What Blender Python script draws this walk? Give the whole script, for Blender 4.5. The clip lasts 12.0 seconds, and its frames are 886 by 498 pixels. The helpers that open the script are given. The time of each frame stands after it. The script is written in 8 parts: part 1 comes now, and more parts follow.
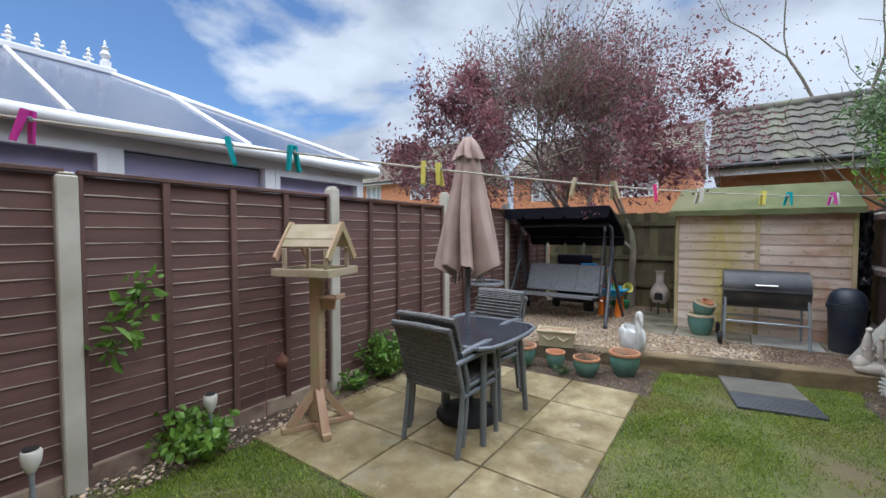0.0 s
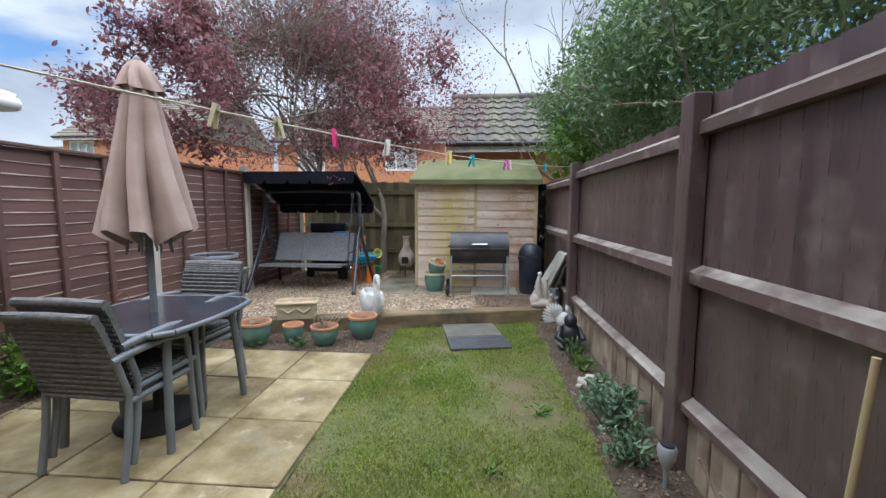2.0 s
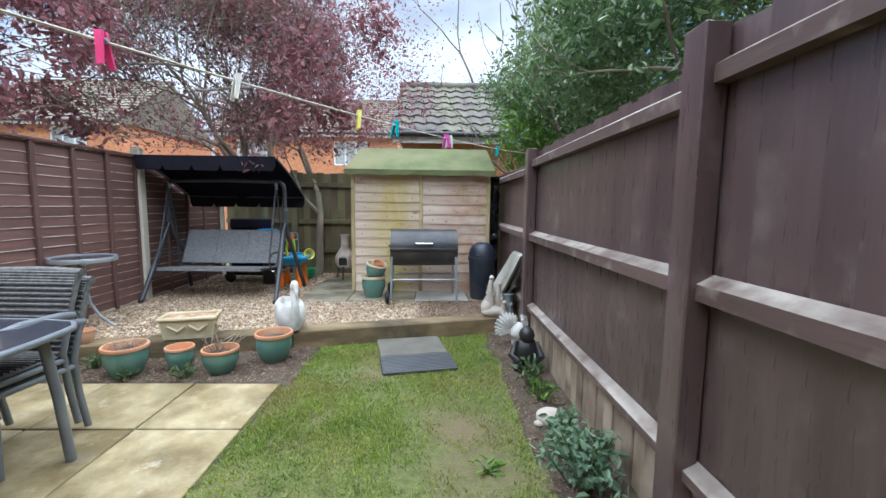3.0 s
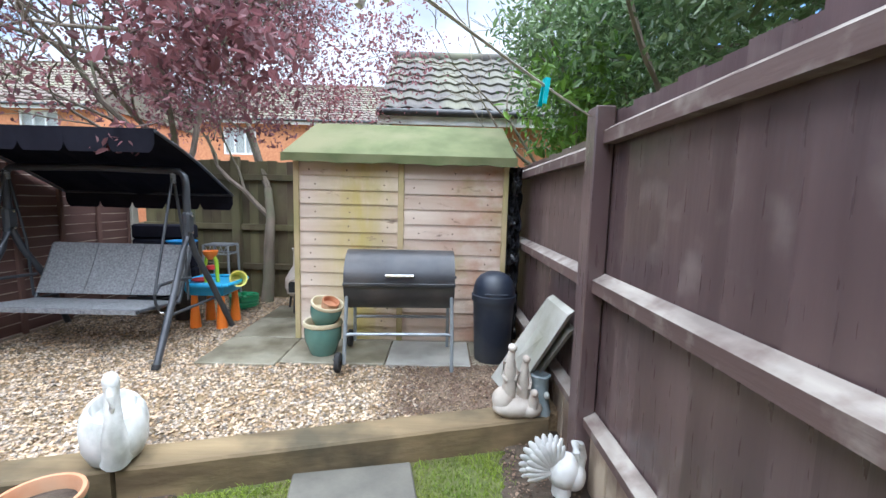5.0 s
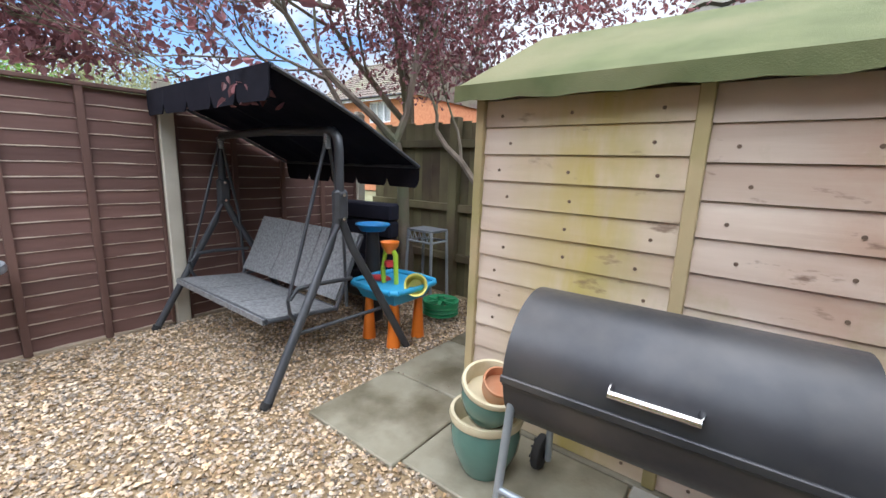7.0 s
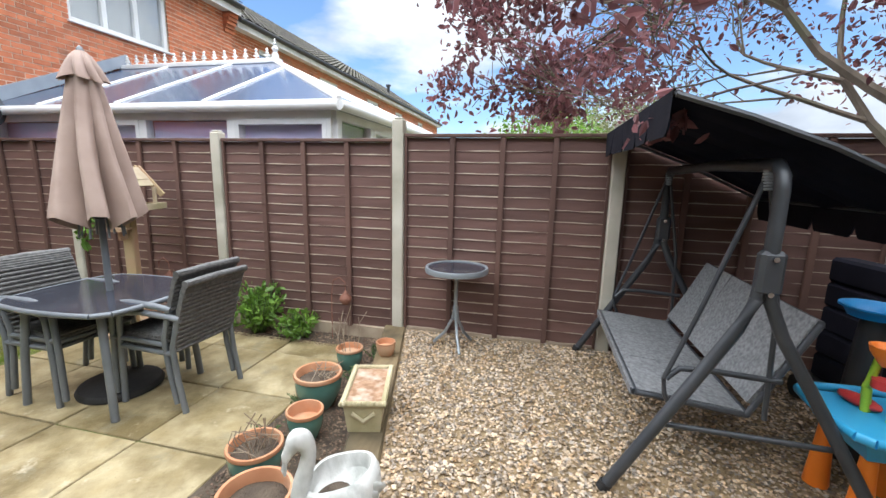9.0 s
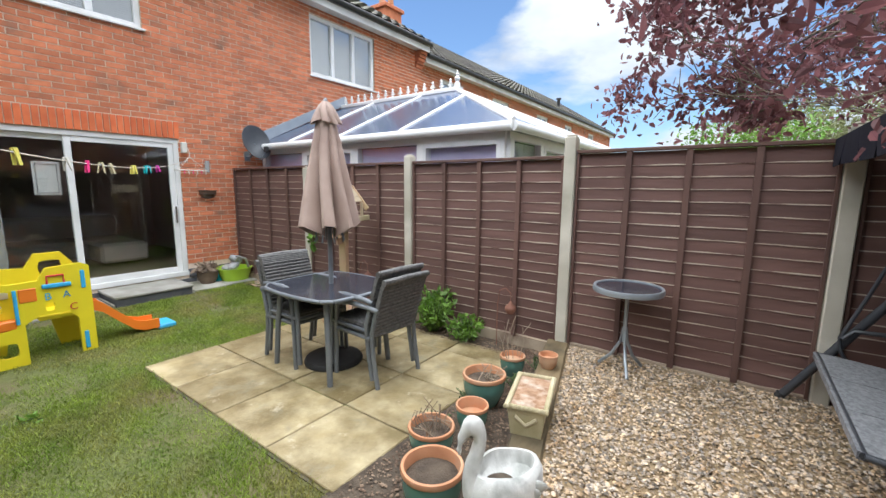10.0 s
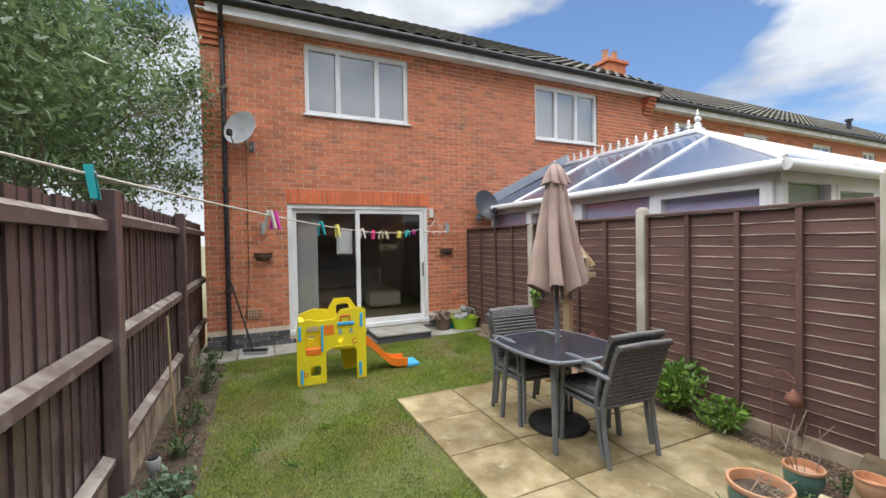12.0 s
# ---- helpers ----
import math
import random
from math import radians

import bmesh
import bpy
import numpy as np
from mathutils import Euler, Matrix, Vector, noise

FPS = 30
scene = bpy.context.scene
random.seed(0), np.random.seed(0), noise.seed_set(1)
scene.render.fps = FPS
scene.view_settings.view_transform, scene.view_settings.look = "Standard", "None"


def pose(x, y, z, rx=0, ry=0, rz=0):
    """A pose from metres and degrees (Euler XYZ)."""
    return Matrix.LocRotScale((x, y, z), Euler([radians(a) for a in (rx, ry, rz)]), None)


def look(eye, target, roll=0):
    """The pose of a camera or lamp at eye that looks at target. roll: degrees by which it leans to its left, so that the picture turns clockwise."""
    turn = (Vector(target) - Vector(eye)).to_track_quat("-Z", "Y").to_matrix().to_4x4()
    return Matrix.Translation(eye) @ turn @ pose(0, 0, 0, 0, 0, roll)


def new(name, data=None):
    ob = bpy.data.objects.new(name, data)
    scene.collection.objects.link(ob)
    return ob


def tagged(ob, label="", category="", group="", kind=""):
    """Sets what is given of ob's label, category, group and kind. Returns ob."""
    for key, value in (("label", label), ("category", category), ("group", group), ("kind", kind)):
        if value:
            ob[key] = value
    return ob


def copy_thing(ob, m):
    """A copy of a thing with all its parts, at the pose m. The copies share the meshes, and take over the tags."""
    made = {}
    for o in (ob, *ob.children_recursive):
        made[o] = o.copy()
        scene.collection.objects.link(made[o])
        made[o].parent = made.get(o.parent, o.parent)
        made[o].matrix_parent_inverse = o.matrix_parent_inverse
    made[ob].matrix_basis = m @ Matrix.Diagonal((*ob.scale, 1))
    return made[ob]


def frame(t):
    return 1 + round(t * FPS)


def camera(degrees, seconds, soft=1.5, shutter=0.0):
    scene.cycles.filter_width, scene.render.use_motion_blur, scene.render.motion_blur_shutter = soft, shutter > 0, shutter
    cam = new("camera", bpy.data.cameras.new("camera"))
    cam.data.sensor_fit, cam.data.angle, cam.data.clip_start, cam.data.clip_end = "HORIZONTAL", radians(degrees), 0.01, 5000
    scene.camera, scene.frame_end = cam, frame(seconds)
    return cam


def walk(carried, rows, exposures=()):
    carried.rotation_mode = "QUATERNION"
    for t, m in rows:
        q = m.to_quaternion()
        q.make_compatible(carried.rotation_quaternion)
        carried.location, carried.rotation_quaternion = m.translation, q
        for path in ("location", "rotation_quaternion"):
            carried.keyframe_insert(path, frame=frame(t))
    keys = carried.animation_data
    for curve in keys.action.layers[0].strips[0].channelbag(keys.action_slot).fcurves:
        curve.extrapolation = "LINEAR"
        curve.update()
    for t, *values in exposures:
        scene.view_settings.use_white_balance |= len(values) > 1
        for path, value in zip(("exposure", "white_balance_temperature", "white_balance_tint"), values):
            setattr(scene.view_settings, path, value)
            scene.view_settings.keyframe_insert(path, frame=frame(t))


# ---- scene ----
cam = camera(94.7, 12.0)
PATH = [
    (0, (0.94, 2.831, 1.488), (-0.206, 4.469, 1.411), -0.0),
    (0.5, (0.951, 2.843, 1.464), (0.062, 4.633, 1.375), -0.2),
    (1, (1.008, 2.87, 1.478), (0.396, 4.77, 1.344), -0.1),
    (1.5, (1.103, 3.004, 1.452), (0.741, 4.963, 1.275), 0.1),
    (2, (1.257, 3.24, 1.388), (1.098, 5.224, 1.183), 0.2),
    (2.5, (1.356, 3.528, 1.307), (1.322, 5.515, 1.083), 0.5),
    (3, (1.409, 3.978, 1.33), (1.461, 5.966, 1.12), 0.7),
    (3.2, (1.446, 4.173, 1.323), (1.518, 6.162, 1.118), 0.8),
    (4.8, (1.577, 5.715, 1.416), (1.63, 7.702, 1.191), 1.5),
    (5, (1.599, 5.917, 1.424), (1.614, 7.904, 1.191), 1.5),
    (5.5, (1.622, 6.433, 1.38), (1.521, 8.411, 1.1), 1.6),
    (6, (1.599, 6.935, 1.358), (1.221, 8.876, 1.057), 1.7),
    (6.5, (1.519, 7.4, 1.402), (0.757, 9.218, 1.06), 2.6),
    (6.7, (1.485, 7.571, 1.413), (0.55, 9.3, 1.045), 2.5),
    (8.3, (1.323, 8.319, 1.51), (-0.624, 8.611, 1.159), 1.2),
    (8.5, (1.3, 8.346, 1.527), (-0.668, 8.408, 1.175), 1.3),
    (9, (1.332, 8.416, 1.54), (-0.586, 7.969, 1.187), 1.3),
    (9.5, (1.422, 8.457, 1.549), (-0.36, 7.614, 1.212), 1.0),
    (10, (1.492, 8.429, 1.565), (-0.113, 7.273, 1.264), 0.5),
    (10.5, (1.521, 8.401, 1.558), (0.12, 6.994, 1.32), 0.1),
    (11, (1.54, 8.374, 1.569), (0.349, 6.776, 1.406), -0.4),
    (11.5, (1.561, 8.36, 1.582), (0.565, 6.628, 1.494), -0.7),
    (12, (1.563, 8.364, 1.606), (0.729, 6.546, 1.569), -1.0),
]
EXPOSURES = [(0.0, 0.72, 5550, 9), (1.0, 0.7, 5600, 9), (2.0, 0.95, 5550, 8), (3.0, 1.3, 5400, 6), (5.0, 1.66, 5400, 8), (6.5, 1.52, 5650, 10), (8.5, 1.33, 5950, 8), (9.5, 1.28, 5950, 7), (10.5, 1.03, 6000, 9), (12.0, 0.95, 6200, 10)]
walk(cam, [(t, look(e, a, r)) for t, e, a, r in PATH], EXPOSURES)

# ---- world and sun ----
SUN_DIR = Vector((0.11, -0.06, 0.98)).normalized()
world = bpy.data.worlds.new("world")
scene.world = world
world.use_nodes = True
wn, wl = world.node_tree.nodes, world.node_tree.links
wn.clear()
w_out = wn.new("ShaderNodeOutputWorld")
w_bg = wn.new("ShaderNodeBackground")
w_sky = wn.new("ShaderNodeTexSky")
w_sky.sky_type = "NISHITA"
w_sky.sun_disc = False
w_sky.sun_elevation = math.asin(SUN_DIR.z)
w_sky.sun_rotation = math.atan2(SUN_DIR.x, SUN_DIR.y)
w_sky.air_density, w_sky.dust_density, w_sky.ozone_density = 1.0, 0.2, 4.0
w_co = wn.new("ShaderNodeTexCoord")
w_map = wn.new("ShaderNodeMapping")
w_map.inputs["Scale"].default_value = (1.0, 1.0, 2.1)
w_map.inputs["Location"].default_value = (0.35, 0.1, 0.0)
wl.new(w_co.outputs["Generated"], w_map.inputs["Vector"])
w_n1 = wn.new("ShaderNodeTexNoise")
w_n1.inputs["Scale"].default_value = 1.5
w_n1.inputs["Detail"].default_value = 9.0
w_n1.inputs["Roughness"].default_value = 0.52
w_n1.inputs["Distortion"].default_value = 0.25
wl.new(w_map.outputs["Vector"], w_n1.inputs["Vector"])
w_r1 = wn.new("ShaderNodeValToRGB")
w_r1.color_ramp.elements[0].position, w_r1.color_ramp.elements[1].position = 0.475, 0.535
w_sep = wn.new("ShaderNodeSeparateXYZ")
wl.new(w_co.outputs["Generated"], w_sep.inputs["Vector"])
w_low = wn.new("ShaderNodeMapRange")            # cumulus banks thicken towards the horizon
w_low.inputs["From Min"].default_value, w_low.inputs["From Max"].default_value = 0.05, 0.75
w_low.inputs["To Min"].default_value, w_low.inputs["To Max"].default_value = 0.07, -0.03
wl.new(w_sep.outputs["Z"], w_low.inputs["Value"])
w_add = wn.new("ShaderNodeMath")
wl.new(w_n1.outputs["Fac"], w_add.inputs[0])
wl.new(w_low.outputs["Result"], w_add.inputs[1])
wl.new(w_add.outputs[0], w_r1.inputs["Fac"])
w_n2 = wn.new("ShaderNodeTexNoise")
w_n2.inputs["Scale"].default_value = 3.1
w_n2.inputs["Detail"].default_value = 6.0
wl.new(w_map.outputs["Vector"], w_n2.inputs["Vector"])
w_cl = wn.new("ShaderNodeValToRGB")
w_cl.color_ramp.elements[0].position, w_cl.color_ramp.elements[1].position = 0.35, 0.62
w_cl.color_ramp.elements[0].color = (3.3, 3.5, 3.9, 1)
w_cl.color_ramp.elements[1].color = (6.0, 6.15, 6.3, 1)
wl.new(w_n2.outputs["Fac"], w_cl.inputs["Fac"])
w_mix = wn.new("ShaderNodeMix")
w_mix.data_type = "RGBA"
wl.new(w_r1.outputs["Color"], w_mix.inputs["Factor"])
wl.new(w_sky.outputs["Color"], w_mix.inputs["A"])
wl.new(w_cl.outputs["Color"], w_mix.inputs["B"])
wl.new(w_mix.outputs["Result"], w_bg.inputs["Color"])
w_bg.inputs["Strength"].default_value = 0.082
wl.new(w_bg.outputs["Background"], w_out.inputs["Surface"])

sun = new("sun", bpy.data.lights.new("sun", "SUN"))
sun.data.energy = 4.6
sun.data.angle = radians(112)
sun.data.color = (1.0, 0.95, 0.87)
sun.matrix_world = look(SUN_DIR * 40, (0, 0, 0))

# ---- mesh helpers ----
rng = np.random.default_rng(7)


def link_mesh(name, me, material, parent=None, label=""):
    ob = new(name, me)
    if material is not None and not me.materials:
        me.materials.append(material)
    if parent is not None:
        ob.parent = parent
    if label:
        ob["label"] = label
    return ob


def part(name, bm, material, parent=None, label="", smooth=False):
    """One bmesh as one mesh object under a thing or a part."""
    me = bpy.data.meshes.new(name)
    bmesh.ops.recalc_face_normals(bm, faces=bm.faces)
    bm.to_mesh(me)
    bm.free()
    if smooth:
        me.shade_smooth()
    if any(p.use_smooth for p in me.polygons):
        me.set_sharp_from_angle(angle=0.82)
    return link_mesh(name, me, material, parent, label)


def thing(name, m, label, category, group="", kind=""):
    ob = new(name)
    ob.empty_display_size = 0.1
    ob.matrix_basis = m
    return tagged(ob, label, category, group, kind)


def box(bm, x0, x1, y0, y1, z0, z1, bev=0.0, m=None):
    r = bmesh.ops.create_cube(bm, size=1.0)
    vs = r["verts"]
    t = Matrix.Translation(((x0 + x1) / 2, (y0 + y1) / 2, (z0 + z1) / 2)) @ Matrix.Diagonal((x1 - x0, y1 - y0, z1 - z0, 1))
    bmesh.ops.transform(bm, matrix=t, verts=vs)
    if bev > 0:
        es = list({e for v in vs for e in v.link_edges})
        out = bmesh.ops.bevel(bm, geom=es, offset=bev, segments=1, affect="EDGES", profile=0.5)
        vs = list({v for f in out["faces"] for v in f.verts} | {v for v in vs if v.is_valid})
    if m is not None:
        bmesh.ops.transform(bm, matrix=m, verts=vs)
    return vs


def boxed(*a, **k):
    bm = bmesh.new()
    box(bm, *a, **k)
    return bm


def rod(bm, p, q, r0, r1=None, seg=10, caps=True):
    p, q = Vector(p), Vector(q)
    d = q - p
    m = Matrix.Translation((p + q) / 2) @ d.to_track_quat("Z", "Y").to_matrix().to_4x4()
    out = bmesh.ops.create_cone(bm, cap_ends=caps, cap_tris=False, segments=seg, radius1=r0, radius2=r0 if r1 is None else r1, depth=d.length, matrix=m)
    for face in {fc for v in out["verts"] for fc in v.link_faces if len(fc.verts) == 4}:
        face.smooth = True


def rodded(p, q, r0, r1=None, seg=10):
    bm = bmesh.new()
    rod(bm, p, q, r0, r1, seg)
    return bm


def tube(bm, pts, r, seg=8, radii=None):
    """A bent pipe through the points."""
    pts = [Vector(p) for p in pts]
    rings = []
    up = Vector((0.13, 0.21, 0.97)).normalized()
    for i, p in enumerate(pts):
        d = (pts[min(i + 1, len(pts) - 1)] - pts[max(i - 1, 0)]).normalized()
        a = d.cross(up)
        if a.length < 0.05:
            a = d.cross(Vector((1, 0, 0)))
        a.normalize()
        b = d.cross(a)
        rr = radii[i] if radii else r
        rings.append([bm.verts.new(p + rr * (math.cos(t) * a + math.sin(t) * b)) for t in (2 * math.pi * k / seg for k in range(seg))])
    for s, e in zip(rings, rings[1:]):
        for k in range(seg):
            bm.faces.new((s[k], s[(k + 1) % seg], e[(k + 1) % seg], e[k])).smooth = True
    bm.faces.new(rings[0][::-1])
    bm.faces.new(rings[-1])


def eased(pts, radii, n=5):
    """More points and radii on a smooth curve through those given."""
    p = [Vector(q) for q in pts]
    out, rad = [], []
    for i in range(len(p) - 1):
        a, b, c, d = p[max(i - 1, 0)], p[i], p[i + 1], p[min(i + 2, len(p) - 1)]
        for k in range(n):
            t = k / n
            out.append(0.5 * (2 * b + (c - a) * t + (2 * a - 5 * b + 4 * c - d) * t * t + (3 * b - a - 3 * c + d) * t ** 3))
            rad.append(radii[i] + (radii[i + 1] - radii[i]) * t)
    return out + [p[-1]], rad + [radii[-1]]


def tubed(pts, r, seg=8, radii=None):
    bm = bmesh.new()
    tube(bm, pts, r, seg, radii)
    return bm


def lathe(bm, profile, seg=28, c=(0, 0, 0), wob=None):
    """Turns a profile of (radius, height) round the upright axis through c."""
    rings = []
    for r, z in profile:
        if r < 1e-5:
            rings.append([bm.verts.new((c[0], c[1], c[2] + z))])
        else:
            rings.append([bm.verts.new((c[0] + r * (1 + (wob(t, z) if wob else 0)) * math.cos(t), c[1] + r * (1 + (wob(t, z) if wob else 0)) * math.sin(t), c[2] + z)) for t in (2 * math.pi * k / seg for k in range(seg))])
    for s, e in zip(rings, rings[1:]):
        for k in range(seg):
            a, b = s[k % len(s)], s[(k + 1) % len(s)]
            d, f = e[k % len(e)], e[(k + 1) % len(e)]
            vs = []
            for v in (a, b, f, d):
                if v not in vs:
                    vs.append(v)
            if len(vs) > 2:
                bm.faces.new(vs).smooth = True


def lathed(profile, seg=28, c=(0, 0, 0), wob=None):
    bm = bmesh.new()
    lathe(bm, profile, seg, c, wob)
    return bm


def blob(bm, c, r, seg=14, turn=None):
    """A rounded lump with three radii."""
    m = Matrix.Translation(c) @ (turn.to_4x4() if turn is not None else Matrix()) @ Matrix.Diagonal((*r, 1))
    bmesh.ops.create_uvsphere(bm, u_segments=seg, v_segments=max(6, seg * 2 // 3), radius=1.0, matrix=m)


def blobbed(c, r, seg=14):
    bm = bmesh.new()
    blob(bm, c, r, seg)
    return bm


def slab_poly(bm, pts, z0, z1):
    """An upright prism over a polygon of (x, y)."""
    lo = [bm.verts.new((x, y, z0)) for x, y in pts]
    hi = [bm.verts.new((x, y, z1)) for x, y in pts]
    n = len(pts)
    bm.faces.new(lo[::-1])
    bm.faces.new(hi)
    for k in range(n):
        bm.faces.new((lo[k], lo[(k + 1) % n], hi[(k + 1) % n], hi[k]))


def prism(bm, a, b):
    """Joins two outlines of equal length, as closed ends, into one solid."""
    va, vb = [bm.verts.new(p) for p in a], [bm.verts.new(p) for p in b]
    n = len(va)
    bm.faces.new(va[::-1])
    bm.faces.new(vb)
    for k in range(n):
        bm.faces.new((va[k], va[(k + 1) % n], vb[(k + 1) % n], vb[k]))


def np_mesh(name, verts, faces, material, parent=None, label="", smooth=False):
    me = bpy.data.meshes.new(name)
    me.from_pydata(np.asarray(verts, dtype=float).tolist(), [], np.asarray(faces).tolist())
    if smooth:
        me.shade_smooth()
    return link_mesh(name, me, material, parent, label)


BOX_F = np.array(((0, 3, 2, 1), (4, 5, 6, 7), (0, 1, 5, 4), (1, 2, 6, 5), (2, 3, 7, 6), (3, 0, 4, 7)))


def many_boxes(rows):
    """Verts and faces of many boxes x0 x1 y0 y1 z0 z1."""
    r = np.asarray(rows, dtype=float)
    x0, x1, y0, y1, z0, z1 = r.T
    v = np.stack([np.stack(c, -1) for c in ((x0, y0, z0), (x1, y0, z0), (x1, y1, z0), (x0, y1, z0), (x0, y0, z1), (x1, y0, z1), (x1, y1, z1), (x0, y1, z1))], 1)
    f = BOX_F[None] + 8 * np.arange(len(r))[:, None, None]
    return v.reshape(-1, 3), f.reshape(-1, 4)


def leaf_mesh(centres, size, aspect=0.5, droop=0.3, vary=0.35):
    """Small pointed leaves, folded along the middle, one at each centre."""
    n = len(centres)
    a = rng.normal(size=(n, 3))
    a[:, 2] -= droop
    a /= np.linalg.norm(a, axis=1)[:, None]
    b = np.cross(a, rng.normal(size=(n, 3)))
    b /= np.linalg.norm(b, axis=1)[:, None]
    c = np.cross(a, b)
    s = size * (1 + vary * rng.normal(size=(n, 1))).clip(0.4, 1.8)
    base = np.asarray(centres)
    curl = s * rng.uniform(-0.15, 0.2, (n, 1))
    tip = base + a * s - c * curl
    half = b * s * aspect * 0.5
    low, high = base + a * s * 0.28 + c * s * 0.10, base + a * s * 0.66 + c * (s * 0.10 - 0.4 * curl)
    v = np.stack([base, low + 0.85 * half, high + 0.8 * half, tip, high - 0.8 * half, low - 0.85 * half], 1).reshape(-1, 3)
    k = 6 * np.arange(n)[:, None]
    f = np.concatenate([k + np.array(q) for q in ((0, 1, 2), (0, 2, 3), (0, 3, 4), (0, 4, 5))], 0)
    return v, f


# ---- materials ----
def material(name, c1, c2, scale=6.0, rough=0.7, bump=0.15, bscale=80.0, stretch=(1, 1, 1), metal=0.0, c3=None, s3=0.8, t3=0.55, rnd=0.0, isl=0.0, rvar=0.1, coat=0.0, dist=0.002, spec=0.5, trans=0.0, whole=False):
    """Two colours mixed by grain, a third in larger stains, with fine relief. rnd: brightness change from object to object, isl: from piece to piece."""
    m = bpy.data.materials.new(name)
    m.use_nodes = True
    n, l = m.node_tree.nodes, m.node_tree.links
    bsdf = n["Principled BSDF"]
    co = n.new("ShaderNodeTexCoord")
    mp = n.new("ShaderNodeMapping")
    mp.inputs["Scale"].default_value = stretch
    l.new(co.outputs["Object"], mp.inputs["Vector"])
    oi = n.new("ShaderNodeObjectInfo")
    n1 = n.new("ShaderNodeTexNoise")
    n1.noise_dimensions = "4D"
    n1.inputs["Scale"].default_value = scale
    n1.inputs["Detail"].default_value = 6
    l.new(mp.outputs["Vector"], n1.inputs["Vector"])
    wv = n.new("ShaderNodeMath")
    wv.operation = "MULTIPLY"
    wv.inputs[1].default_value = 37.0
    l.new(oi.outputs["Random"], wv.inputs[0])
    l.new(wv.outputs[0], n1.inputs["W"])
    rp = n.new("ShaderNodeValToRGB")
    rp.color_ramp.elements[0].position, rp.color_ramp.elements[1].position = 0.33, 0.67
    rp.color_ramp.elements[0].color, rp.color_ramp.elements[1].color = (*c1, 1), (*c2, 1)
    l.new(n1.outputs["Fac"], rp.inputs["Fac"])
    col = rp.outputs["Color"]
    if c3 is not None:
        n3 = n.new("ShaderNodeTexNoise")
        n3.noise_dimensions = "4D"
        n3.inputs["Scale"].default_value = s3
        n3.inputs["Detail"].default_value = 5
        l.new(co.outputs["Object"], n3.inputs["Vector"])
        if not whole:
            l.new(wv.outputs[0], n3.inputs["W"])
        r3 = n.new("ShaderNodeValToRGB")
        r3.color_ramp.elements[0].position, r3.color_ramp.elements[1].position = t3 - 0.1, t3 + 0.12
        l.new(n3.outputs["Fac"], r3.inputs["Fac"])
        mx = n.new("ShaderNodeMix")
        mx.data_type = "RGBA"
        l.new(r3.outputs["Color"], mx.inputs["Factor"])
        l.new(col, mx.inputs["A"])
        mx.inputs["B"].default_value = (*c3, 1)
        col = mx.outputs["Result"]
    if rnd or isl:
        src = oi.outputs["Random"]
        if isl:
            src = n.new("ShaderNodeNewGeometry").outputs["Random Per Island"]
        mr = n.new("ShaderNodeMapRange")
        a = isl or rnd
        mr.inputs["To Min"].default_value, mr.inputs["To Max"].default_value = 1 - a, 1 + a
        l.new(src, mr.inputs["Value"])
        hs = n.new("ShaderNodeHueSaturation")
        l.new(mr.outputs["Result"], hs.inputs["Value"])
        l.new(col, hs.inputs["Color"])
        col = hs.outputs["Color"]
    l.new(col, bsdf.inputs["Base Color"])
    nb = n.new("ShaderNodeTexNoise")
    nb.inputs["Scale"].default_value = bscale
    nb.inputs["Detail"].default_value = 5
    l.new(mp.outputs["Vector"], nb.inputs["Vector"])
    rr = n.new("ShaderNodeMapRange")
    rr.inputs["To Min"].default_value, rr.inputs["To Max"].default_value = max(0.03, rough - rvar), min(1, rough + rvar)
    l.new(nb.outputs["Fac"], rr.inputs["Value"])
    l.new(rr.outputs["Result"], bsdf.inputs["Roughness"])
    if bump:
        bp = n.new("ShaderNodeBump")
        bp.inputs["Strength"].default_value = bump
        bp.inputs["Distance"].default_value = dist
        l.new(nb.outputs["Fac"], bp.inputs["Height"])
        l.new(bp.outputs["Normal"], bsdf.inputs["Normal"])
    bsdf.inputs["Metallic"].default_value = metal
    bsdf.inputs["Coat Weight"].default_value = coat
    bsdf.inputs["Specular IOR Level"].default_value = spec
    if trans:
        tr = n.new("ShaderNodeBsdfTranslucent")
        l.new(col, tr.inputs["Color"])
        ms = n.new("ShaderNodeMixShader")
        ms.inputs["Fac"].default_value = trans
        l.new(bsdf.outputs["BSDF"], ms.inputs[1])
        l.new(tr.outputs["BSDF"], ms.inputs[2])
        l.new(ms.outputs["Shader"], n["Material Output"].inputs["Surface"])
    return m


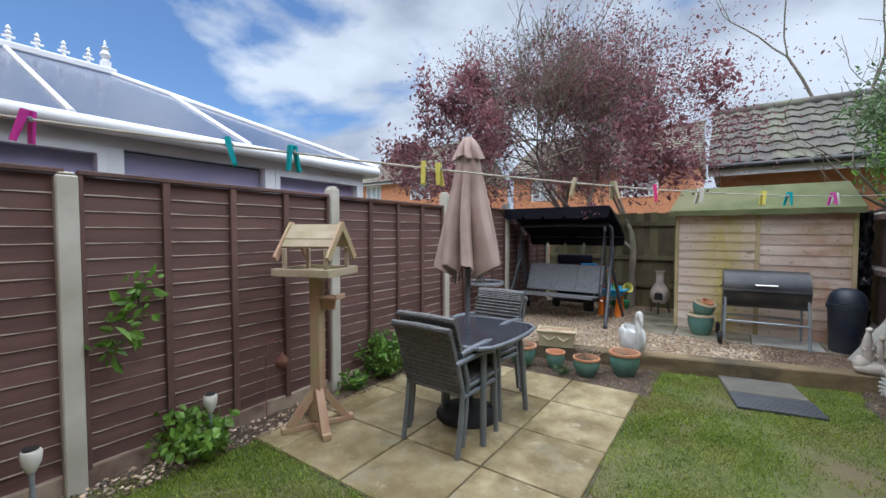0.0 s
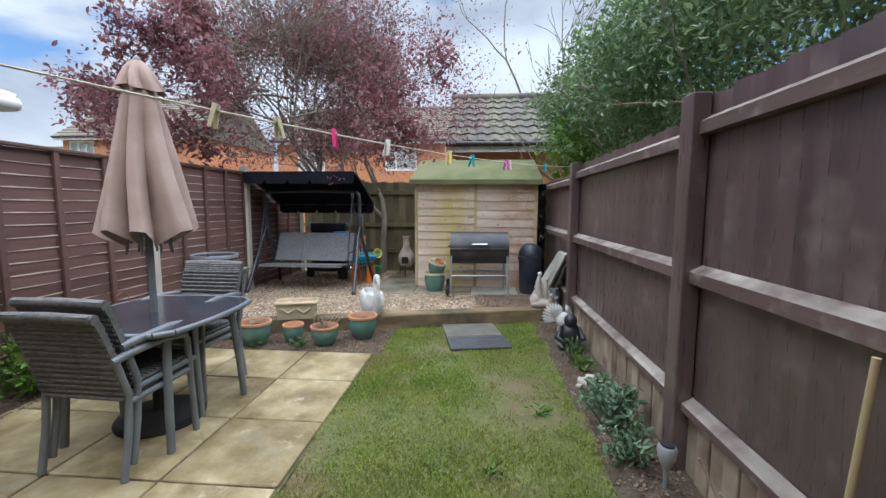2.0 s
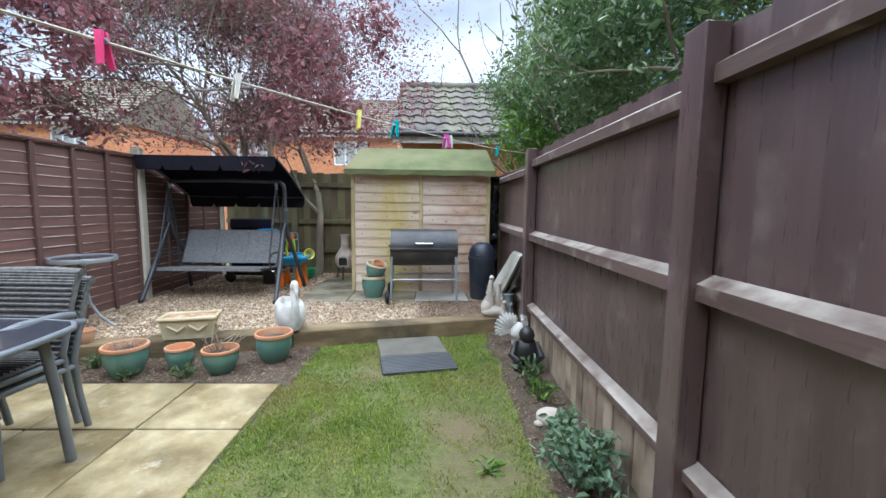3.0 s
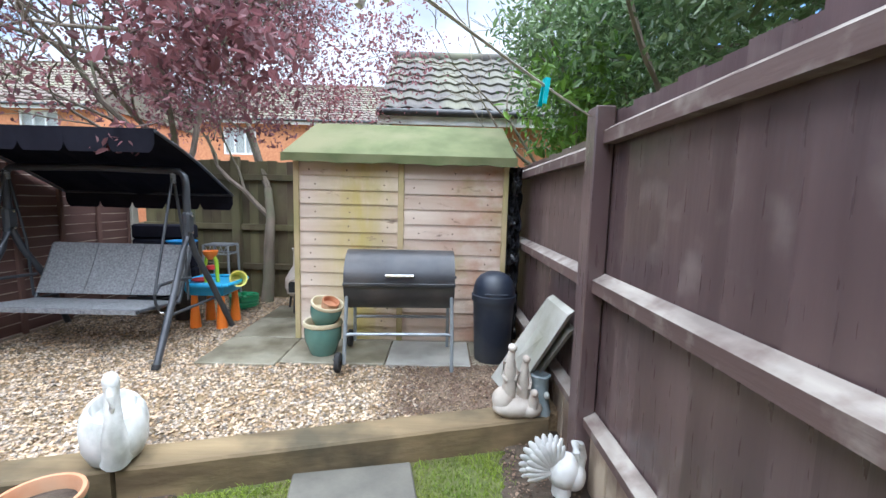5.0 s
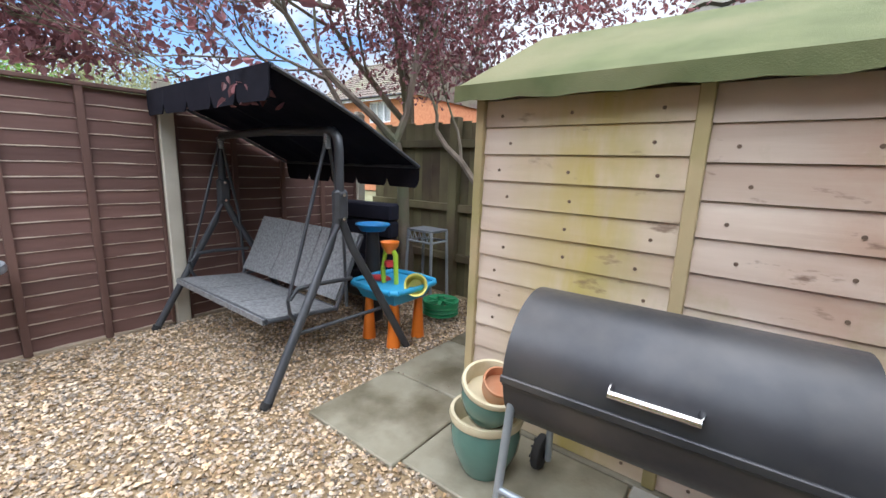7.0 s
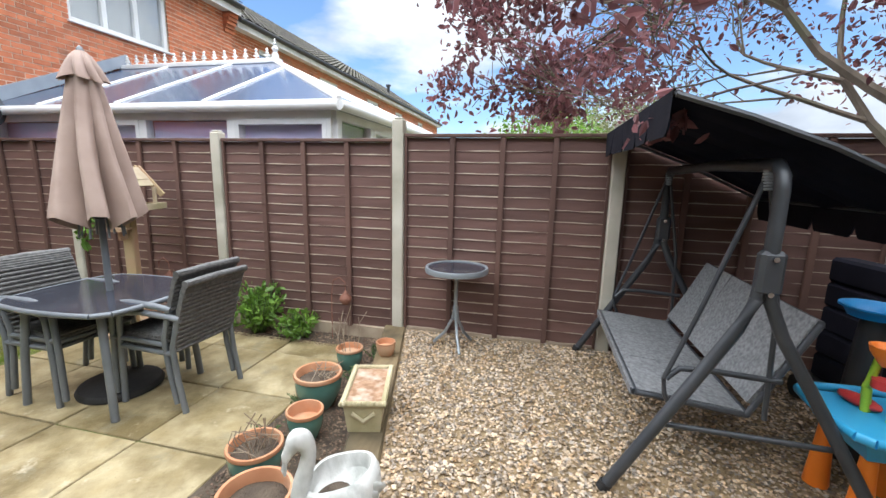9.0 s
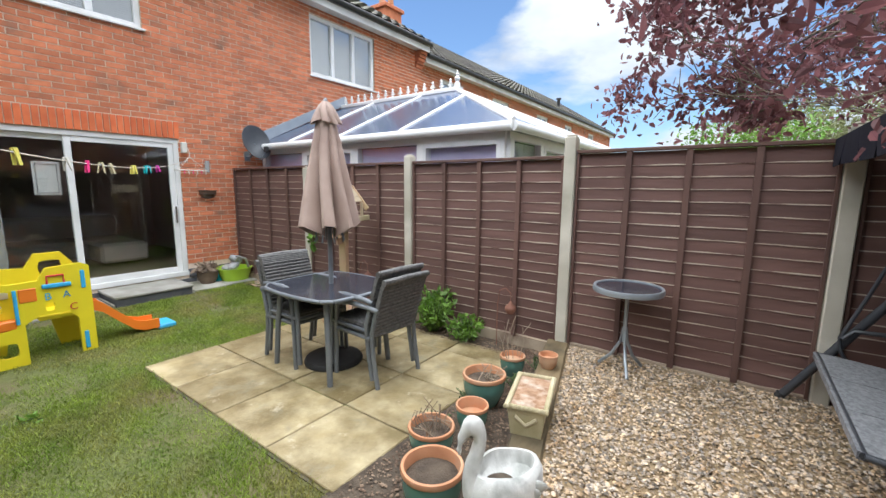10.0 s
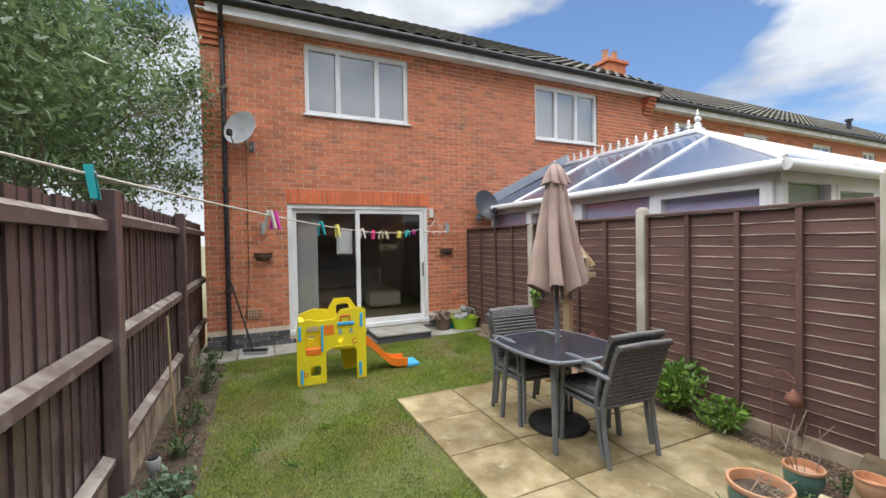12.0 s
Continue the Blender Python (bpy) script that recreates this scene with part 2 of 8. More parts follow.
def glass(name, tint=(0.9, 0.95, 0.95), rough=0.02, see=0.85, gloss=0.09):
    """A thin pane: see-through with a clear mirror gloss at grazing view."""
    m = bpy.data.materials.new(name)
    m.use_nodes = True
    n, l = m.node_tree.nodes, m.node_tree.links
    n.remove(n["Principled BSDF"])
    tr, gl, ms, fr = n.new("ShaderNodeBsdfTransparent"), n.new("ShaderNodeBsdfGlossy"), n.new("ShaderNodeMixShader"), n.new("ShaderNodeLayerWeight")
    tr.inputs["Color"].default_value = (*[t * see for t in tint], 1)
    gl.inputs["Roughness"].default_value = rough
    pw, sc = n.new("ShaderNodeMath"), n.new("ShaderNodeMapRange")
    pw.operation, pw.inputs[1].default_value = "POWER", 3.5
    l.new(fr.outputs["Facing"], pw.inputs[0])
    sc.inputs["To Min"].default_value, sc.inputs["To Max"].default_value = gloss, 0.85
    l.new(pw.outputs[0], sc.inputs["Value"])
    l.new(sc.outputs["Result"], ms.inputs["Fac"])
    l.new(tr.outputs["BSDF"], ms.inputs[1])
    l.new(gl.outputs["BSDF"], ms.inputs[2])
    l.new(ms.outputs["Shader"], n["Material Output"].inputs["Surface"])
    return m


def slat_material(name, c1, c2, edge, reach=0.011, cut=0.5):
    """Stained boards with grain along them and a broken pale line along the lower edge."""
    m = material(name, c1, c2, scale=9, rough=0.75, bump=0.35, bscale=45, stretch=(1, 0.12, 1), rnd=0.13, dist=0.003)
    n, l = m.node_tree.nodes, m.node_tree.links
    bsdf = n["Principled BSDF"]
    col = bsdf.inputs["Base Color"].links[0].from_socket
    co = n.new("ShaderNodeTexCoord")
    sx = n.new("ShaderNodeSeparateXYZ")
    l.new(co.outputs["Object"], sx.inputs[0])
    oi = n.new("ShaderNodeObjectInfo")
    wv = n.new("ShaderNodeMath")
    wv.operation, wv.inputs[1].default_value = "MULTIPLY", 91.0
    l.new(oi.outputs["Random"], wv.inputs[0])
    nz = n.new("ShaderNodeTexNoise")
    nz.noise_dimensions = "4D"
    nz.inputs["Scale"].default_value = 4.5
    nz.inputs["Detail"].default_value = 4
    l.new(co.outputs["Object"], nz.inputs["Vector"])
    l.new(wv.outputs[0], nz.inputs["W"])
    lim = n.new("ShaderNodeMapRange")
    lim.inputs["From Min"].default_value, lim.inputs["From Max"].default_value = cut - 0.12, cut + 0.2
    lim.inputs["To Min"].default_value, lim.inputs["To Max"].default_value = 0.002, reach
    l.new(nz.outputs["Fac"], lim.inputs["Value"])
    lt = n.new("ShaderNodeMath")
    lt.operation = "LESS_THAN"
    l.new(sx.outputs["Z"], lt.inputs[0])
    l.new(lim.outputs["Result"], lt.inputs[1])
    mx = n.new("ShaderNodeMix")
    mx.data_type = "RGBA"
    l.new(lt.outputs[0], mx.inputs["Factor"])
    l.new(col, mx.inputs["A"])
    mx.inputs["B"].default_value = (*edge, 1)
    l.new(mx.outputs["Result"], bsdf.inputs["Base Color"])
    return m


def slab_material():
    """Buff concrete slabs: olive and brown water stains, fine dark speckle and worn pale patches."""
    m = material("patio_slab", (0.33, 0.26, 0.13), (0.48, 0.405, 0.25), 7.0, 0.5, 0.6, 90, rnd=0.16, dist=0.004)
    n, l = m.node_tree.nodes, m.node_tree.links
    bsdf = n["Principled BSDF"]
    col = bsdf.inputs["Base Color"].links[0].from_socket
    co, oi = n.new("ShaderNodeTexCoord"), n.new("ShaderNodeObjectInfo")
    for size, rough, lo, hi, most, tint in ((2.3, 0.65, 0.38, 0.60, 0.92, (0.155, 0.115, 0.046)), (4.5, 0.7, 0.55, 0.68, 0.7, (0.25, 0.23, 0.16)), (9.0, 0.7, 0.60, 0.70, 0.6, (0.62, 0.55, 0.42)), (60.0, 0.6, 0.62, 0.72, 0.6, (0.12, 0.095, 0.05))):
        nz = n.new("ShaderNodeTexNoise")
        nz.noise_dimensions = "4D"
        nz.inputs["Scale"].default_value, nz.inputs["Detail"].default_value, nz.inputs["Roughness"].default_value = size, 8, rough
        l.new(co.outputs["Object"], nz.inputs["Vector"])
        wv = n.new("ShaderNodeMath")
        wv.operation, wv.inputs[1].default_value = "MULTIPLY", 23.0 + size
        l.new(oi.outputs["Random"], wv.inputs[0])
        l.new(wv.outputs[0], nz.inputs["W"])
        mr = n.new("ShaderNodeMapRange")
        mr.inputs["From Min"].default_value, mr.inputs["From Max"].default_value, mr.inputs["To Max"].default_value = lo, hi, most
        l.new(nz.outputs["Fac"], mr.inputs["Value"])
        mx = n.new("ShaderNodeMix")
        mx.data_type = "RGBA"
        l.new(mr.outputs["Result"], mx.inputs["Factor"])
        l.new(col, mx.inputs["A"])
        mx.inputs["B"].default_value = (*tint, 1)
        col = mx.outputs["Result"]
    l.new(col, bsdf.inputs["Base Color"])
    return m


def shed_material():
    """Pale overlap boards, with algae running down in streaks, rusty tannin stains and dark knots."""
    m = material("shed_board", (0.50, 0.385, 0.30), (0.70, 0.60, 0.50), 7, 0.75, 0.4, 45, stretch=(0.1, 1, 1), rnd=0.07, dist=0.003)
    n, l = m.node_tree.nodes, m.node_tree.links
    bsdf = n["Principled BSDF"]
    col = bsdf.inputs["Base Color"].links[0].from_socket
    co = n.new("ShaderNodeTexCoord")
    sx = n.new("ShaderNodeSeparateXYZ")
    l.new(co.outputs["Object"], sx.inputs[0])
    for size, shift, stretch, lo, hi, tint, mid, reach in ((1.6, (3.1, 0.0, 1.7), (2.4, 1, 0.5), 0.22, 0.50, (0.45, 0.36, 0.07), 0.88, 0.42), (2.2, (7.3, 0.0, 0.4), (1.2, 1, 1.6), 0.36, 0.60, (0.36, 0.15, 0.065), 2.05, 0.6), (1.3, (1.2, 0.0, 5.1), (2.0, 1, 1.6), 0.50, 0.68, (0.34, 0.31, 0.12), 1.6, 1.2), (3.4, (0.0, 0.0, 2.0), (1.1, 1, 3.4), 0.63, 0.70, (0.15, 0.085, 0.055), 1.5, 2.5)):
        mp = n.new("ShaderNodeMapping")
        mp.inputs["Location"].default_value, mp.inputs["Scale"].default_value = shift, stretch
        l.new(co.outputs["Object"], mp.inputs["Vector"])
        nz = n.new("ShaderNodeTexNoise")
        nz.inputs["Scale"].default_value, nz.inputs["Detail"].default_value, nz.inputs["Roughness"].default_value = size, 6, 0.62
        l.new(mp.outputs["Vector"], nz.inputs["Vector"])
        mr = n.new("ShaderNodeMapRange")
        mr.inputs["From Min"].default_value, mr.inputs["From Max"].default_value, mr.inputs["To Max"].default_value = lo, hi, 0.85
        l.new(nz.outputs["Fac"], mr.inputs["Value"])
        off = n.new("ShaderNodeMath")
        off.operation, off.inputs[1].default_value = "SUBTRACT", mid
        l.new(sx.outputs["X"], off.inputs[0])
        far = n.new("ShaderNodeMath")
        far.operation = "ABSOLUTE"
        l.new(off.outputs[0], far.inputs[0])
        band = n.new("ShaderNodeMapRange")
        band.inputs["From Max"].default_value, band.inputs["To Min"].default_value, band.inputs["To Max"].default_value = reach, 1.0, 0.0
        l.new(far.outputs[0], band.inputs["Value"])
        both = n.new("ShaderNodeMath")
        both.operation = "MULTIPLY"
        l.new(mr.outputs["Result"], both.inputs[0])
        l.new(band.outputs["Result"], both.inputs[1])
        mx = n.new("ShaderNodeMix")
        mx.data_type = "RGBA"
        l.new(both.outputs[0], mx.inputs["Factor"])
        l.new(col, mx.inputs["A"])
        mx.inputs["B"].default_value = (*tint, 1)
        col = mx.outputs["Result"]
    l.new(col, bsdf.inputs["Base Color"])
    return m


M_GROUND = material("ground_earth", (0.10, 0.11, 0.05), (0.16, 0.15, 0.08), 2.0, 0.95, 0.3, 40)
M_LAWN = material("lawn_soil", (0.075, 0.095, 0.025), (0.15, 0.165, 0.05), 22.0, 0.95, 0.9, 90, c3=(0.155, 0.12, 0.065), s3=1.7, t3=0.56, dist=0.01)
M_GRASS = material("grass_blade", (0.14, 0.215, 0.021), (0.275, 0.36, 0.042), 2.5, 0.6, 0.0, isl=0.42, c3=(0.30, 0.26, 0.085), s3=1.5, t3=0.56, trans=0.3)
M_SOIL = material("bed_soil", (0.05, 0.035, 0.025), (0.11, 0.085, 0.06), 14, 0.95, 0.9, 90, dist=0.012)
M_SLAB = slab_material()
M_JOINT = material("patio_bedding", (0.07, 0.065, 0.045), (0.12, 0.10, 0.06), 12, 0.95, 0.5, 80)
M_PAVER = material("grey_concrete", (0.30, 0.29, 0.26), (0.42, 0.41, 0.37), 5, 0.85, 0.4, 60, c3=(0.2, 0.2, 0.15), s3=2, rnd=0.12, dist=0.004)
M_PAD = material("wet_concrete", (0.21, 0.19, 0.135), (0.31, 0.29, 0.22), 4, 0.5, 0.35, 60, c3=(0.10, 0.085, 0.05), s3=3.5, t3=0.53, dist=0.004)
M_POST = material("concrete_post", (0.46, 0.43, 0.36), (0.58, 0.55, 0.47), 6, 0.9, 0.5, 90, c3=(0.36, 0.34, 0.27), s3=3, dist=0.003)
M_SLAT = slat_material("lap_fence_stain", (0.088, 0.044, 0.036), (0.142, 0.076, 0.063), (0.46, 0.38, 0.30), 0.0105, 0.465)
M_BATTEN = material("fence_batten_stain", (0.088, 0.046, 0.037), (0.145, 0.080, 0.063), 7, 0.75, 0.4, 50, stretch=(1, 1, 0.15), rnd=0.1, dist=0.003)
M_RBOARD = material("close_board_stain", (0.070, 0.045, 0.046), (0.130, 0.087, 0.086), 7, 0.30, 0.4, 45, stretch=(1, 1, 0.1), c3=(0.19, 0.15, 0.14), s3=6, t3=0.66, rnd=0.10, dist=0.003, spec=0.9)
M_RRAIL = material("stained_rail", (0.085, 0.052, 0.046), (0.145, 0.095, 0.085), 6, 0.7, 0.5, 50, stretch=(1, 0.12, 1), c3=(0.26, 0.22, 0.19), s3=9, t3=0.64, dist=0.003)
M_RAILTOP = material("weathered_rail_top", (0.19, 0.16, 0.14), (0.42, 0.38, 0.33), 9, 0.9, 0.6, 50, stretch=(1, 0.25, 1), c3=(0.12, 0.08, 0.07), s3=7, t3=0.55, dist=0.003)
M_KICK = material("kick_board", (0.30, 0.24, 0.17), (0.44, 0.36, 0.27), 6, 0.85, 0.5, 50, stretch=(1, 1, 0.2), c3=(0.13, 0.08, 0.06), s3=3, rnd=0.15, dist=0.004)
M_BACKF = material("back_fence_wood", (0.105, 0.095, 0.045), (0.165, 0.145, 0.075), 6, 0.85, 0.4, 50, stretch=(1, 1, 0.15), c3=(0.075, 0.05, 0.035), s3=1.2, rnd=0.15)
M_SLEEPER = material("old_sleeper", (0.12, 0.085, 0.045), (0.29, 0.215, 0.115), 8, 0.85, 0.7, 40, stretch=(0.12, 1, 1), c3=(0.075, 0.062, 0.036), s3=2.8, t3=0.52, dist=0.006)
M_GRAVEL = material("gravel_bed", (0.20, 0.14, 0.075), (0.38, 0.28, 0.16), 40, 0.9, 0.8, 120, dist=0.01)
M_STONE = material("pebbles", (0.33, 0.205, 0.095), (0.57, 0.45, 0.31), 9, 0.7, 0.2, 60, isl=0.7, c3=(0.34, 0.30, 0.26), s3=40, t3=0.52)
M_CHIP = material("bark_chips", (0.10, 0.06, 0.04), (0.22, 0.16, 0.11), 6, 0.9, 0.3, 60, isl=0.5)
M_BRICK = material("red_brick", (0.45, 0.140, 0.062), (0.59, 0.205, 0.098), 9, 0.85, 0.4, 90, isl=0.22, c3=(0.24, 0.13, 0.085), s3=3.6, t3=0.65, dist=0.003)
M_BRICKP = material("red_brick_single", (0.45, 0.140, 0.062), (0.59, 0.205, 0.098), 9, 0.85, 0.4, 90, rnd=0.22, c3=(0.24, 0.13, 0.085), s3=3.6, t3=0.65, dist=0.003)
M_SOLDIER = material("bright_red_brick", (0.54, 0.115, 0.035), (0.66, 0.17, 0.06), 8, 0.8, 0.3, 90, rnd=0.12)
M_ENG = material("blue_engineering_brick", (0.055, 0.06, 0.07), (0.10, 0.10, 0.11), 8, 0.6, 0.3, 90, isl=0.3)
M_MORTAR = material("mortar", (0.64, 0.52, 0.41), (0.75, 0.63, 0.52), 20, 0.95, 0.4, 120)
M_UPVC = material("white_upvc", (0.74, 0.75, 0.76), (0.82, 0.82, 0.82), 3, 0.35, 0.0, c3=(0.66, 0.67, 0.66), s3=2, rvar=0.05)
M_FASCIA = material("white_painted_board", (0.70, 0.70, 0.69), (0.80, 0.80, 0.79), 4, 0.5, 0.1, 40, c3=(0.58, 0.57, 0.54), s3=2.5)
M_BLACKP = material("black_plastic", (0.018, 0.018, 0.02), (0.03, 0.03, 0.032), 6, 0.4, 0.1, 60)
M_TILE = material("grey_roof_tile", (0.058, 0.052, 0.048), (0.105, 0.094, 0.084), 5, 0.85, 0.5, 50, c3=(0.13, 0.13, 0.085), s3=1.5, isl=0.15, dist=0.004)
M_TILE2 = material("brown_roof_tile", (0.10, 0.078, 0.066), (0.16, 0.128, 0.105), 5, 0.9, 0.5, 50, c3=(0.16, 0.15, 0.10), s3=1.0, isl=0.15, dist=0.004)
M_FARBRICK = material("orange_far_brick", (0.44, 0.18, 0.085), (0.56, 0.25, 0.125), 9, 0.9, 0.3, 60)
M_RENDERW = material("painted_render", (0.62, 0.58, 0.50), (0.72, 0.68, 0.60), 4, 0.8, 0.2, 60)
M_GLASS = glass("clear_glass", (0.97, 0.98, 0.98), see=0.97, gloss=0.06)
M_WINDOW = glass("window_glass", (0.95, 0.97, 0.98), see=0.90, gloss=0.34)
M_LILAC = material("lilac_blind", (0.50, 0.44, 0.66), (0.56, 0.50, 0.72), 2, 0.5, 0.0, rvar=0.05)
M_POLY = material("tinted_polycarbonate", (0.045, 0.062, 0.115), (0.07, 0.088, 0.135), 0.7, 0.16, 0.02, 30, c3=(0.035, 0.06, 0.13), s3=0.6, spec=0.45, rvar=0.05)
M_LEAD = material("lead_flashing", (0.26, 0.30, 0.35), (0.34, 0.38, 0.44), 5, 0.6, 0.2, 30)
M_METAL = material("dark_grey_frame", (0.14, 0.155, 0.175), (0.195, 0.21, 0.23), 6, 0.45, 0.05, 60, metal=0.2)
M_SWING = material("dark_swing_tube", (0.045, 0.05, 0.058), (0.075, 0.08, 0.09), 6, 0.4, 0.05, 60, metal=0.3)
M_WICKER = material("grey_wicker", (0.065, 0.064, 0.063), (0.15, 0.147, 0.145), 40, 0.6, 0.3, 90, rnd=0.08)
M_TABTOP = material("dark_glass_top", (0.028, 0.030, 0.042), (0.045, 0.047, 0.062), 3, 0.13, 0.05, 160, spec=0.7, rvar=0.06)
M_PARASOL = material("taupe_canvas", (0.36, 0.265, 0.225), (0.43, 0.325, 0.28), 5, 0.85, 0.25, 200, c3=(0.27, 0.19, 0.16), s3=3)
M_SHEDW = shed_material()
M_SHEDT = material("shed_trim", (0.42, 0.33, 0.18), (0.52, 0.42, 0.24), 6, 0.8, 0.4, 45, stretch=(1, 1, 0.15), c3=(0.30, 0.27, 0.10), s3=2)
M_FELT = material("green_roof_felt", (0.092, 0.110, 0.042), (0.14, 0.155, 0.066), 5, 0.95, 0.5, 200, c3=(0.18, 0.175, 0.09), s3=1.5, dist=0.003)
M_NAIL = material("rusty_nail", (0.11, 0.075, 0.05), (0.18, 0.12, 0.08), 30, 0.7, 0.0)
M_DRUM = material("black_steel", (0.028, 0.030, 0.036), (0.055, 0.057, 0.064), 4, 0.42, 0.12, 60, metal=0.35, c3=(0.085, 0.08, 0.078), s3=3)
M_GALV = material("grey_steel_tube", (0.30, 0.34, 0.38), (0.40, 0.44, 0.48), 8, 0.4, 0.05, 60, metal=0.5)
M_CHROME = material("bright_steel", (0.6, 0.6, 0.6), (0.7, 0.7, 0.7), 8, 0.2, 0.0, metal=1.0, rvar=0.05)
M_RUBBER = material("black_rubber", (0.015, 0.015, 0.016), (0.028, 0.028, 0.028), 9, 0.8, 0.2, 60)
M_BIN = material("dark_plastic_bin", (0.014, 0.020, 0.036), (0.023, 0.031, 0.050), 3, 0.45, 0.1, 60, c3=(0.045, 0.05, 0.058), s3=3)
M_GLAZE = material("green_glaze", (0.075, 0.17, 0.145), (0.12, 0.25, 0.21), 4, 0.22, 0.1, 40, c3=(0.10, 0.19, 0.15), s3=5, coat=0.4)
M_TERRA = material("terracotta", (0.45, 0.20, 0.10), (0.58, 0.29, 0.155), 6, 0.85, 0.3, 60, c3=(0.50, 0.34, 0.22), s3=5)
M_CREAM = material("cream_stone", (0.52, 0.46, 0.30), (0.64, 0.57, 0.40), 8, 0.9, 0.5, 60, c3=(0.40, 0.35, 0.20), s3=4, dist=0.004)
M_COMPOST = material("dry_compost", (0.26, 0.145, 0.08), (0.44, 0.28, 0.18), 18, 0.95, 0.8, 90, c3=(0.52, 0.44, 0.36), s3=9, t3=0.6, dist=0.008)
M_SWAN = material("white_painted_stone", (0.60, 0.60, 0.58), (0.76, 0.76, 0.74), 6, 0.8, 0.7, 45, c3=(0.34, 0.35, 0.33), s3=7, t3=0.55, dist=0.004)
M_STATUE = material("pale_cast_stone", (0.46, 0.41, 0.35), (0.60, 0.55, 0.49), 7, 0.9, 0.5, 50, c3=(0.36, 0.30, 0.25), s3=6)
M_SLING = material("grey_sling_fabric", (0.12, 0.125, 0.135), (0.25, 0.255, 0.265), 60, 0.75, 0.3, 200, stretch=(1, 1, 1))
M_CANOPY = material("black_canopy_cloth", (0.008, 0.008, 0.014), (0.014, 0.014, 0.023), 6, 0.9, 0.2, 200, spec=0.18)
M_BARK = material("tree_bark", (0.13, 0.105, 0.08), (0.25, 0.205, 0.16), 9, 0.9, 0.8, 30, stretch=(1, 1, 0.3), c3=(0.14, 0.15, 0.09), s3=3, dist=0.01)
M_TWIG = material("dark_twig", (0.07, 0.05, 0.045), (0.13, 0.095, 0.08), 9, 0.9, 0.3, 30)
M_PLUM = material("plum_leaf", (0.15, 0.064, 0.075), (0.29, 0.13, 0.138), 1.2, 0.5, 0.0, isl=0.5, trans=0.45)
M_EVER = material("evergreen_leaf", (0.09, 0.155, 0.062), (0.185, 0.265, 0.115), 0.9, 0.26, 0.0, isl=0.45, trans=0.35, c3=(0.15, 0.19, 0.10), s3=0.8, t3=0.66)
M_FRESH = material("fresh_leaf", (0.10, 0.21, 0.025), (0.19, 0.33, 0.05), 3, 0.45, 0.0, isl=0.35, trans=0.3)
M_DULL = material("dull_leaf", (0.07, 0.12, 0.045), (0.13, 0.19, 0.075), 3, 0.5, 0.0, isl=0.35, trans=0.25)
M_SAGE = material("sage_leaf", (0.11, 0.185, 0.11), (0.20, 0.30, 0.18), 3, 0.6, 0.0, isl=0.35, trans=0.25)
M_PALE = material("pale_far_leaf", (0.17, 0.19, 0.08), (0.28, 0.29, 0.15), 1, 0.6, 0.0, isl=0.35, trans=0.3)
M_PINE = material("new_softwood", (0.36, 0.215, 0.135), (0.48, 0.32, 0.21), 7, 0.75, 0.3, 50, stretch=(1, 1, 0.15), c3=(0.36, 0.32, 0.16), s3=3)
M_OLDPINE = material("greyed_softwood", (0.35, 0.28, 0.19), (0.46, 0.38, 0.27), 7, 0.8, 0.4, 50, stretch=(0.2, 1, 1), c3=(0.30, 0.29, 0.14), s3=3)
M_RUST = material("rusted_iron", (0.15, 0.06, 0.04), (0.24, 0.11, 0.075), 12, 0.8, 0.4, 60)


def plain(name, c, rough=0.4, **k):
    return material(name, tuple(v * 0.9 for v in c), c, 4, rough, 0.04, 60, rvar=0.06, **k)


M_YELLOW = plain("yellow_plastic", (0.82, 0.68, 0.02))
M_ORANGE = plain("orange_plastic", (0.85, 0.22, 0.02))
M_BLUE = plain("blue_plastic", (0.02, 0.22, 0.52))
M_SKY = plain("light_blue_plastic", (0.06, 0.42, 0.75))
M_LIME = plain("lime_plastic", (0.45, 0.68, 0.05))
M_LEMON = plain("lemon_plastic", (0.80, 0.72, 0.15))
M_RED = plain("red_plastic", (0.62, 0.05, 0.05))
M_PINK = plain("pink_plastic", (0.80, 0.04, 0.22))
M_MAGENTA = plain("magenta_plastic", (0.70, 0.05, 0.42))
M_TEAL = plain("teal_plastic", (0.01, 0.38, 0.42))
M_WHITEP = plain("white_plastic", (0.72, 0.70, 0.64))
M_GREENP = plain("green_plastic", (0.03, 0.25, 0.10))
M_GREYP = plain("grey_plastic", (0.35, 0.36, 0.37))
M_CORD = plain("line_cord", (0.62, 0.58, 0.50), 0.8)
M_CURTAIN = plain("grey_blind", (0.36, 0.36, 0.35), 0.9)
M_BLIND = plain("white_blind", (0.66, 0.67, 0.66), 0.7)
M_ROOMW = plain("room_wall", (0.42, 0.40, 0.38), 0.9)
M_CARPET = material("beige_carpet", (0.20, 0.16, 0.11), (0.28, 0.23, 0.16), 30, 0.95, 0.4, 120)
M_SOFA = material("cream_leather", (0.50, 0.46, 0.40), (0.60, 0.56, 0.50), 5, 0.6, 0.2, 60)
M_BLUEGREY = material("blue_grey_stone", (0.15, 0.19, 0.21), (0.26, 0.30, 0.31), 8, 0.8, 0.5, 60, c3=(0.5, 0.52, 0.5), s3=10, t3=0.62)
M_SHEET = material("crumpled_black_sheet", (0.012, 0.012, 0.014), (0.02, 0.02, 0.024), 5, 0.25, 0.0)

# ---- the large structure ----
FX, RX, HY, BY = -2.12, 2.33, 1.46, 11.1      # left fence, right fence, house wall, back fence
G = 0.15                                      # gravel terrace above the lawn


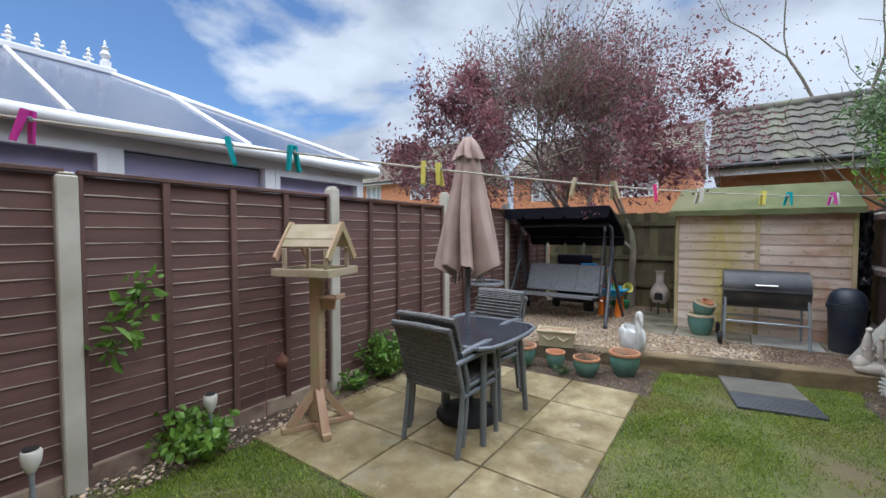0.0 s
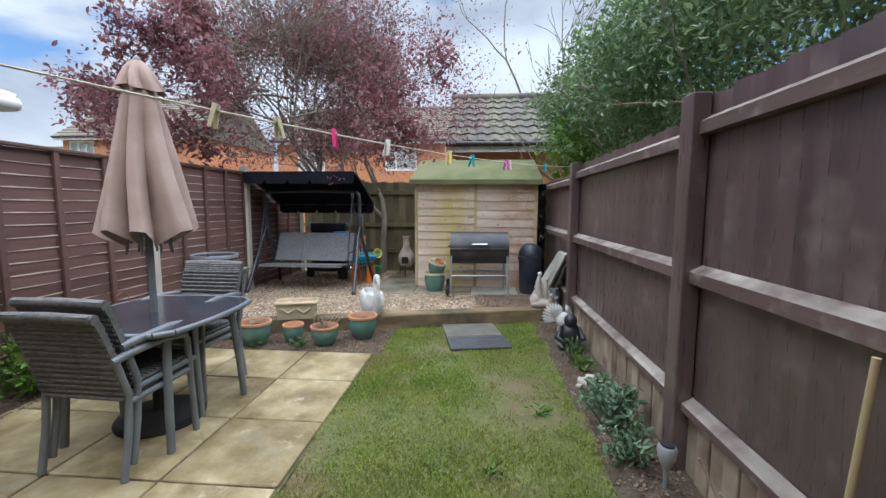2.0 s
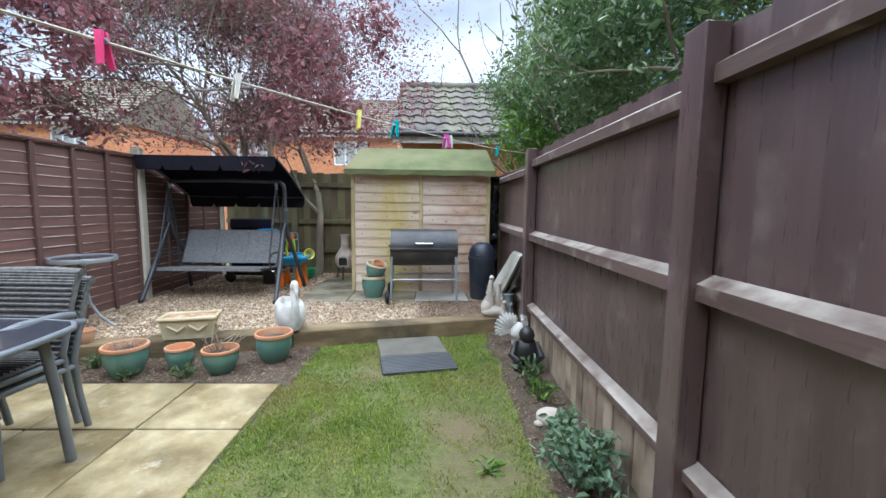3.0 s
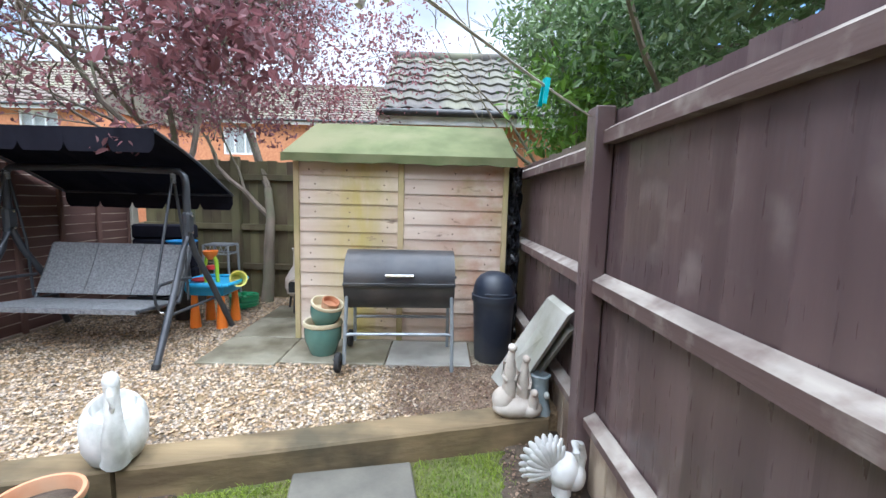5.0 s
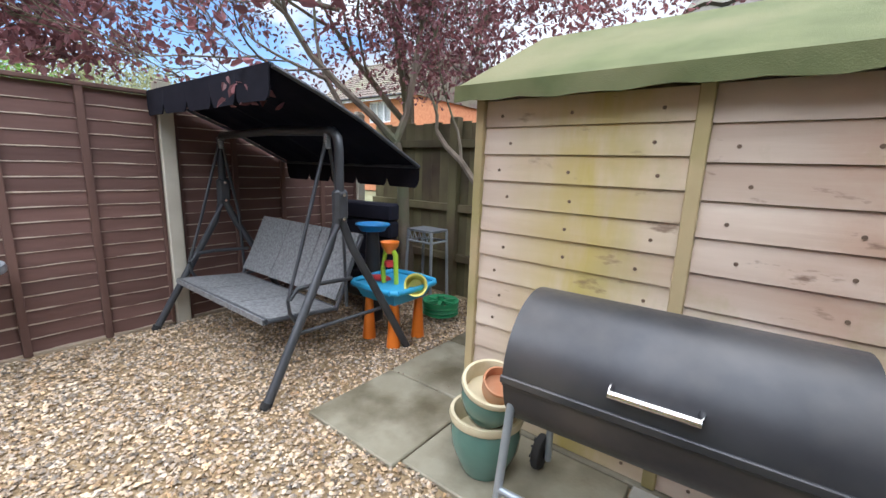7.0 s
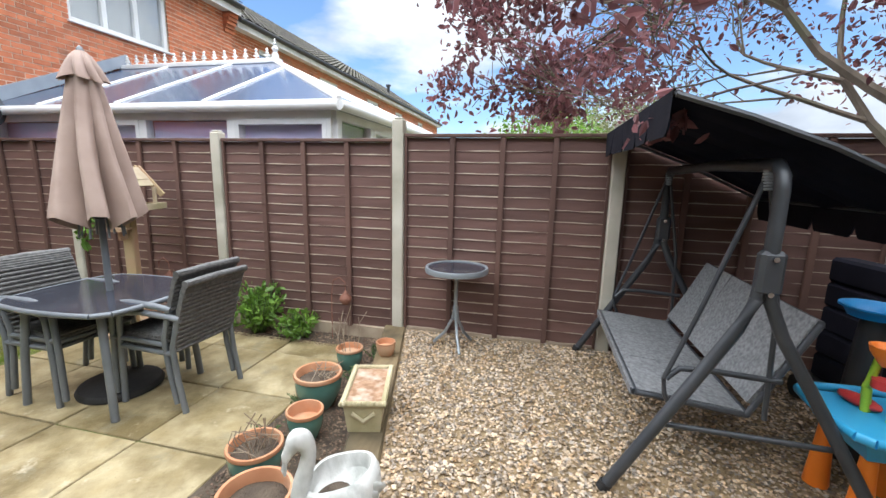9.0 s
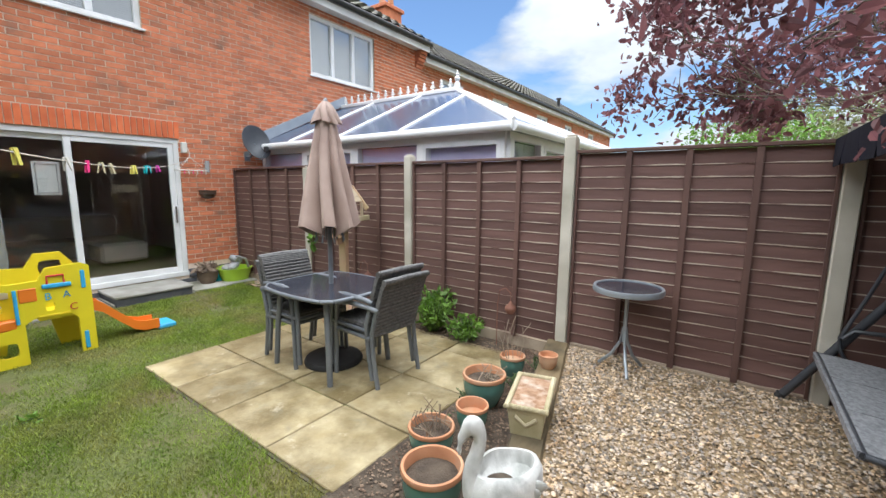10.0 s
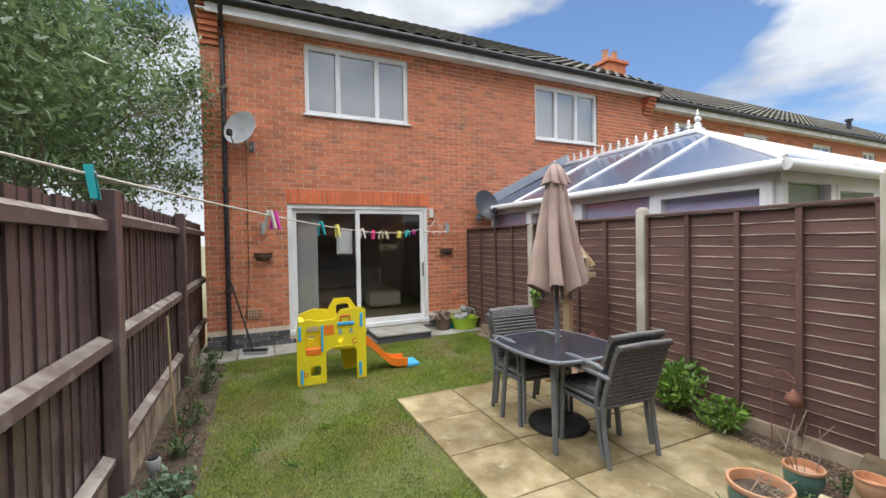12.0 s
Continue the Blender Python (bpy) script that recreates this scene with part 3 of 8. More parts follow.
def sleeper_y(x):
    """The front edge of the timber edging, which runs askew over the garden."""
    return 7.09 + (x + 2.05) * 0.257


def grid_sheet(name, x0, x1, y0, y1, nx, ny, height, material_, edge_y=None):
    xs, ys = np.linspace(x0, x1, nx), np.linspace(0, 1, ny)
    v = []
    for t in ys:
        for x in xs:
            y = y0 + t * ((edge_y(x) if edge_y else y1) - y0)
            v.append((x, y, height(x, y)))
    f = [(j * nx + i, j * nx + i + 1, (j + 1) * nx + i + 1, (j + 1) * nx + i) for j in range(ny - 1) for i in range(nx - 1)]
    return np_mesh(name, v, f, material_, smooth=True)


ground = tagged(part("ground", boxed(-900, 900, -900, 900, -0.4, -0.05), M_GROUND), "flat earth and grass reaching to the horizon", "ground", kind="structure")
lawn = grid_sheet("lawn", FX - 0.05, RX + 0.1, HY - 0.02, 8.4, 70, 100, lambda x, y: 0.012 * noise.noise((x * 1.3, y * 1.3, 0)) + 0.004 * noise.noise((x * 7, y * 7, 3)) - 0.008 * (abs(x) > 9), M_LAWN, lambda x: sleeper_y(x) + 0.05)
tagged(lawn, "patchy short green lawn with bare earth showing", "lawn", kind="structure")

# gravel terrace behind the timber edging
bm = bmesh.new()
slab_poly(bm, [(FX - 0.05, sleeper_y(FX) + 0.1), (RX + 0.05, sleeper_y(RX) + 0.1), (RX + 0.05, BY + 0.1), (FX - 0.05, BY + 0.1)], -0.04, G - 0.012)
tagged(part("gravel_terrace", bm, M_GRAVEL), "raised terrace of loose golden gravel", "gravel", kind="structure")

sleeper_a = thing("timber_edging", pose(0, 0, 0), "weathered timber sleepers edging the gravel terrace", "edging", kind="structure")
for i, (xa, xb) in enumerate(((-2.06, 0.12), (0.14, 2.27))):
    bm = bmesh.new()
    n = 14
    for k in range(n):
        a, b = xa + (xb - xa) * k / n, xa + (xb - xa) * (k + 1) / n
        wob = lambda x: 0.006 * noise.noise((x * 4, i, 0))
        f = lambda x, dy, z: (x, sleeper_y(x) + dy + wob(x), z + 0.5 * wob(x + 3))
        prism(bm, [f(a, 0, -0.03), f(a, 0.20, -0.03), f(a, 0.20, G + 0.005), f(a, 0.19, G + 0.017), f(a, 0.012, G + 0.017), f(a, 0, G + 0.005)], [f(b, 0, -0.03), f(b, 0.20, -0.03), f(b, 0.20, G + 0.005), f(b, 0.19, G + 0.017), f(b, 0.012, G + 0.017), f(b, 0, G + 0.005)])
    bmesh.ops.remove_doubles(bm, verts=bm.verts, dist=0.0005)
    part("sleeper", bm, M_SLEEPER, sleeper_a)

bed = grid_sheet("planting_bed", FX, 0.42, 6.86, 7.2, 40, 10, lambda x, y: 0.012 + 0.012 * noise.noise((x * 9, y * 9, 1)) - (0.03 if x > 0.38 else 0), M_SOIL, lambda x: sleeper_y(x) + 0.01)
tagged(bed, "narrow bed of dark soil scattered with chips", "flower bed", kind="structure")
bed2 = grid_sheet("fence_bed", 1.93, RX + 0.05, 2.2, 8.3, 12, 90, lambda x, y: 0.016 + 0.02 * noise.noise((x * 8, y * 5, 5)) - (0.05 if x < 1.96 + 0.08 * noise.noise((y * 2, 0, 0)) else 0), M_SOIL)
tagged(bed2, "dark soil strip along the fence foot", "flower bed", kind="structure")
bed3 = grid_sheet("fence_bed_west", FX, -1.80, 2.1, 6.9, 8, 60, lambda x, y: 0.010 + 0.012 * noise.noise((x * 9, y * 6, 8)) - (0.04 if x > -1.84 + 0.08 * noise.noise((y * 2, 4, 0)) else 0), M_SOIL)
tagged(bed3, "dark soil strip with stones under the lapped fence", "flower bed", kind="structure")

# concrete pad before and under the shed
pad = thing("shed_pad", pose(0, 0, 0), "damp mossy concrete slabs under and before the shed", "paving", kind="structure")
for x0, x1, y0, y1 in ((-0.25, 0.36, 8.90, 9.5), (-0.25, 0.36, 9.51, 10.11), (-0.25, 0.36, 10.12, 10.6), (0.37, 1.19, 8.95, 9.46), (1.87, 2.26, 8.97, 9.46), (0.37, 2.26, 9.47, 10.6)):
    part("slab", boxed(x0, x1, y0, y1, G - 0.03, G + 0.012, bev=0.006), M_PAD, pad)
part("slab", boxed(1.20, 1.86, 8.93, 9.46, G - 0.03, G + 0.02, bev=0.006), M_PAVER, pad, "paler dry slab with damp patches")

# house strip of paving along the back wall
strip = thing("paving_strip", pose(0, 0, 0), "narrow grey paving along the house wall", "paving", kind="structure")
for k in range(9):
    x0 = -2.08 + k * 0.49
    part("slab", boxed(x0, x0 + 0.48, HY + 0.01, HY + 0.60 + 0.02 * (k % 3), -0.03, 0.028 + 0.003 * (k % 2), bev=0.006), M_PAVER, strip)

# ---- the house ----
DOOR = (-1.30, 1.10, 0.15, 2.245)
WIN1 = (-0.97, 0.79, 3.70, 4.82)
WIN2 = (-5.47, -3.75, 3.70, 4.82)
HX0, HX1, EAVE = -7.14, 2.24, 4.94


def split_wall(x0, x1, z0, z1, holes):
    """Rectangles that fill a wall around its holes."""
    xs = sorted({x0, x1, *[h[0] for h in holes], *[h[1] for h in holes]})
    out = []
    for a, b in zip(xs, xs[1:]):
        c = (a + b) / 2
        cuts = sorted((h[2], h[3]) for h in holes if h[0] < c < h[1])
        z = z0
        for lo, hi in cuts:
            if lo > z:
                out.append((a, b, z, lo))
            z = hi
        if z < z1:
            out.append((a, b, z, z1))
    return out


def brick_rows(x0, x1, z0, z1, holes, y, depth=0.005):
    """Boxes of stretcher-bond bricks over a wall, cut at its holes."""
    rows = []
    for c in range(int((z1 - z0) / 0.075)):
        za, zb = z0 + c * 0.075, z0 + c * 0.075 + 0.062
        x = x0 - (0.1125 if c % 2 else 0)
        while x < x1:
            spans = [(max(x, x0), min(x + 0.212, x1))]
            for h in holes:
                if za < h[3] - 0.02 and zb > h[2] + 0.02:
                    nxt = []
                    for a, b in spans:
                        if h[1] <= a or h[0] >= b:
                            nxt.append((a, b))
                        else:
                            if h[0] - a > 0.02:
                                nxt.append((a, h[0]))
                            if b - h[1] > 0.02:
                                nxt.append((h[1], b))
                    spans = nxt
            for a, b in spans:
                if b - a > 0.02:
                    rows.append((a, b, y - 0.02, y + depth * (0.75 + 0.5 * rng.random()), za, zb))
            x += 0.225
    return rows


house = thing("house", pose(0, 0, 0), "two-storey red brick terraced house with white windows", "house")
HOLES = [DOOR, WIN1, WIN2]
for a, b, c, d in split_wall(HX0, HX1, -0.05, EAVE + 0.12, HOLES):
    part("wall", boxed(a, b, HY - 0.29, HY - 0.001, c, d), M_MORTAR, house, "brick wall with pale pink mortar")
bm = bmesh.new()
box(bm, HX1 - 0.28, HX1 - 0.001, HY - 8, HY - 0.295, -0.05, EAVE + 0.12)
box(bm, HX0, HX0 + 0.28, HY - 8, HY - 0.295, -0.05, EAVE + 0.12)
box(bm, HX0 + 0.285, HX1 - 0.285, HY - 8, HY - 7.7, -0.05, EAVE + 0.12)
part("side_wall", bm, M_BRICK, house)
LINTEL = (-1.32, 1.12, 2.245, 2.50)
brow = brick_rows(HX0, HX1, 0.33, EAVE + 0.05, [*HOLES, LINTEL], HY)
near = [r for r in brow if (1.30 < r[0] < 2.25 or -2.10 < r[0] < -1.30) and 0.3 < r[4] < 2.4][:290]
near_ids = {id(r) for r in near}
v, f = many_boxes([r for r in brow if id(r) not in near_ids])
tagged(np_mesh("bricks", v, f, M_BRICK, house), kind="stuff")
v, f = many_boxes(brick_rows(HX0, HX1, -0.04, 0.32, [DOOR], HY, 0.016))
tagged(np_mesh("plinth_bricks", v, f, M_ENG, house, "dark blue engineering bricks"), kind="stuff")
lint = part("lintel", boxed(LINTEL[0], LINTEL[1], HY - 0.02, HY + 0.004, LINTEL[2], LINTEL[3]), M_MORTAR, house, "soldier course of bright red bricks")
me_s = None
for k in range(32):
    x = LINTEL[0] + 0.003 + k * (LINTEL[1] - LINTEL[0]) / 32
    if me_s is None:
        ob = part("brick", boxed(0, 0.066, 0.0, 0.014, 0.004, 0.245, bev=0.002), M_SOLDIER, lint)
        me_s = ob.data
    else:
        ob = link_mesh("brick", me_s, M_SOLDIER, lint)
    ob.location = (x, HY + 0.003, LINTEL[2])

# eaves, roof, rainwater
part("soffit", boxed(HX0 - 0.02, HX1 + 0.02, HY + 0.015, HY + 0.27, EAVE + 0.0, EAVE + 0.02), M_FASCIA, house)
part("fascia", boxed(HX0 - 0.02, HX1 - 0.10, HY + 0.25, HY + 0.275, EAVE - 0.03, EAVE + 0.17, bev=0.004), M_FASCIA, house, "white painted fascia board")
part("gutter", tubed([(HX0 - 0.02, HY + 0.33, EAVE + 0.15), (-2.5, HY + 0.33, EAVE + 0.155), (HX1, HY + 0.33, EAVE + 0.15)], 0.055, 10), M_BLACKP, house, "black half-round gutter")


def tile_roof(name, x0, x1, y0, z0, y1, z1, mat_, parent, wave=0.30, course=0.33, amp=0.025):
    """A pitch of interlocking roof tiles, courses stepped and rolls waved."""
    slope = math.hypot(y1 - y0, z1 - z0)
    ny = max(2, int(slope / course))
    nx = int((x1 - x0) / wave * 6)
    nrm = Vector((0, -(z1 - z0), abs(y1 - y0))) if y1 > y0 else Vector((0, (z1 - z0), abs(y1 - y0)))
    nrm.normalize()
    v, f = [], []
    for j in range(ny):
        for e, lift in ((0.0, 0.035), (1.0, 0.0)):
            t = (j + e) / ny
            for i in range(nx + 1):
                x = x0 + (x1 - x0) * i / nx
                h = lift + amp * abs(math.sin(math.pi * x / wave)) ** 1.5 + 0.004 * noise.noise((x * 3, j, 0))
                v.append((x, y0 + t * (y1 - y0) + nrm.y * h, z0 + t * (z1 - z0) + nrm.z * h))
    w = nx + 1
    for r in range(2 * ny - 1):
        for i in range(nx):
            f.append((r * w + i, r * w + i + 1, (r + 1) * w + i + 1, (r + 1) * w + i))
    return np_mesh(name, v, f, mat_, parent)


tile_roof("roof", HX0, HX1 + 0.12, HY + 0.34, EAVE + 0.18, HY - 3.9, EAVE + 2.75, M_TILE, house)
bm = bmesh.new()
prism(bm, [(HX1 + 0.11, HY + 0.3, EAVE + 0.1), (HX1 + 0.11, HY - 8.1, EAVE + 0.1), (HX1 + 0.11, HY - 3.9, EAVE + 2.68)], [(HX0 - 0.1, HY + 0.3, EAVE + 0.1), (HX0 - 0.1, HY - 8.1, EAVE + 0.1), (HX0 - 0.1, HY - 3.9, EAVE + 2.68)])
part("roof_body", bm, M_TILE, house)
# corbelled brick kneeler at the end of the eaves
kn = []
for k in range(7):
    kn.append((HX1 - 0.24, HX1 + 0.004 * (k % 2), HY, HY + 0.05 + 0.035 * k, 4.55 + 0.075 * k, 4.615 + 0.075 * k))
for q in kn:
    part("kneeler_brick", boxed(*q), M_BRICKP, house, "corbelled brick at the eaves corner")
kn = []
for k in range(7):
    kn.append((HX0 - 0.02, HX0 + 0.24, HY, HY + 0.05 + 0.035 * k, 4.55 + 0.075 * k, 4.615 + 0.075 * k))
for q in kn:
    part("kneeler_brick", boxed(*q), M_BRICKP, house)
dp = part("downpipe", tubed([(1.945, HY + 0.33, EAVE + 0.12), (1.945, HY + 0.30, EAVE + 0.02), (1.945, HY + 0.09, EAVE - 0.12), (1.945, HY + 0.07, EAVE - 0.3), (1.945, HY + 0.07, 0.03)], 0.034, 10), M_BLACKP, house, "black plastic downpipe")
for z in (0.9, 2.4, 3.9):
    part("bracket", boxed(1.895, 1.995, HY + 0.02, HY + 0.11, z, z + 0.04, bev=0.004), M_BLACKP, dp)
part("cable", tubed([(1.66, HY + 0.022, 3.2), (1.665, HY + 0.022, 2.0), (1.67, HY + 0.022, 1.2), (1.72, HY + 0.022, 0.4)], 0.005, 6), M_BLACKP, house, "black cable down the wall")
vent = part("air_vent", boxed(1.48, 1.70, HY + 0.004, HY + 0.02, 0.47, 0.62, bev=0.003), M_TERRA, house, "terracotta air brick")
for i in range(5):
    for j in range(3):
        # black blocks on the solid face stand in for the shade inside the holes
        part("hole", boxed(1.505 + i * 0.038, 1.525 + i * 0.038, HY + 0.019, HY + 0.0225, 0.49 + j * 0.042, 0.515 + j * 0.042), M_BLACKP, vent)


def casement(name, hole, mulls, blind, parent, y=HY):
    """A white plastic window with its lights, beads, sill and blind."""
    x0, x1, z0, z1 = hole
    w = thing(name, pose(0, 0, 0), "white plastic three-light window", "window", kind="structure") if parent is None else part(name, boxed(x0, x1, y - 0.11, y - 0.04, z0, z0 + 0.07, bev=0.004), M_UPVC, parent, "white plastic three-light window")
    fr = bmesh.new()
    box(fr, x0, x1, y - 0.11, y - 0.04, z1 - 0.07, z1, 0.004)
    for a, b in ((x0, x0 + 0.07), (x1 - 0.07, x1), *[(m - 0.04, m + 0.04) for m in mulls]):
        box(fr, a, b, y - 0.112, y - 0.038, z0 + 0.069, z1 - 0.069, 0.004)
    part("frame", fr, M_UPVC, w)
    part("sill", boxed(x0 - 0.03, x1 + 0.03, y - 0.10, y + 0.05, z0 - 0.035, z0 - 0.002, bev=0.006), M_UPVC, w)
    xs = [x0, *sorted(mulls), x1]
    for a, b in zip(xs, xs[1:]):
        p = part("pane", boxed(a + 0.05, b - 0.05, y - 0.085, y - 0.079, z0 + 0.06, z1 - 0.06), M_WINDOW, w)
        p.visible_shadow = False
    if blind == "slats":
        rows = [(x0 + 0.03, x1 - 0.03, y - 0.21, y - 0.185, z, z + 0.004) for z in np.arange(z0 + 0.03, z1, 0.028)]
        v_, f_ = many_boxes(rows)
        np_mesh("blind", v_, f_, M_BLIND, w, "white venetian blind, closed")
        part("blind_back", boxed(x0 + 0.02, x1 - 0.02, y - 0.26, y - 0.25, z0, z1), M_CURTAIN, w)
    else:
        part("blind", boxed(x0 + 0.02, x1 - 0.02, y - 0.18, y - 0.17, z0, z1), M_BLIND, w, "pale roller blind, drawn")
    return w


casement("window", WIN1, (0.25, -0.41), "slats", house)
casement("window", WIN2, (-4.33, -4.88), "roller", house)

# sliding patio door
x0, x1, z0, z1 = DOOR
door = thing("door_1", pose(0, 0, 0), "white plastic sliding patio door with dark glass, closed", "door", kind="structure")
bm = bmesh.new()
box(bm, x0, x1, HY - 0.10, HY - 0.01, z1 - 0.07, z1, 0.004)
box(bm, x0, x1, HY - 0.10, HY + 0.02, z0, z0 + 0.07, 0.004)
box(bm, x0, x0 + 0.07, HY - 0.101, HY - 0.009, z0 + 0.069, z1 - 0.069, 0.004)
box(bm, x1 - 0.07, x1, HY - 0.101, HY - 0.009, z0 + 0.069, z1 - 0.069, 0.004)
part("frame", bm, M_UPVC, door)
for a, b, y in ((x0 + 0.07, 0.01, HY - 0.05), (-0.07, x1 - 0.07, HY - 0.085)):
    leaf = bmesh.new()
    for c, d in ((a, a + 0.07), (b - 0.07, b)):
        box(leaf, c, d, y - 0.02, y + 0.025, z0 + 0.07, z1 - 0.07, 0.004)
    box(leaf, a + 0.069, b - 0.069, y - 0.02, y + 0.024, z0 + 0.07, z0 + 0.15, 0.004)
    box(leaf, a + 0.069, b - 0.069, y - 0.02, y + 0.024, z1 - 0.14, z1 - 0.07, 0.004)
    sash = part("sash", leaf, M_UPVC, door)
    p = part("pane", boxed(a + 0.06, b - 0.06, y - 0.004, y + 0.004, z0 + 0.14, z1 - 0.13), M_GLASS, sash)
    p.visible_shadow = False
part("handle", boxed(x0 + 0.09, x0 + 0.115, HY - 0.024, HY + 0.01, 0.98, 1.24, bev=0.006), M_CHROME, door, "slim white and steel pull handle")

# the dim room behind the door
room = thing("wall_room", pose(0, 0, 0), "plain dim room behind the patio door", "room", kind="structure")
bm = bmesh.new()
box(bm, -2.4, -2.3, HY - 4.2, HY - 0.3, 0.1, 2.6)
box(bm, 2.0 - 0.06, 2.0, HY - 4.2, HY - 0.3, 0.1, 2.6)
box(bm, -2.3, 1.94, HY - 4.3, HY - 4.2, 0.1, 2.6)
part("wall", bm, M_ROOMW, room)
tagged(part("ceiling", boxed(-2.3, 1.94, HY - 4.2, HY - 0.3, 2.5, 2.6), M_ROOMW), "plain white room ceiling", "ceiling", kind="structure")
tagged(part("floor", boxed(-2.3, 1.94, HY - 4.2, HY - 0.12, 0.08, 0.15), M_CARPET), "beige carpet of the room", "floor", kind="structure")

# ---- next terrace houses ----
row = thing("terrace_house", pose(0, 0, 0), "red brick terrace continuing past the neighbour", "house")
RHX0, RHX1, RY, RE = -27.0, -7.35, 1.2, 4.80
ups = [(-9.4, -8.4, 3.55, 4.6), (-12.6, -11.4, 3.55, 4.6), (-16.4, -15.2, 3.55, 4.6), (-19.6, -18.6, 3.55, 4.6), (-23.4, -22.4, 3.55, 4.6)]
bm = bmesh.new()
for a, b, c, d in split_wall(RHX0, RHX1, -0.05, RE + 0.1, ups):
    box(bm, a, b, RY - 0.29, RY, c, d)
part("wall", bm, M_MORTAR, row)
v, f = many_boxes(brick_rows(RHX0, RHX1, 2.0, RE + 0.05, ups, RY))
tagged(np_mesh("bricks", v, f, M_BRICK, row), kind="stuff")
for u in ups:
    casement("window", u, ((u[0] + u[1]) / 2,), "roller", row, RY)
part("fascia", boxed(RHX0, RHX1, RY + 0.25, RY + 0.275, RE - 0.03, RE + 0.17, bev=0.004), M_FASCIA, row)
part("soffit", boxed(RHX0, RHX1, RY + 0.005, RY + 0.26, RE, RE + 0.02), M_FASCIA, row)
part("gutter", tubed([(RHX0, RY + 0.33, RE + 0.15), (RHX1, RY + 0.33, RE + 0.15)], 0.055, 10), M_BLACKP, row)
tile_roof("roof", RHX0, RHX1, RY + 0.34, RE + 0.18, RY - 3.9, RE + 2.75, M_TILE, row)
bm = bmesh.new()
prism(bm, [(RHX1, RY + 0.3, RE + 0.1), (RHX1, RY - 8.1, RE + 0.1), (RHX1, RY - 3.9, RE + 2.68)], [(RHX0, RY + 0.3, RE + 0.1), (RHX0, RY - 8.1, RE + 0.1), (RHX0, RY - 3.9, RE + 2.68)])
part("roof_body", bm, M_TILE, row)
chim = part("chimney", boxed(-8.4, -7.7, -0.9, -0.3, RE + 0.6, RE + 2.0, bev=0.01), M_BRICK, row, "brick chimney stack")
part("corbel", boxed(-8.46, -7.64, -0.96, -0.24, RE + 1.86, RE + 1.96, bev=0.01), M_BRICK, chim)
for k in range(2):
    part("pot", lathed([(0.10, 0), (0.085, 0.3), (0.10, 0.32), (0.07, 0.33), (0.065, 0.05), (0, 0.05)], 14, (-8.25 + 0.35 * k, -0.6, RE + 2.0)), M_TERRA, chim)
flue = part("flue", rodded((-20.0, 0.3, RE + 0.6), (-20.0, 0.3, RE + 1.35), 0.08), M_BLACKP, row, "black roof flue")
part("cap", rodded((-20.0, 0.3, RE + 1.3), (-20.0, 0.3, RE + 1.38), 0.13), M_BLACKP, flue)

# ---- neighbour's conservatory ----
cons = thing("conservatory", pose(0, 0, 0), "white plastic conservatory with tinted roof and lilac blinds", "conservatory")
CX, CE, CR = -2.68, 2.185, 3.16                # near side, eaves height, ridge height
CXM = -4.50
foot = [(CX, HY + 0.03), (CX, 6.28), (2 * CXM - CX, 6.28), (2 * CXM - CX, HY + 0.03)]


def cons_side(a, b, panes, parent):
    """A glazed side of the conservatory, from a to b, seen from outside."""
    a, b = Vector((*a, 0)), Vector((*b, 0))
    d = b - a
    ln = d.length
    m = Matrix.Translation(a) @ Matrix.Rotation(math.atan2(d.y, d.x), 4, "Z")
    fr = bmesh.new()
    box(fr, 0, ln, -0.04, 0.04, CE - 0.09, CE, m=m)
    side = part("head_rail", fr, M_UPVC, parent)
    part("lower_panel", boxed(0, ln, -0.04, 0.04, 0.0, 0.6, m=m), M_UPVC, side)
    part("transom", boxed(0, ln, -0.04, 0.04, 1.22, 1.28, m=m), M_UPVC, side)
    for k in range(panes + 1):
        s = ln * k / panes
        w = 0.10 if k in (0, panes) else 0.055
        part("mullion", boxed(max(0, s - w), min(ln, s + w), -0.05, 0.05, 0.6, CE - 0.09, bev=0.004, m=m), M_UPVC, side)
    for k in range(panes):
        s0, s1 = ln * k / panes + 0.05, ln * (k + 1) / panes - 0.05
        if k % 2 == 1:
            sash = bmesh.new()
            for q in ((s0, s0 + 0.05, 1.28, CE - 0.09), (s1 - 0.05, s1, 1.28, CE - 0.09), (s0 + 0.05, s1 - 0.05, 1.28, 1.335), (s0 + 0.05, s1 - 0.05, CE - 0.145, CE - 0.09)):
                box(sash, q[0], q[1], -0.055, 0.055, q[2], q[3], m=m)
            part("sash", sash, M_UPVC, side)
        p = part("pane", boxed(s0, s1, -0.006, 0.006, 0.6, CE - 0.09, m=m), M_GLASS, side)
        p.visible_shadow = False
        part("blind", boxed(s0 + 0.01, s1 - 0.01, 0.05, 0.06, 0.6, CE - 0.10, m=m), M_LILAC, side, "lilac blind, drawn")


for k, n_ in ((0, 4), (1, 4), (2, 4)):
    cons_side(foot[k], foot[k + 1], n_, cons)
RA, RB = Vector((CXM, HY + 0.02, CR)), Vector((CXM, 4.38, CR))
over = [(CX + 0.14, HY + 0.03), (CX + 0.14, 6.42), (2 * CXM - CX - 0.14, 6.42), (2 * CXM - CX - 0.14, HY + 0.03)]
eave3 = [Vector((x, y, CE + 0.05)) for x, y in over]


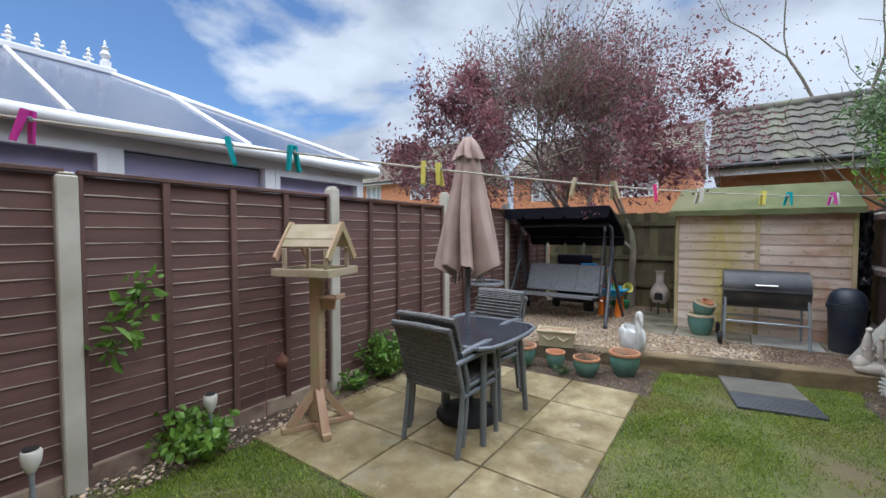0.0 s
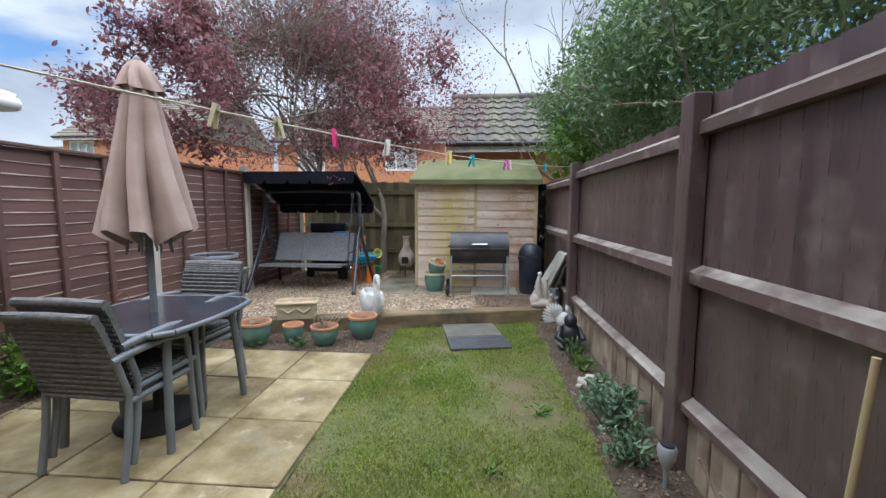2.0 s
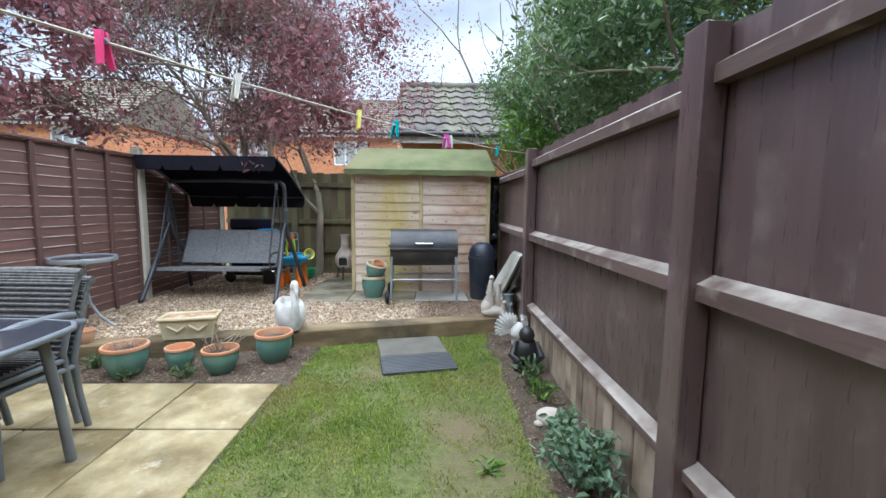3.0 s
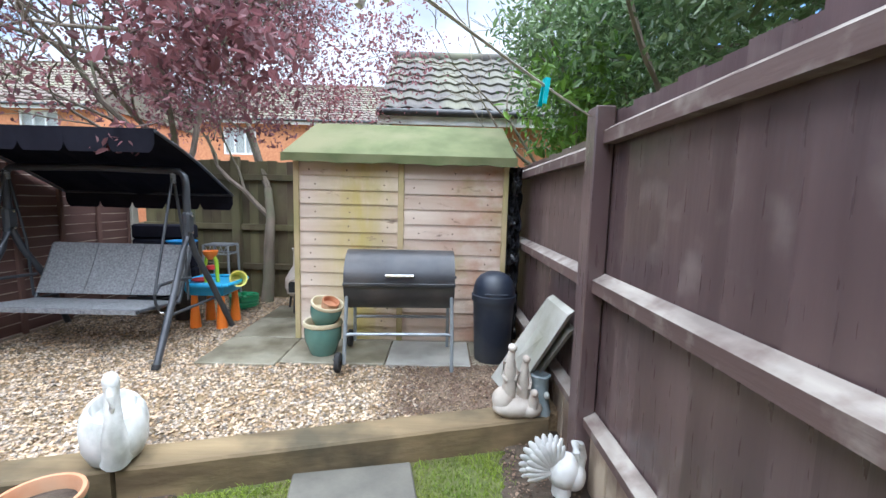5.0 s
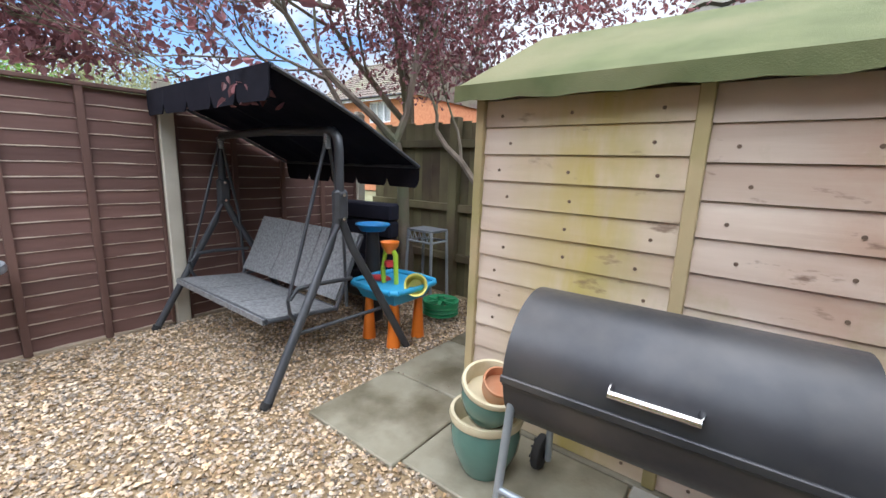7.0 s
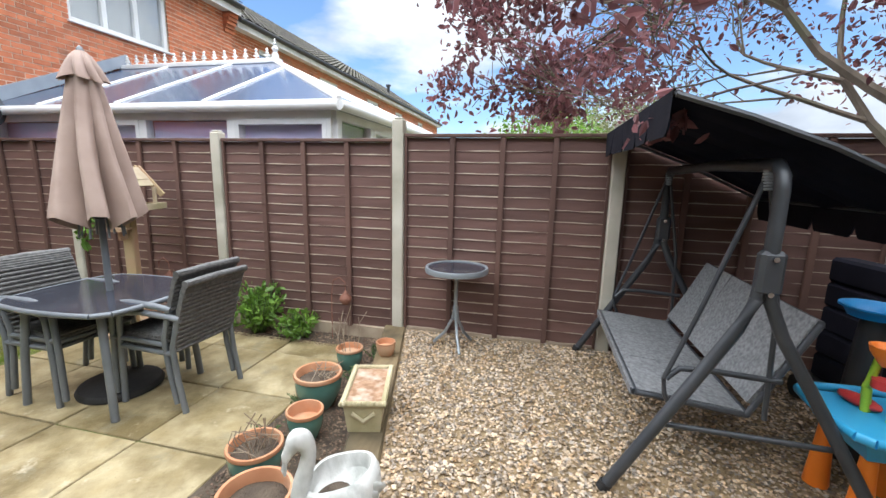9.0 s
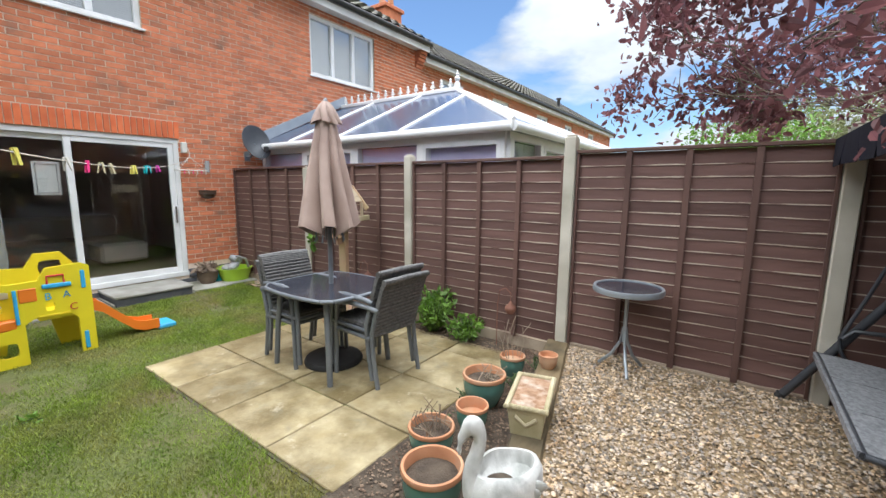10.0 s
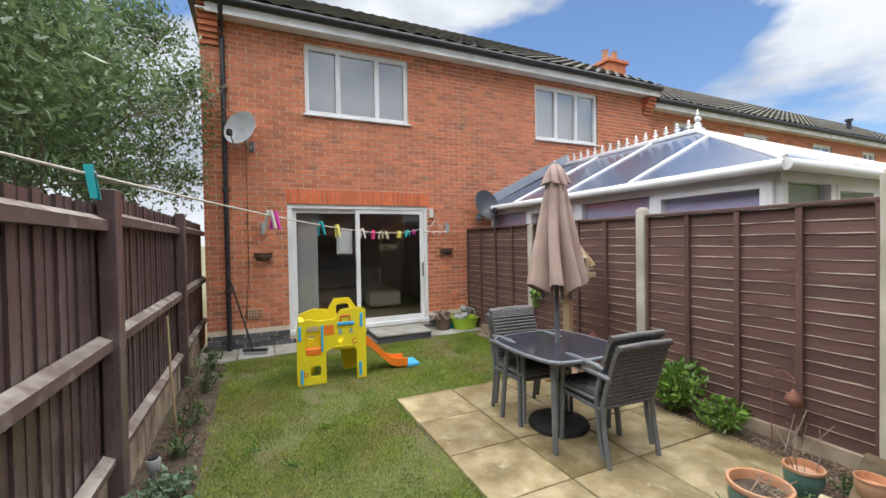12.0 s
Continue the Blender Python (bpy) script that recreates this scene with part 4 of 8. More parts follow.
def roof_sheet(pts, parent):
    bm_ = bmesh.new()
    prism(bm_, [Vector(p) for p in pts], [Vector(p) + Vector((0, 0, 0.03)) for p in pts])
    return part("roof_panel", bm_, M_POLY, parent)


UP = Vector((0, 0, 0.03))


def roof_top(y, corner):
    """Where the rafter at y ends above: on the ridge, or on the hip past its end."""
    return Vector((CXM, y, CR)) if y <= RB.y else RB.lerp(corner, (y - RB.y) / (corner.y - RB.y))


BARS = (HY + 0.03, 2.45, 3.64, 4.83, 6.42)
for corner in (eave3[1], eave3[2]):
    for y0, y1 in zip(BARS, BARS[1:]):
        pts = [Vector((corner.x, y0, corner.z)), Vector((corner.x, y1, corner.z))]
        if y1 < 6.4:
            pts.append(roof_top(y1, corner))
        if y0 < RB.y < y1:
            pts.append(RB)
        roof_sheet(pts + [roof_top(y0, corner)], cons)
        if y0 > 2:
            part("glazing_bar", tubed([pts[0] + UP, roof_top(y0, corner) + UP], 0.024, 8), M_UPVC, cons)
    part("hip_bar", tubed([corner + UP, RB + UP], 0.034, 8), M_UPVC, cons)
roof_sheet([eave3[1], eave3[2], RB], cons)
for x in (CXM - 0.8, CXM, CXM + 0.8):
    u = 1 - abs(x - CXM) / (CX + 0.14 - CXM)
    part("glazing_bar", tubed([Vector((x, 6.42, CE + 0.05)) + UP, Vector((x, 6.42 + (RB.y - 6.42) * u, CE + 0.05 + (CR - CE - 0.05) * u)) + UP], 0.024, 8), M_UPVC, cons)
part("ridge", boxed(CXM - 0.07, CXM + 0.07, RA.y, RB.y + 0.08, CR, CR + 0.07, bev=0.01), M_UPVC, cons)
for a, b in zip(eave3, eave3[1:]):
    part("gutter", tubed([a + Vector((0, 0, -0.02)), b + Vector((0, 0, -0.02))], 0.055, 10), M_UPVC, cons, "white plastic gutter")
me_c = None
for k in range(15):
    if me_c is None:
        bm = lathed([(0.02, 0), (0.014, 0.05), (0.035, 0.06), (0.012, 0.075), (0.03, 0.10), (0.01, 0.12), (0.022, 0.14), (0, 0.175)], 8)
        box(bm, -0.008, 0.008, -0.045, 0.045, 0.055, 0.075)
        ob = part("cresting", bm, M_UPVC, cons)
        me_c = ob.data
    else:
        ob = link_mesh("cresting", me_c, M_UPVC, cons)
    ob.location = (CXM, RA.y + 0.1 + k * 0.19, CR + 0.065)
ob = part("finial", lathed([(0.05, 0), (0.05, 0.08), (0.025, 0.10), (0.05, 0.15), (0.02, 0.2), (0.04, 0.22), (0.012, 0.24), (0.015, 0.26), (0, 0.31)], 12), M_UPVC, cons)
ob.location = (CXM, RB.y, CR + 0.06)
part("flashing", boxed(0, 2.1, -0.02, 0.03, -0.02, 0.14, m=Matrix.Translation((CX + 0.14, HY + 0.03, CE + 0.10)) @ Matrix.Rotation(math.pi + math.atan2(CR - CE, 2.0), 4, "Y") @ Matrix.Diagonal((1.1, 1, -1, 1))), M_LEAD, cons, "blue-grey lead flashing against the wall")

# ---- left fence: lapped panels between concrete posts ----
POSTS_L = (3.495, 5.37, 7.21, 8.99, 10.83)


def lap_panel(length, y, z, label):
    p = thing("fence_panel", pose(FX, y, z), label, "fence", "lapped fence panels", "structure")
    h, n_ = 1.68, 18
    step = h / n_
    me = None
    for k in range(n_):
        if me is None:
            bm = bmesh.new()
            nn = 24
            prev = None
            for j in range(nn + 1):
                yy = length * j / nn
                w = 0.004 * noise.noise((yy * 3.1, 0, length)) + 0.003 * noise.noise((yy * 9, 2, 0))
                ring = [bm.verts.new(q) for q in ((0.004, yy, w), (0.013, yy, w), (0.004, yy, step + 0.015), (-0.004, yy, step + 0.015))]
                if prev:
                    for a in range(4):
                        bm.faces.new((prev[a], prev[(a + 1) % 4], ring[(a + 1) % 4], ring[a]))
                else:
                    bm.faces.new(ring)
                prev = ring
            bm.faces.new(prev[::-1])
            ob = part("slat", bm, M_SLAT, p)
            me = ob.data
        else:
            ob = link_mesh("slat", me, M_SLAT, p)
        ob.location = (0.0015 * math.sin(7 * k), 0, k * step)
    for j in range(5):
        yy = length * j / 4
        a, b = max(0, yy - 0.022), min(length, yy + 0.022)
        part("batten", boxed(0.016, 0.045, a, b, -0.01, h + 0.02, bev=0.003), M_BATTEN, p)
    part("capping", boxed(-0.012, 0.052, 0, length, h + 0.018, h + 0.045, bev=0.004), M_BATTEN, p, "weathered capping strip")
    part("gravel_board", boxed(-0.005, 0.03, 0, length, -0.16, -0.002, bev=0.003), M_KICK, p, "pale kick board under the slats")
    return p


lap_panel(1.97, HY + 0.06, 0.12, "dark brown lapped fence panel beside the house")
edges = list(zip(POSTS_L, POSTS_L[1:]))
for i, (a, b) in enumerate(edges):
    lap_panel(b - a - 0.11, a + 0.055, 0.12 if i < 2 else 0.16, "dark brown lapped wooden fence panel")
for i, y in enumerate(POSTS_L):
    top = (1.83, 1.92, 2.02, 1.98, 1.98)[i]
    p = thing("fence_post", pose(FX + 0.02, y, 0), "pale concrete fence post", "post", "concrete fence posts", "structure")
    bm = bmesh.new()
    box(bm, -0.05, 0.05, -0.05, 0.05, -0.1, top - 0.02, 0.008)
    box(bm, -0.04, 0.04, -0.04, 0.04, top - 0.021, top, 0.012)
    part("shaft", bm, M_POST, p)

# ---- right fence: close boards, rails, posts and kick boards ----
POSTS_R = (0.50, 2.95, 5.40, 7.86, 10.35)
me_b = me_k = None
for i, (a, b) in enumerate(zip(POSTS_R, POSTS_R[1:])):
    p = thing("fence_bay", pose(RX, a, 0), "dark purple-brown close-boarded fence bay with rails", "fence", "close-boarded fence bays", "structure")
    ln = b - a
    n_ = 23
    top, high = ((1.95, 1.80), (1.93, 1.775), (1.85, 1.735), (1.77, 1.68))[i]
    for k in range(n_):
        if me_b is None:
            bm = bmesh.new()
            prism(bm, [(0.060, -0.010, 0.24), (0.070, -0.010, 0.24), (0.068, 0.112, 0.24), (0.049, 0.112, 0.24)], [(0.060, -0.010, 1.86), (0.070, -0.010, 1.86), (0.068, 0.112, 1.86), (0.049, 0.112, 1.86)])
            ob = part("board", bm, M_RBOARD, p)
            me_b = ob.data
        else:
            ob = link_mesh("board", me_b, M_RBOARD, p)
        ob.location = (0.004 * (k % 2) + 0.002 * math.sin(5 * k + i), 0.02 + k * (ln - 0.02) / n_, top - 1.86 + 0.008 * math.sin(k * 2.3))
    for z, h, d in ((0.375, 0.05, 0.058), (1.05, 0.07, 0.06), (high, 0.07, 0.055)):
        bm = bmesh.new()
        prism(bm, [(0.048, 0.05, z - h / 2), (0.048, 0.05, z + h / 2 + 0.02), (0.048 - d, 0.05, z + h / 2 - 0.012), (0.048 - d, 0.05, z - h / 2)], [(0.048, ln - 0.05, z - h / 2), (0.048, ln - 0.05, z + h / 2 + 0.02), (0.048 - d, ln - 0.05, z + h / 2 - 0.012), (0.048 - d, ln - 0.05, z - h / 2)])
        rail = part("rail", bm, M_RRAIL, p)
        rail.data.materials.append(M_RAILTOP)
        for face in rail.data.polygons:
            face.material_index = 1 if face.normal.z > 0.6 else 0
    for k in range(22):
        if me_k is None:
            ob = part("kick_board", boxed(0.03, 0.055, 0, 0.105, -0.02, 0.352, bev=0.004), M_KICK, p)
            me_k = ob.data
        else:
            ob = link_mesh("kick_board", me_k, M_KICK, p)
        ob.location = (0.004 * math.sin(3 * k + i), 0.05 + k * (ln - 0.1) / 22, 0.006 * math.sin(k * 1.7))
for i, y in enumerate(POSTS_R[1:]):
    p = thing("fence_post", pose(RX, y, 0), "dark brown square wooden fence post", "post", "wooden fence posts", "structure")
    bm = bmesh.new()
    box(bm, -0.045, 0.045, -0.06, 0.06, -0.1, (1.97, 1.94, 1.87, 1.82)[i], 0.006)
    part("shaft", bm, M_RBOARD, p)

# ---- back fence ----
p = thing("back_fence", pose(0, BY, 0), "old greenish close-boarded fence behind the swing", "fence", kind="structure")
me_b = None
for k in range(38):
    if me_b is None:
        ob = part("board", boxed(0, 0.126, 0, 0.018, G - 0.02, 1.86, bev=0.002), M_BACKF, p)
        me_b = ob.data
    else:
        ob = link_mesh("board", me_b, M_BACKF, p)
    ob.location = (FX + k * 0.118, 0.004 * (k % 2), 0.01 * math.sin(k * 2.1))
for z in (0.5, 1.0, 1.62):
    part("rail", boxed(FX, RX, -0.05, -0.002, z, z + 0.075, bev=0.004), M_BACKF, p)
for x in (-0.95, 1.0):
    part("post", boxed(x - 0.05, x + 0.05, -0.09, -0.01, 0, 1.9, bev=0.005), M_BACKF, p)

# ---- far buildings ----
def far_house(name, label, x0, x1, y, eave, ridge, depth, wins, wall_m, roof_m, white=True):
    h = thing(name, pose(0, 0, 0), label, "house")
    b_ = bmesh.new()
    for a, b, c, d in split_wall(x0, x1, 0, eave, wins):
        box(b_, a, b, y, y + 0.3, c, d)
    box(b_, x0, x0 + 0.3, y + 0.301, y + depth, 0, eave)
    box(b_, x1 - 0.3, x1, y + 0.301, y + depth, 0, eave)
    part("wall", b_, wall_m, h)
    tile_roof("roof", x0 - 0.2, x1 + 0.2, y - 0.35, eave - 0.1, y + depth / 2, ridge, roof_m, h, amp=0.04)
    b_ = bmesh.new()
    prism(b_, [(x0 - 0.15, y - 0.25, eave - 0.12), (x0 - 0.15, y + depth / 2, ridge - 0.09), (x0 - 0.15, y + depth + 0.3, eave - 0.12)], [(x1 + 0.15, y - 0.25, eave - 0.12), (x1 + 0.15, y + depth / 2, ridge - 0.09), (x1 + 0.15, y + depth + 0.3, eave - 0.12)])
    part("roof_body", b_, roof_m, h)
    part("ridge_tiles", tubed([(x0 - 0.2, y + depth / 2, ridge + 0.02), (x1 + 0.2, y + depth / 2, ridge + 0.02)], 0.11, 8), roof_m, h)
    part("fascia", boxed(x0 - 0.2, x1 + 0.2, y - 0.34, y - 0.31, eave - 0.30, eave - 0.10), M_FASCIA if white else M_BLACKP, h)
    part("gutter", tubed([(x0 - 0.2, y - 0.40, eave - 0.13), (x1 + 0.2, y - 0.40, eave - 0.13)], 0.06, 8), M_BLACKP, h)
    for a, b, c, d in wins:
        w = part("window", boxed(a, b, y + 0.05, y + 0.12, c, c + 0.08), M_UPVC, h)
        b_ = bmesh.new()
        box(b_, a, b, y + 0.05, y + 0.12, d - 0.08, d)
        for q in np.linspace(a + 0.04, b - 0.04, 4):
            box(b_, q - 0.04, q + 0.04, y + 0.048, y + 0.122, c + 0.079, d - 0.079)
        part("frame", b_, M_UPVC, w)
        part("pane", boxed(a + 0.04, b - 0.04, y + 0.08, y + 0.09, c + 0.04, d - 0.04), M_GLASS, w)
        part("curtain", boxed(a, b, y + 0.2, y + 0.22, c, d), M_BLIND, w)
    return h


far_house("bungalow", "low brick bungalow with a grey pantile roof", 0.78, 9.5, 12.75, 2.89, 4.27, 3.6, [(1.3, 2.2, 1.0, 2.1)], M_FARBRICK, M_TILE, white=True)
far_house("detached_house", "orange brick house with a brown tiled roof", -21.0, -13.3, 24.0, 5.15, 7.95, 8.0, [(-20.7, -19.2, 3.75, 4.85), (-16.6, -14.9, 3.72, 4.85)], M_FARBRICK, M_TILE2)
far_house("detached_house", "orange brick house seen behind the plum tree", -9.5, -0.4, 25.0, 4.95, 7.4, 8.0, [(-8.4, -6.9, 3.3, 4.5), (-3.6, -1.9, 3.3, 4.5)], M_FARBRICK, M_TILE2)
far_house("detached_house", "brown-roofed house beyond the neighbour's fence", -42.0, -26.0, 34.0, 4.4, 6.6, 8.0, [(-38, -36, 2.8, 4.0), (-31, -29, 2.8, 4.0)], M_FARBRICK, M_TILE2)

# ---- patio furniture ----


def chair(m, label):
    """Grey wicker armchair on a metal frame, facing along its own +y."""
    c = thing("garden_chair", m, label, "chair", "chairs at the patio table")
    for sx in (-1, 1):
        part("leg", tubed([(sx * 0.235, -0.23, 0), (sx * 0.235, -0.19, 0.22), (sx * 0.235, -0.17, 0.42), (sx * 0.235, -0.23, 0.62)], 0.019, 8), M_METAL, c)
        part("leg", tubed([(sx * 0.245, 0.26, 0), (sx * 0.24, 0.25, 0.3), (sx * 0.24, 0.235, 0.58), (sx * 0.24, 0.20, 0.625)], 0.019, 8), M_METAL, c)
        part("armrest", tubed([(sx * 0.24, 0.225, 0.615), (sx * 0.25, 0.05, 0.645), (sx * 0.245, -0.16, 0.635), (sx * 0.235, -0.25, 0.62)], 0.021, 8), M_METAL, c)
        part("side_rail", tubed([(sx * 0.235, -0.18, 0.385), (sx * 0.24, 0.24, 0.395)], 0.016, 8), M_METAL, c)
    part("front_rail", rodded((-0.24, 0.24, 0.385), (0.24, 0.24, 0.385), 0.016), M_METAL, c)
    seat = part("seat", boxed(-0.23, 0.23, -0.20, 0.25, 0.395, 0.425, bev=0.012), M_WICKER, c)
    bm = bmesh.new()
    for k in range(15):
        y = -0.185 + 0.03 * k
        rod(bm, (-0.225, y, 0.427), (0.225, y, 0.427), 0.009, seg=6)
    part("weave", bm, M_WICKER, seat)
    # backrest, leaning back and rolled over at the top
    prof = [(-0.165, 0.43), (-0.195, 0.55), (-0.235, 0.68), (-0.275, 0.79), (-0.305, 0.85)]
    bm = bmesh.new()
    for (ya, za), (yb, zb) in zip(prof, prof[1:]):
        prism(bm, [(-0.24, ya, za), (0.24, ya, za), (0.24, ya - 0.03, za), (-0.24, ya - 0.03, za)], [(-0.24, yb, zb), (0.24, yb, zb), (0.24, yb - 0.03, zb), (-0.24, yb - 0.03, zb)])
    back = part("backrest", bm, M_WICKER, c)
    bm = bmesh.new()
    for k in range(17):
        t = k / 16 * (len(prof) - 1)
        i = min(int(t), len(prof) - 2)
        u = t - i
        y = prof[i][0] * (1 - u) + prof[i + 1][0] * u
        z = prof[i][1] * (1 - u) + prof[i + 1][1] * u
        rod(bm, (-0.235, y + 0.002, z), (0.235, y + 0.002, z), 0.010, seg=6)
        rod(bm, (-0.235, y - 0.032, z + 0.012), (0.235, y - 0.032, z + 0.012), 0.010, seg=6)
    part("weave", bm, M_WICKER, back)
    part("roll", tubed([(-0.245, -0.322, 0.85), (0, -0.328, 0.858), (0.245, -0.322, 0.85)], 0.024, 10), M_WICKER, back)
    return c


chair(pose(-0.70, 5.25, 0.02, 0, 0, -2), "grey wicker garden armchair pulled up to the patio table")
chair(pose(-0.85, 6.09, 0.02, 0, 0, 178), "grey wicker garden armchair facing the house at the table")
chair(pose(-0.70, 5.31, 0.075, 0, 0, -2), "grey wicker garden armchair stacked on another at the table")
chair(pose(-0.852, 6.03, 0.075, 0, 0, 178), "grey wicker garden armchair stacked on the one facing the house")

TX, TY, TZ = -0.745, 5.62, 0.72
table = thing("patio_table", pose(TX, TY, 0.02), "dark glass patio table with grey splayed legs", "table")


def bowed(hx, hy, bow, n=10):
    pts = []
    cor = [(-hx, -hy), (hx, -hy), (hx, hy), (-hx, hy)]
    for (ax, ay), (bx, by) in zip(cor, cor[1:] + cor[:1]):
        nx, ny = (by - ay), -(bx - ax)
        ln = math.hypot(nx, ny)
        for k in range(n):
            t = 0.07 + 0.86 * k / (n - 1)
            o = bow * 4 * t * (1 - t)
            pts.append((ax + (bx - ax) * t + nx / ln * o, ay + (by - ay) * t + ny / ln * o))
    return pts


bm = bmesh.new()
slab_poly(bm, bowed(0.372, 0.415, 0.05), TZ - 0.036, TZ - 0.016)
part("tabletop", bm, M_TABTOP, table, "dark blue-black glass top")
bm = bmesh.new()
ring = [Vector((x, y, TZ - 0.03)) for x, y in bowed(0.377, 0.42, 0.05)]
for a, b in zip(ring, ring[1:] + ring[:1]):
    rod(bm, a, b, 0.017, seg=8)
part("rim", bm, M_METAL, table)
for sx in (-1, 1):
    for sy in (-1, 1):
        part("leg", tubed([(sx * 0.29, sy * 0.30, TZ - 0.06), (sx * 0.31, sy * 0.335, 0.35), (sx * 0.325, sy * 0.36, 0.0)], 0.023, 10), M_METAL, table)
        part("brace", tubed([(sx * 0.29, sy * 0.30, TZ - 0.10), (sx * 0.14, sy * 0.16, TZ - 0.05)], 0.012, 6), M_METAL, table)
bm = bmesh.new()
box(bm, -0.33, 0.33, -0.36, 0.36, TZ - 0.062, TZ - 0.04, 0.008)
part("apron", bm, M_METAL, table)

par = thing("parasol", pose(TX - 0.015, TY - 0.01, 0.02) @ Matrix.Diagonal((1, 1, 0.978, 1)), "closed taupe garden parasol through the table", "parasol")
part("base", lathed([(0, 0), (0.25, 0), (0.255, 0.02), (0.24, 0.045), (0.12, 0.062), (0.045, 0.075), (0.04, 0.20), (0.032, 0.21), (0, 0.21)], 36), M_RUBBER, par, "round black stone-effect base")
part("pole", rodded((0, 0, 0.07), (0.0, -0.005, 2.28), 0.021, 0.019, 12), M_METAL, par)
PLEATS = ((0.35, 0.34), (1.25, 0.26), (2.05, 0.36), (3.0, 0.30), (3.95, 0.36), (4.75, 0.24), (5.6, 0.34))


def pleat(t):
    """How deep the cloth is tucked in at angle t, 0 on a fold's crest to 1."""
    g = 0.0
    for c_, w_ in PLEATS:
        d_ = abs((t - c_ + math.pi) % (2 * math.pi) - math.pi)
        g = max(g, 1 - d_ / w_)
    return max(0.0, g)


def cloth(z0, z1, r0, r1, dip, lift, wide, rows, seg=132, thick=0.006):
    """A pleated sleeve of cloth hanging from z0 down to z1, with an inner face."""
    b_ = bmesh.new()
    rings = []
    for off in (0.0, -thick):
        for j in range(rows + 1):
            u = (j if off == 0 else rows - j) / rows
            ring_ = []
            for k in range(seg):
                t = 2 * math.pi * k / seg
                g = pleat(t + 0.10 * math.sin(4 * u))
                r_ = (r0 + (r1 - r0) * u ** wide) * (1 - dip * min(1, 0.15 + 1.1 * u) * g ** 1.15 + 0.05 * math.sin(2 * t + 1.0)) + off
                z = z0 + (z1 - z0) * u - lift * u ** 3 * g + 0.012 * u * math.sin(3 * t)
                ring_.append(b_.verts.new((r_ * math.cos(t), r_ * math.sin(t), z)))
            rings.append(ring_)
    for q0, q1 in zip(rings, rings[1:]):
        for k in range(seg):
            b_.faces.new((q0[k], q0[(k + 1) % seg], q1[(k + 1) % seg], q1[k]))
    return b_


part("canopy", cloth(2.15, 1.25, 0.075, 0.265, 0.62, 0.10, 1.0, 14), M_PARASOL, par, "taupe canvas hanging in folds", smooth=True)
part("top_vent", cloth(2.275, 2.09, 0.028, 0.135, 0.42, -0.02, 0.72, 6), M_PARASOL, par, smooth=True)
part("finial", lathed([(0.018, 2.265), (0.022, 2.28), (0.012, 2.30), (0, 2.31)], 12), M_METAL, par)
for k in range(8):
    a = 2 * math.pi * (k + 0.5) / 8
    part("rib", rodded((0.07 * math.cos(a), 0.07 * math.sin(a), 1.55), (0.125 * math.cos(a), 0.125 * math.sin(a), 1.10), 0.007, seg=6), M_METAL, par)
part("hub", lathed([(0.03, 1.22), (0.045, 1.24), (0.045, 1.30), (0.03, 1.32)], 14), M_RUBBER, par)

# ---- bird table ----
bt = thing("bird_table", pose(-1.60, 4.80, 0.018, 0, 0, -70), "wooden bird table with a pitched slatted roof", "bird table")
part("post", boxed(-0.042, 0.042, -0.042, 0.042, 0.05, 1.17, bev=0.006), M_PINE, bt)
for k in range(4):
    m = Matrix.Rotation(k * math.pi / 2 + math.pi / 4, 4, "Z")
    bm = bmesh.new()
    box(bm, 0.0, 0.27, -0.032, 0.032, 0.0, 0.042, 0.005, m=m)
    part("foot", bm, M_PINE, bt)
    bm = bmesh.new()
    prism(bm, [m @ Vector(p) for p in ((0.045, -0.03, 0.30), (0.045, -0.03, 0.22), (0.17, -0.03, 0.043), (0.235, -0.03, 0.043))], [m @ Vector(p) for p in ((0.045, 0.03, 0.30), (0.045, 0.03, 0.22), (0.17, 0.03, 0.043), (0.235, 0.03, 0.043))])
    part("brace", bm, M_PINE, bt)
tray = part("tray", boxed(-0.21, 0.21, -0.215, 0.215, 1.165, 1.185, bev=0.003), M_OLDPINE, bt)
for a in ((-0.22, -0.205, -0.23, 0.23), (0.205, 0.22, -0.23, 0.23), (-0.205, 0.205, -0.23, -0.215), (-0.205, 0.205, 0.215, 0.23)):
    part("edge", boxed(*a, 1.16, 1.215, bev=0.003), M_OLDPINE, tray)
for sx in (-1, 1):
    for sy in (-1, 1):
        part("upright", boxed(sx * 0.15 - 0.014, sx * 0.15 + 0.014, sy * 0.17 - 0.014, sy * 0.17 + 0.014, 1.19, 1.36, bev=0.002), M_OLDPINE, bt)
    m = Matrix.Translation((0, 0, 1.545)) @ Matrix.Rotation(sx * radians(52), 4, "Y")
    for k in range(3):
        a = 0.015 + k * 0.068
        bm = bmesh.new()
        box(bm, (a if sx > 0 else -a - 0.072), (a + 0.072 if sx > 0 else -a), -0.20, 0.20, -0.006 + 0.004 * (k % 2), 0.008 + 0.004 * (k % 2), 0.002, m=m)
        part("roof_slat", bm, M_OLDPINE, bt)
    for sy in (-1, 1):
        bm = bmesh.new()
        box(bm, (0 if sx > 0 else -0.33), (0.33 if sx > 0 else 0), sy * 0.212 - 0.01, sy * 0.212 + 0.01, -0.032, 0.022, 0.003, m=m)
        part("bargeboard", bm, M_PINE, bt)
shelf = part("shelf", boxed(-0.06, 0.06, 0.045, 0.19, 0.985, 1.0, bev=0.003), M_PINE, bt)
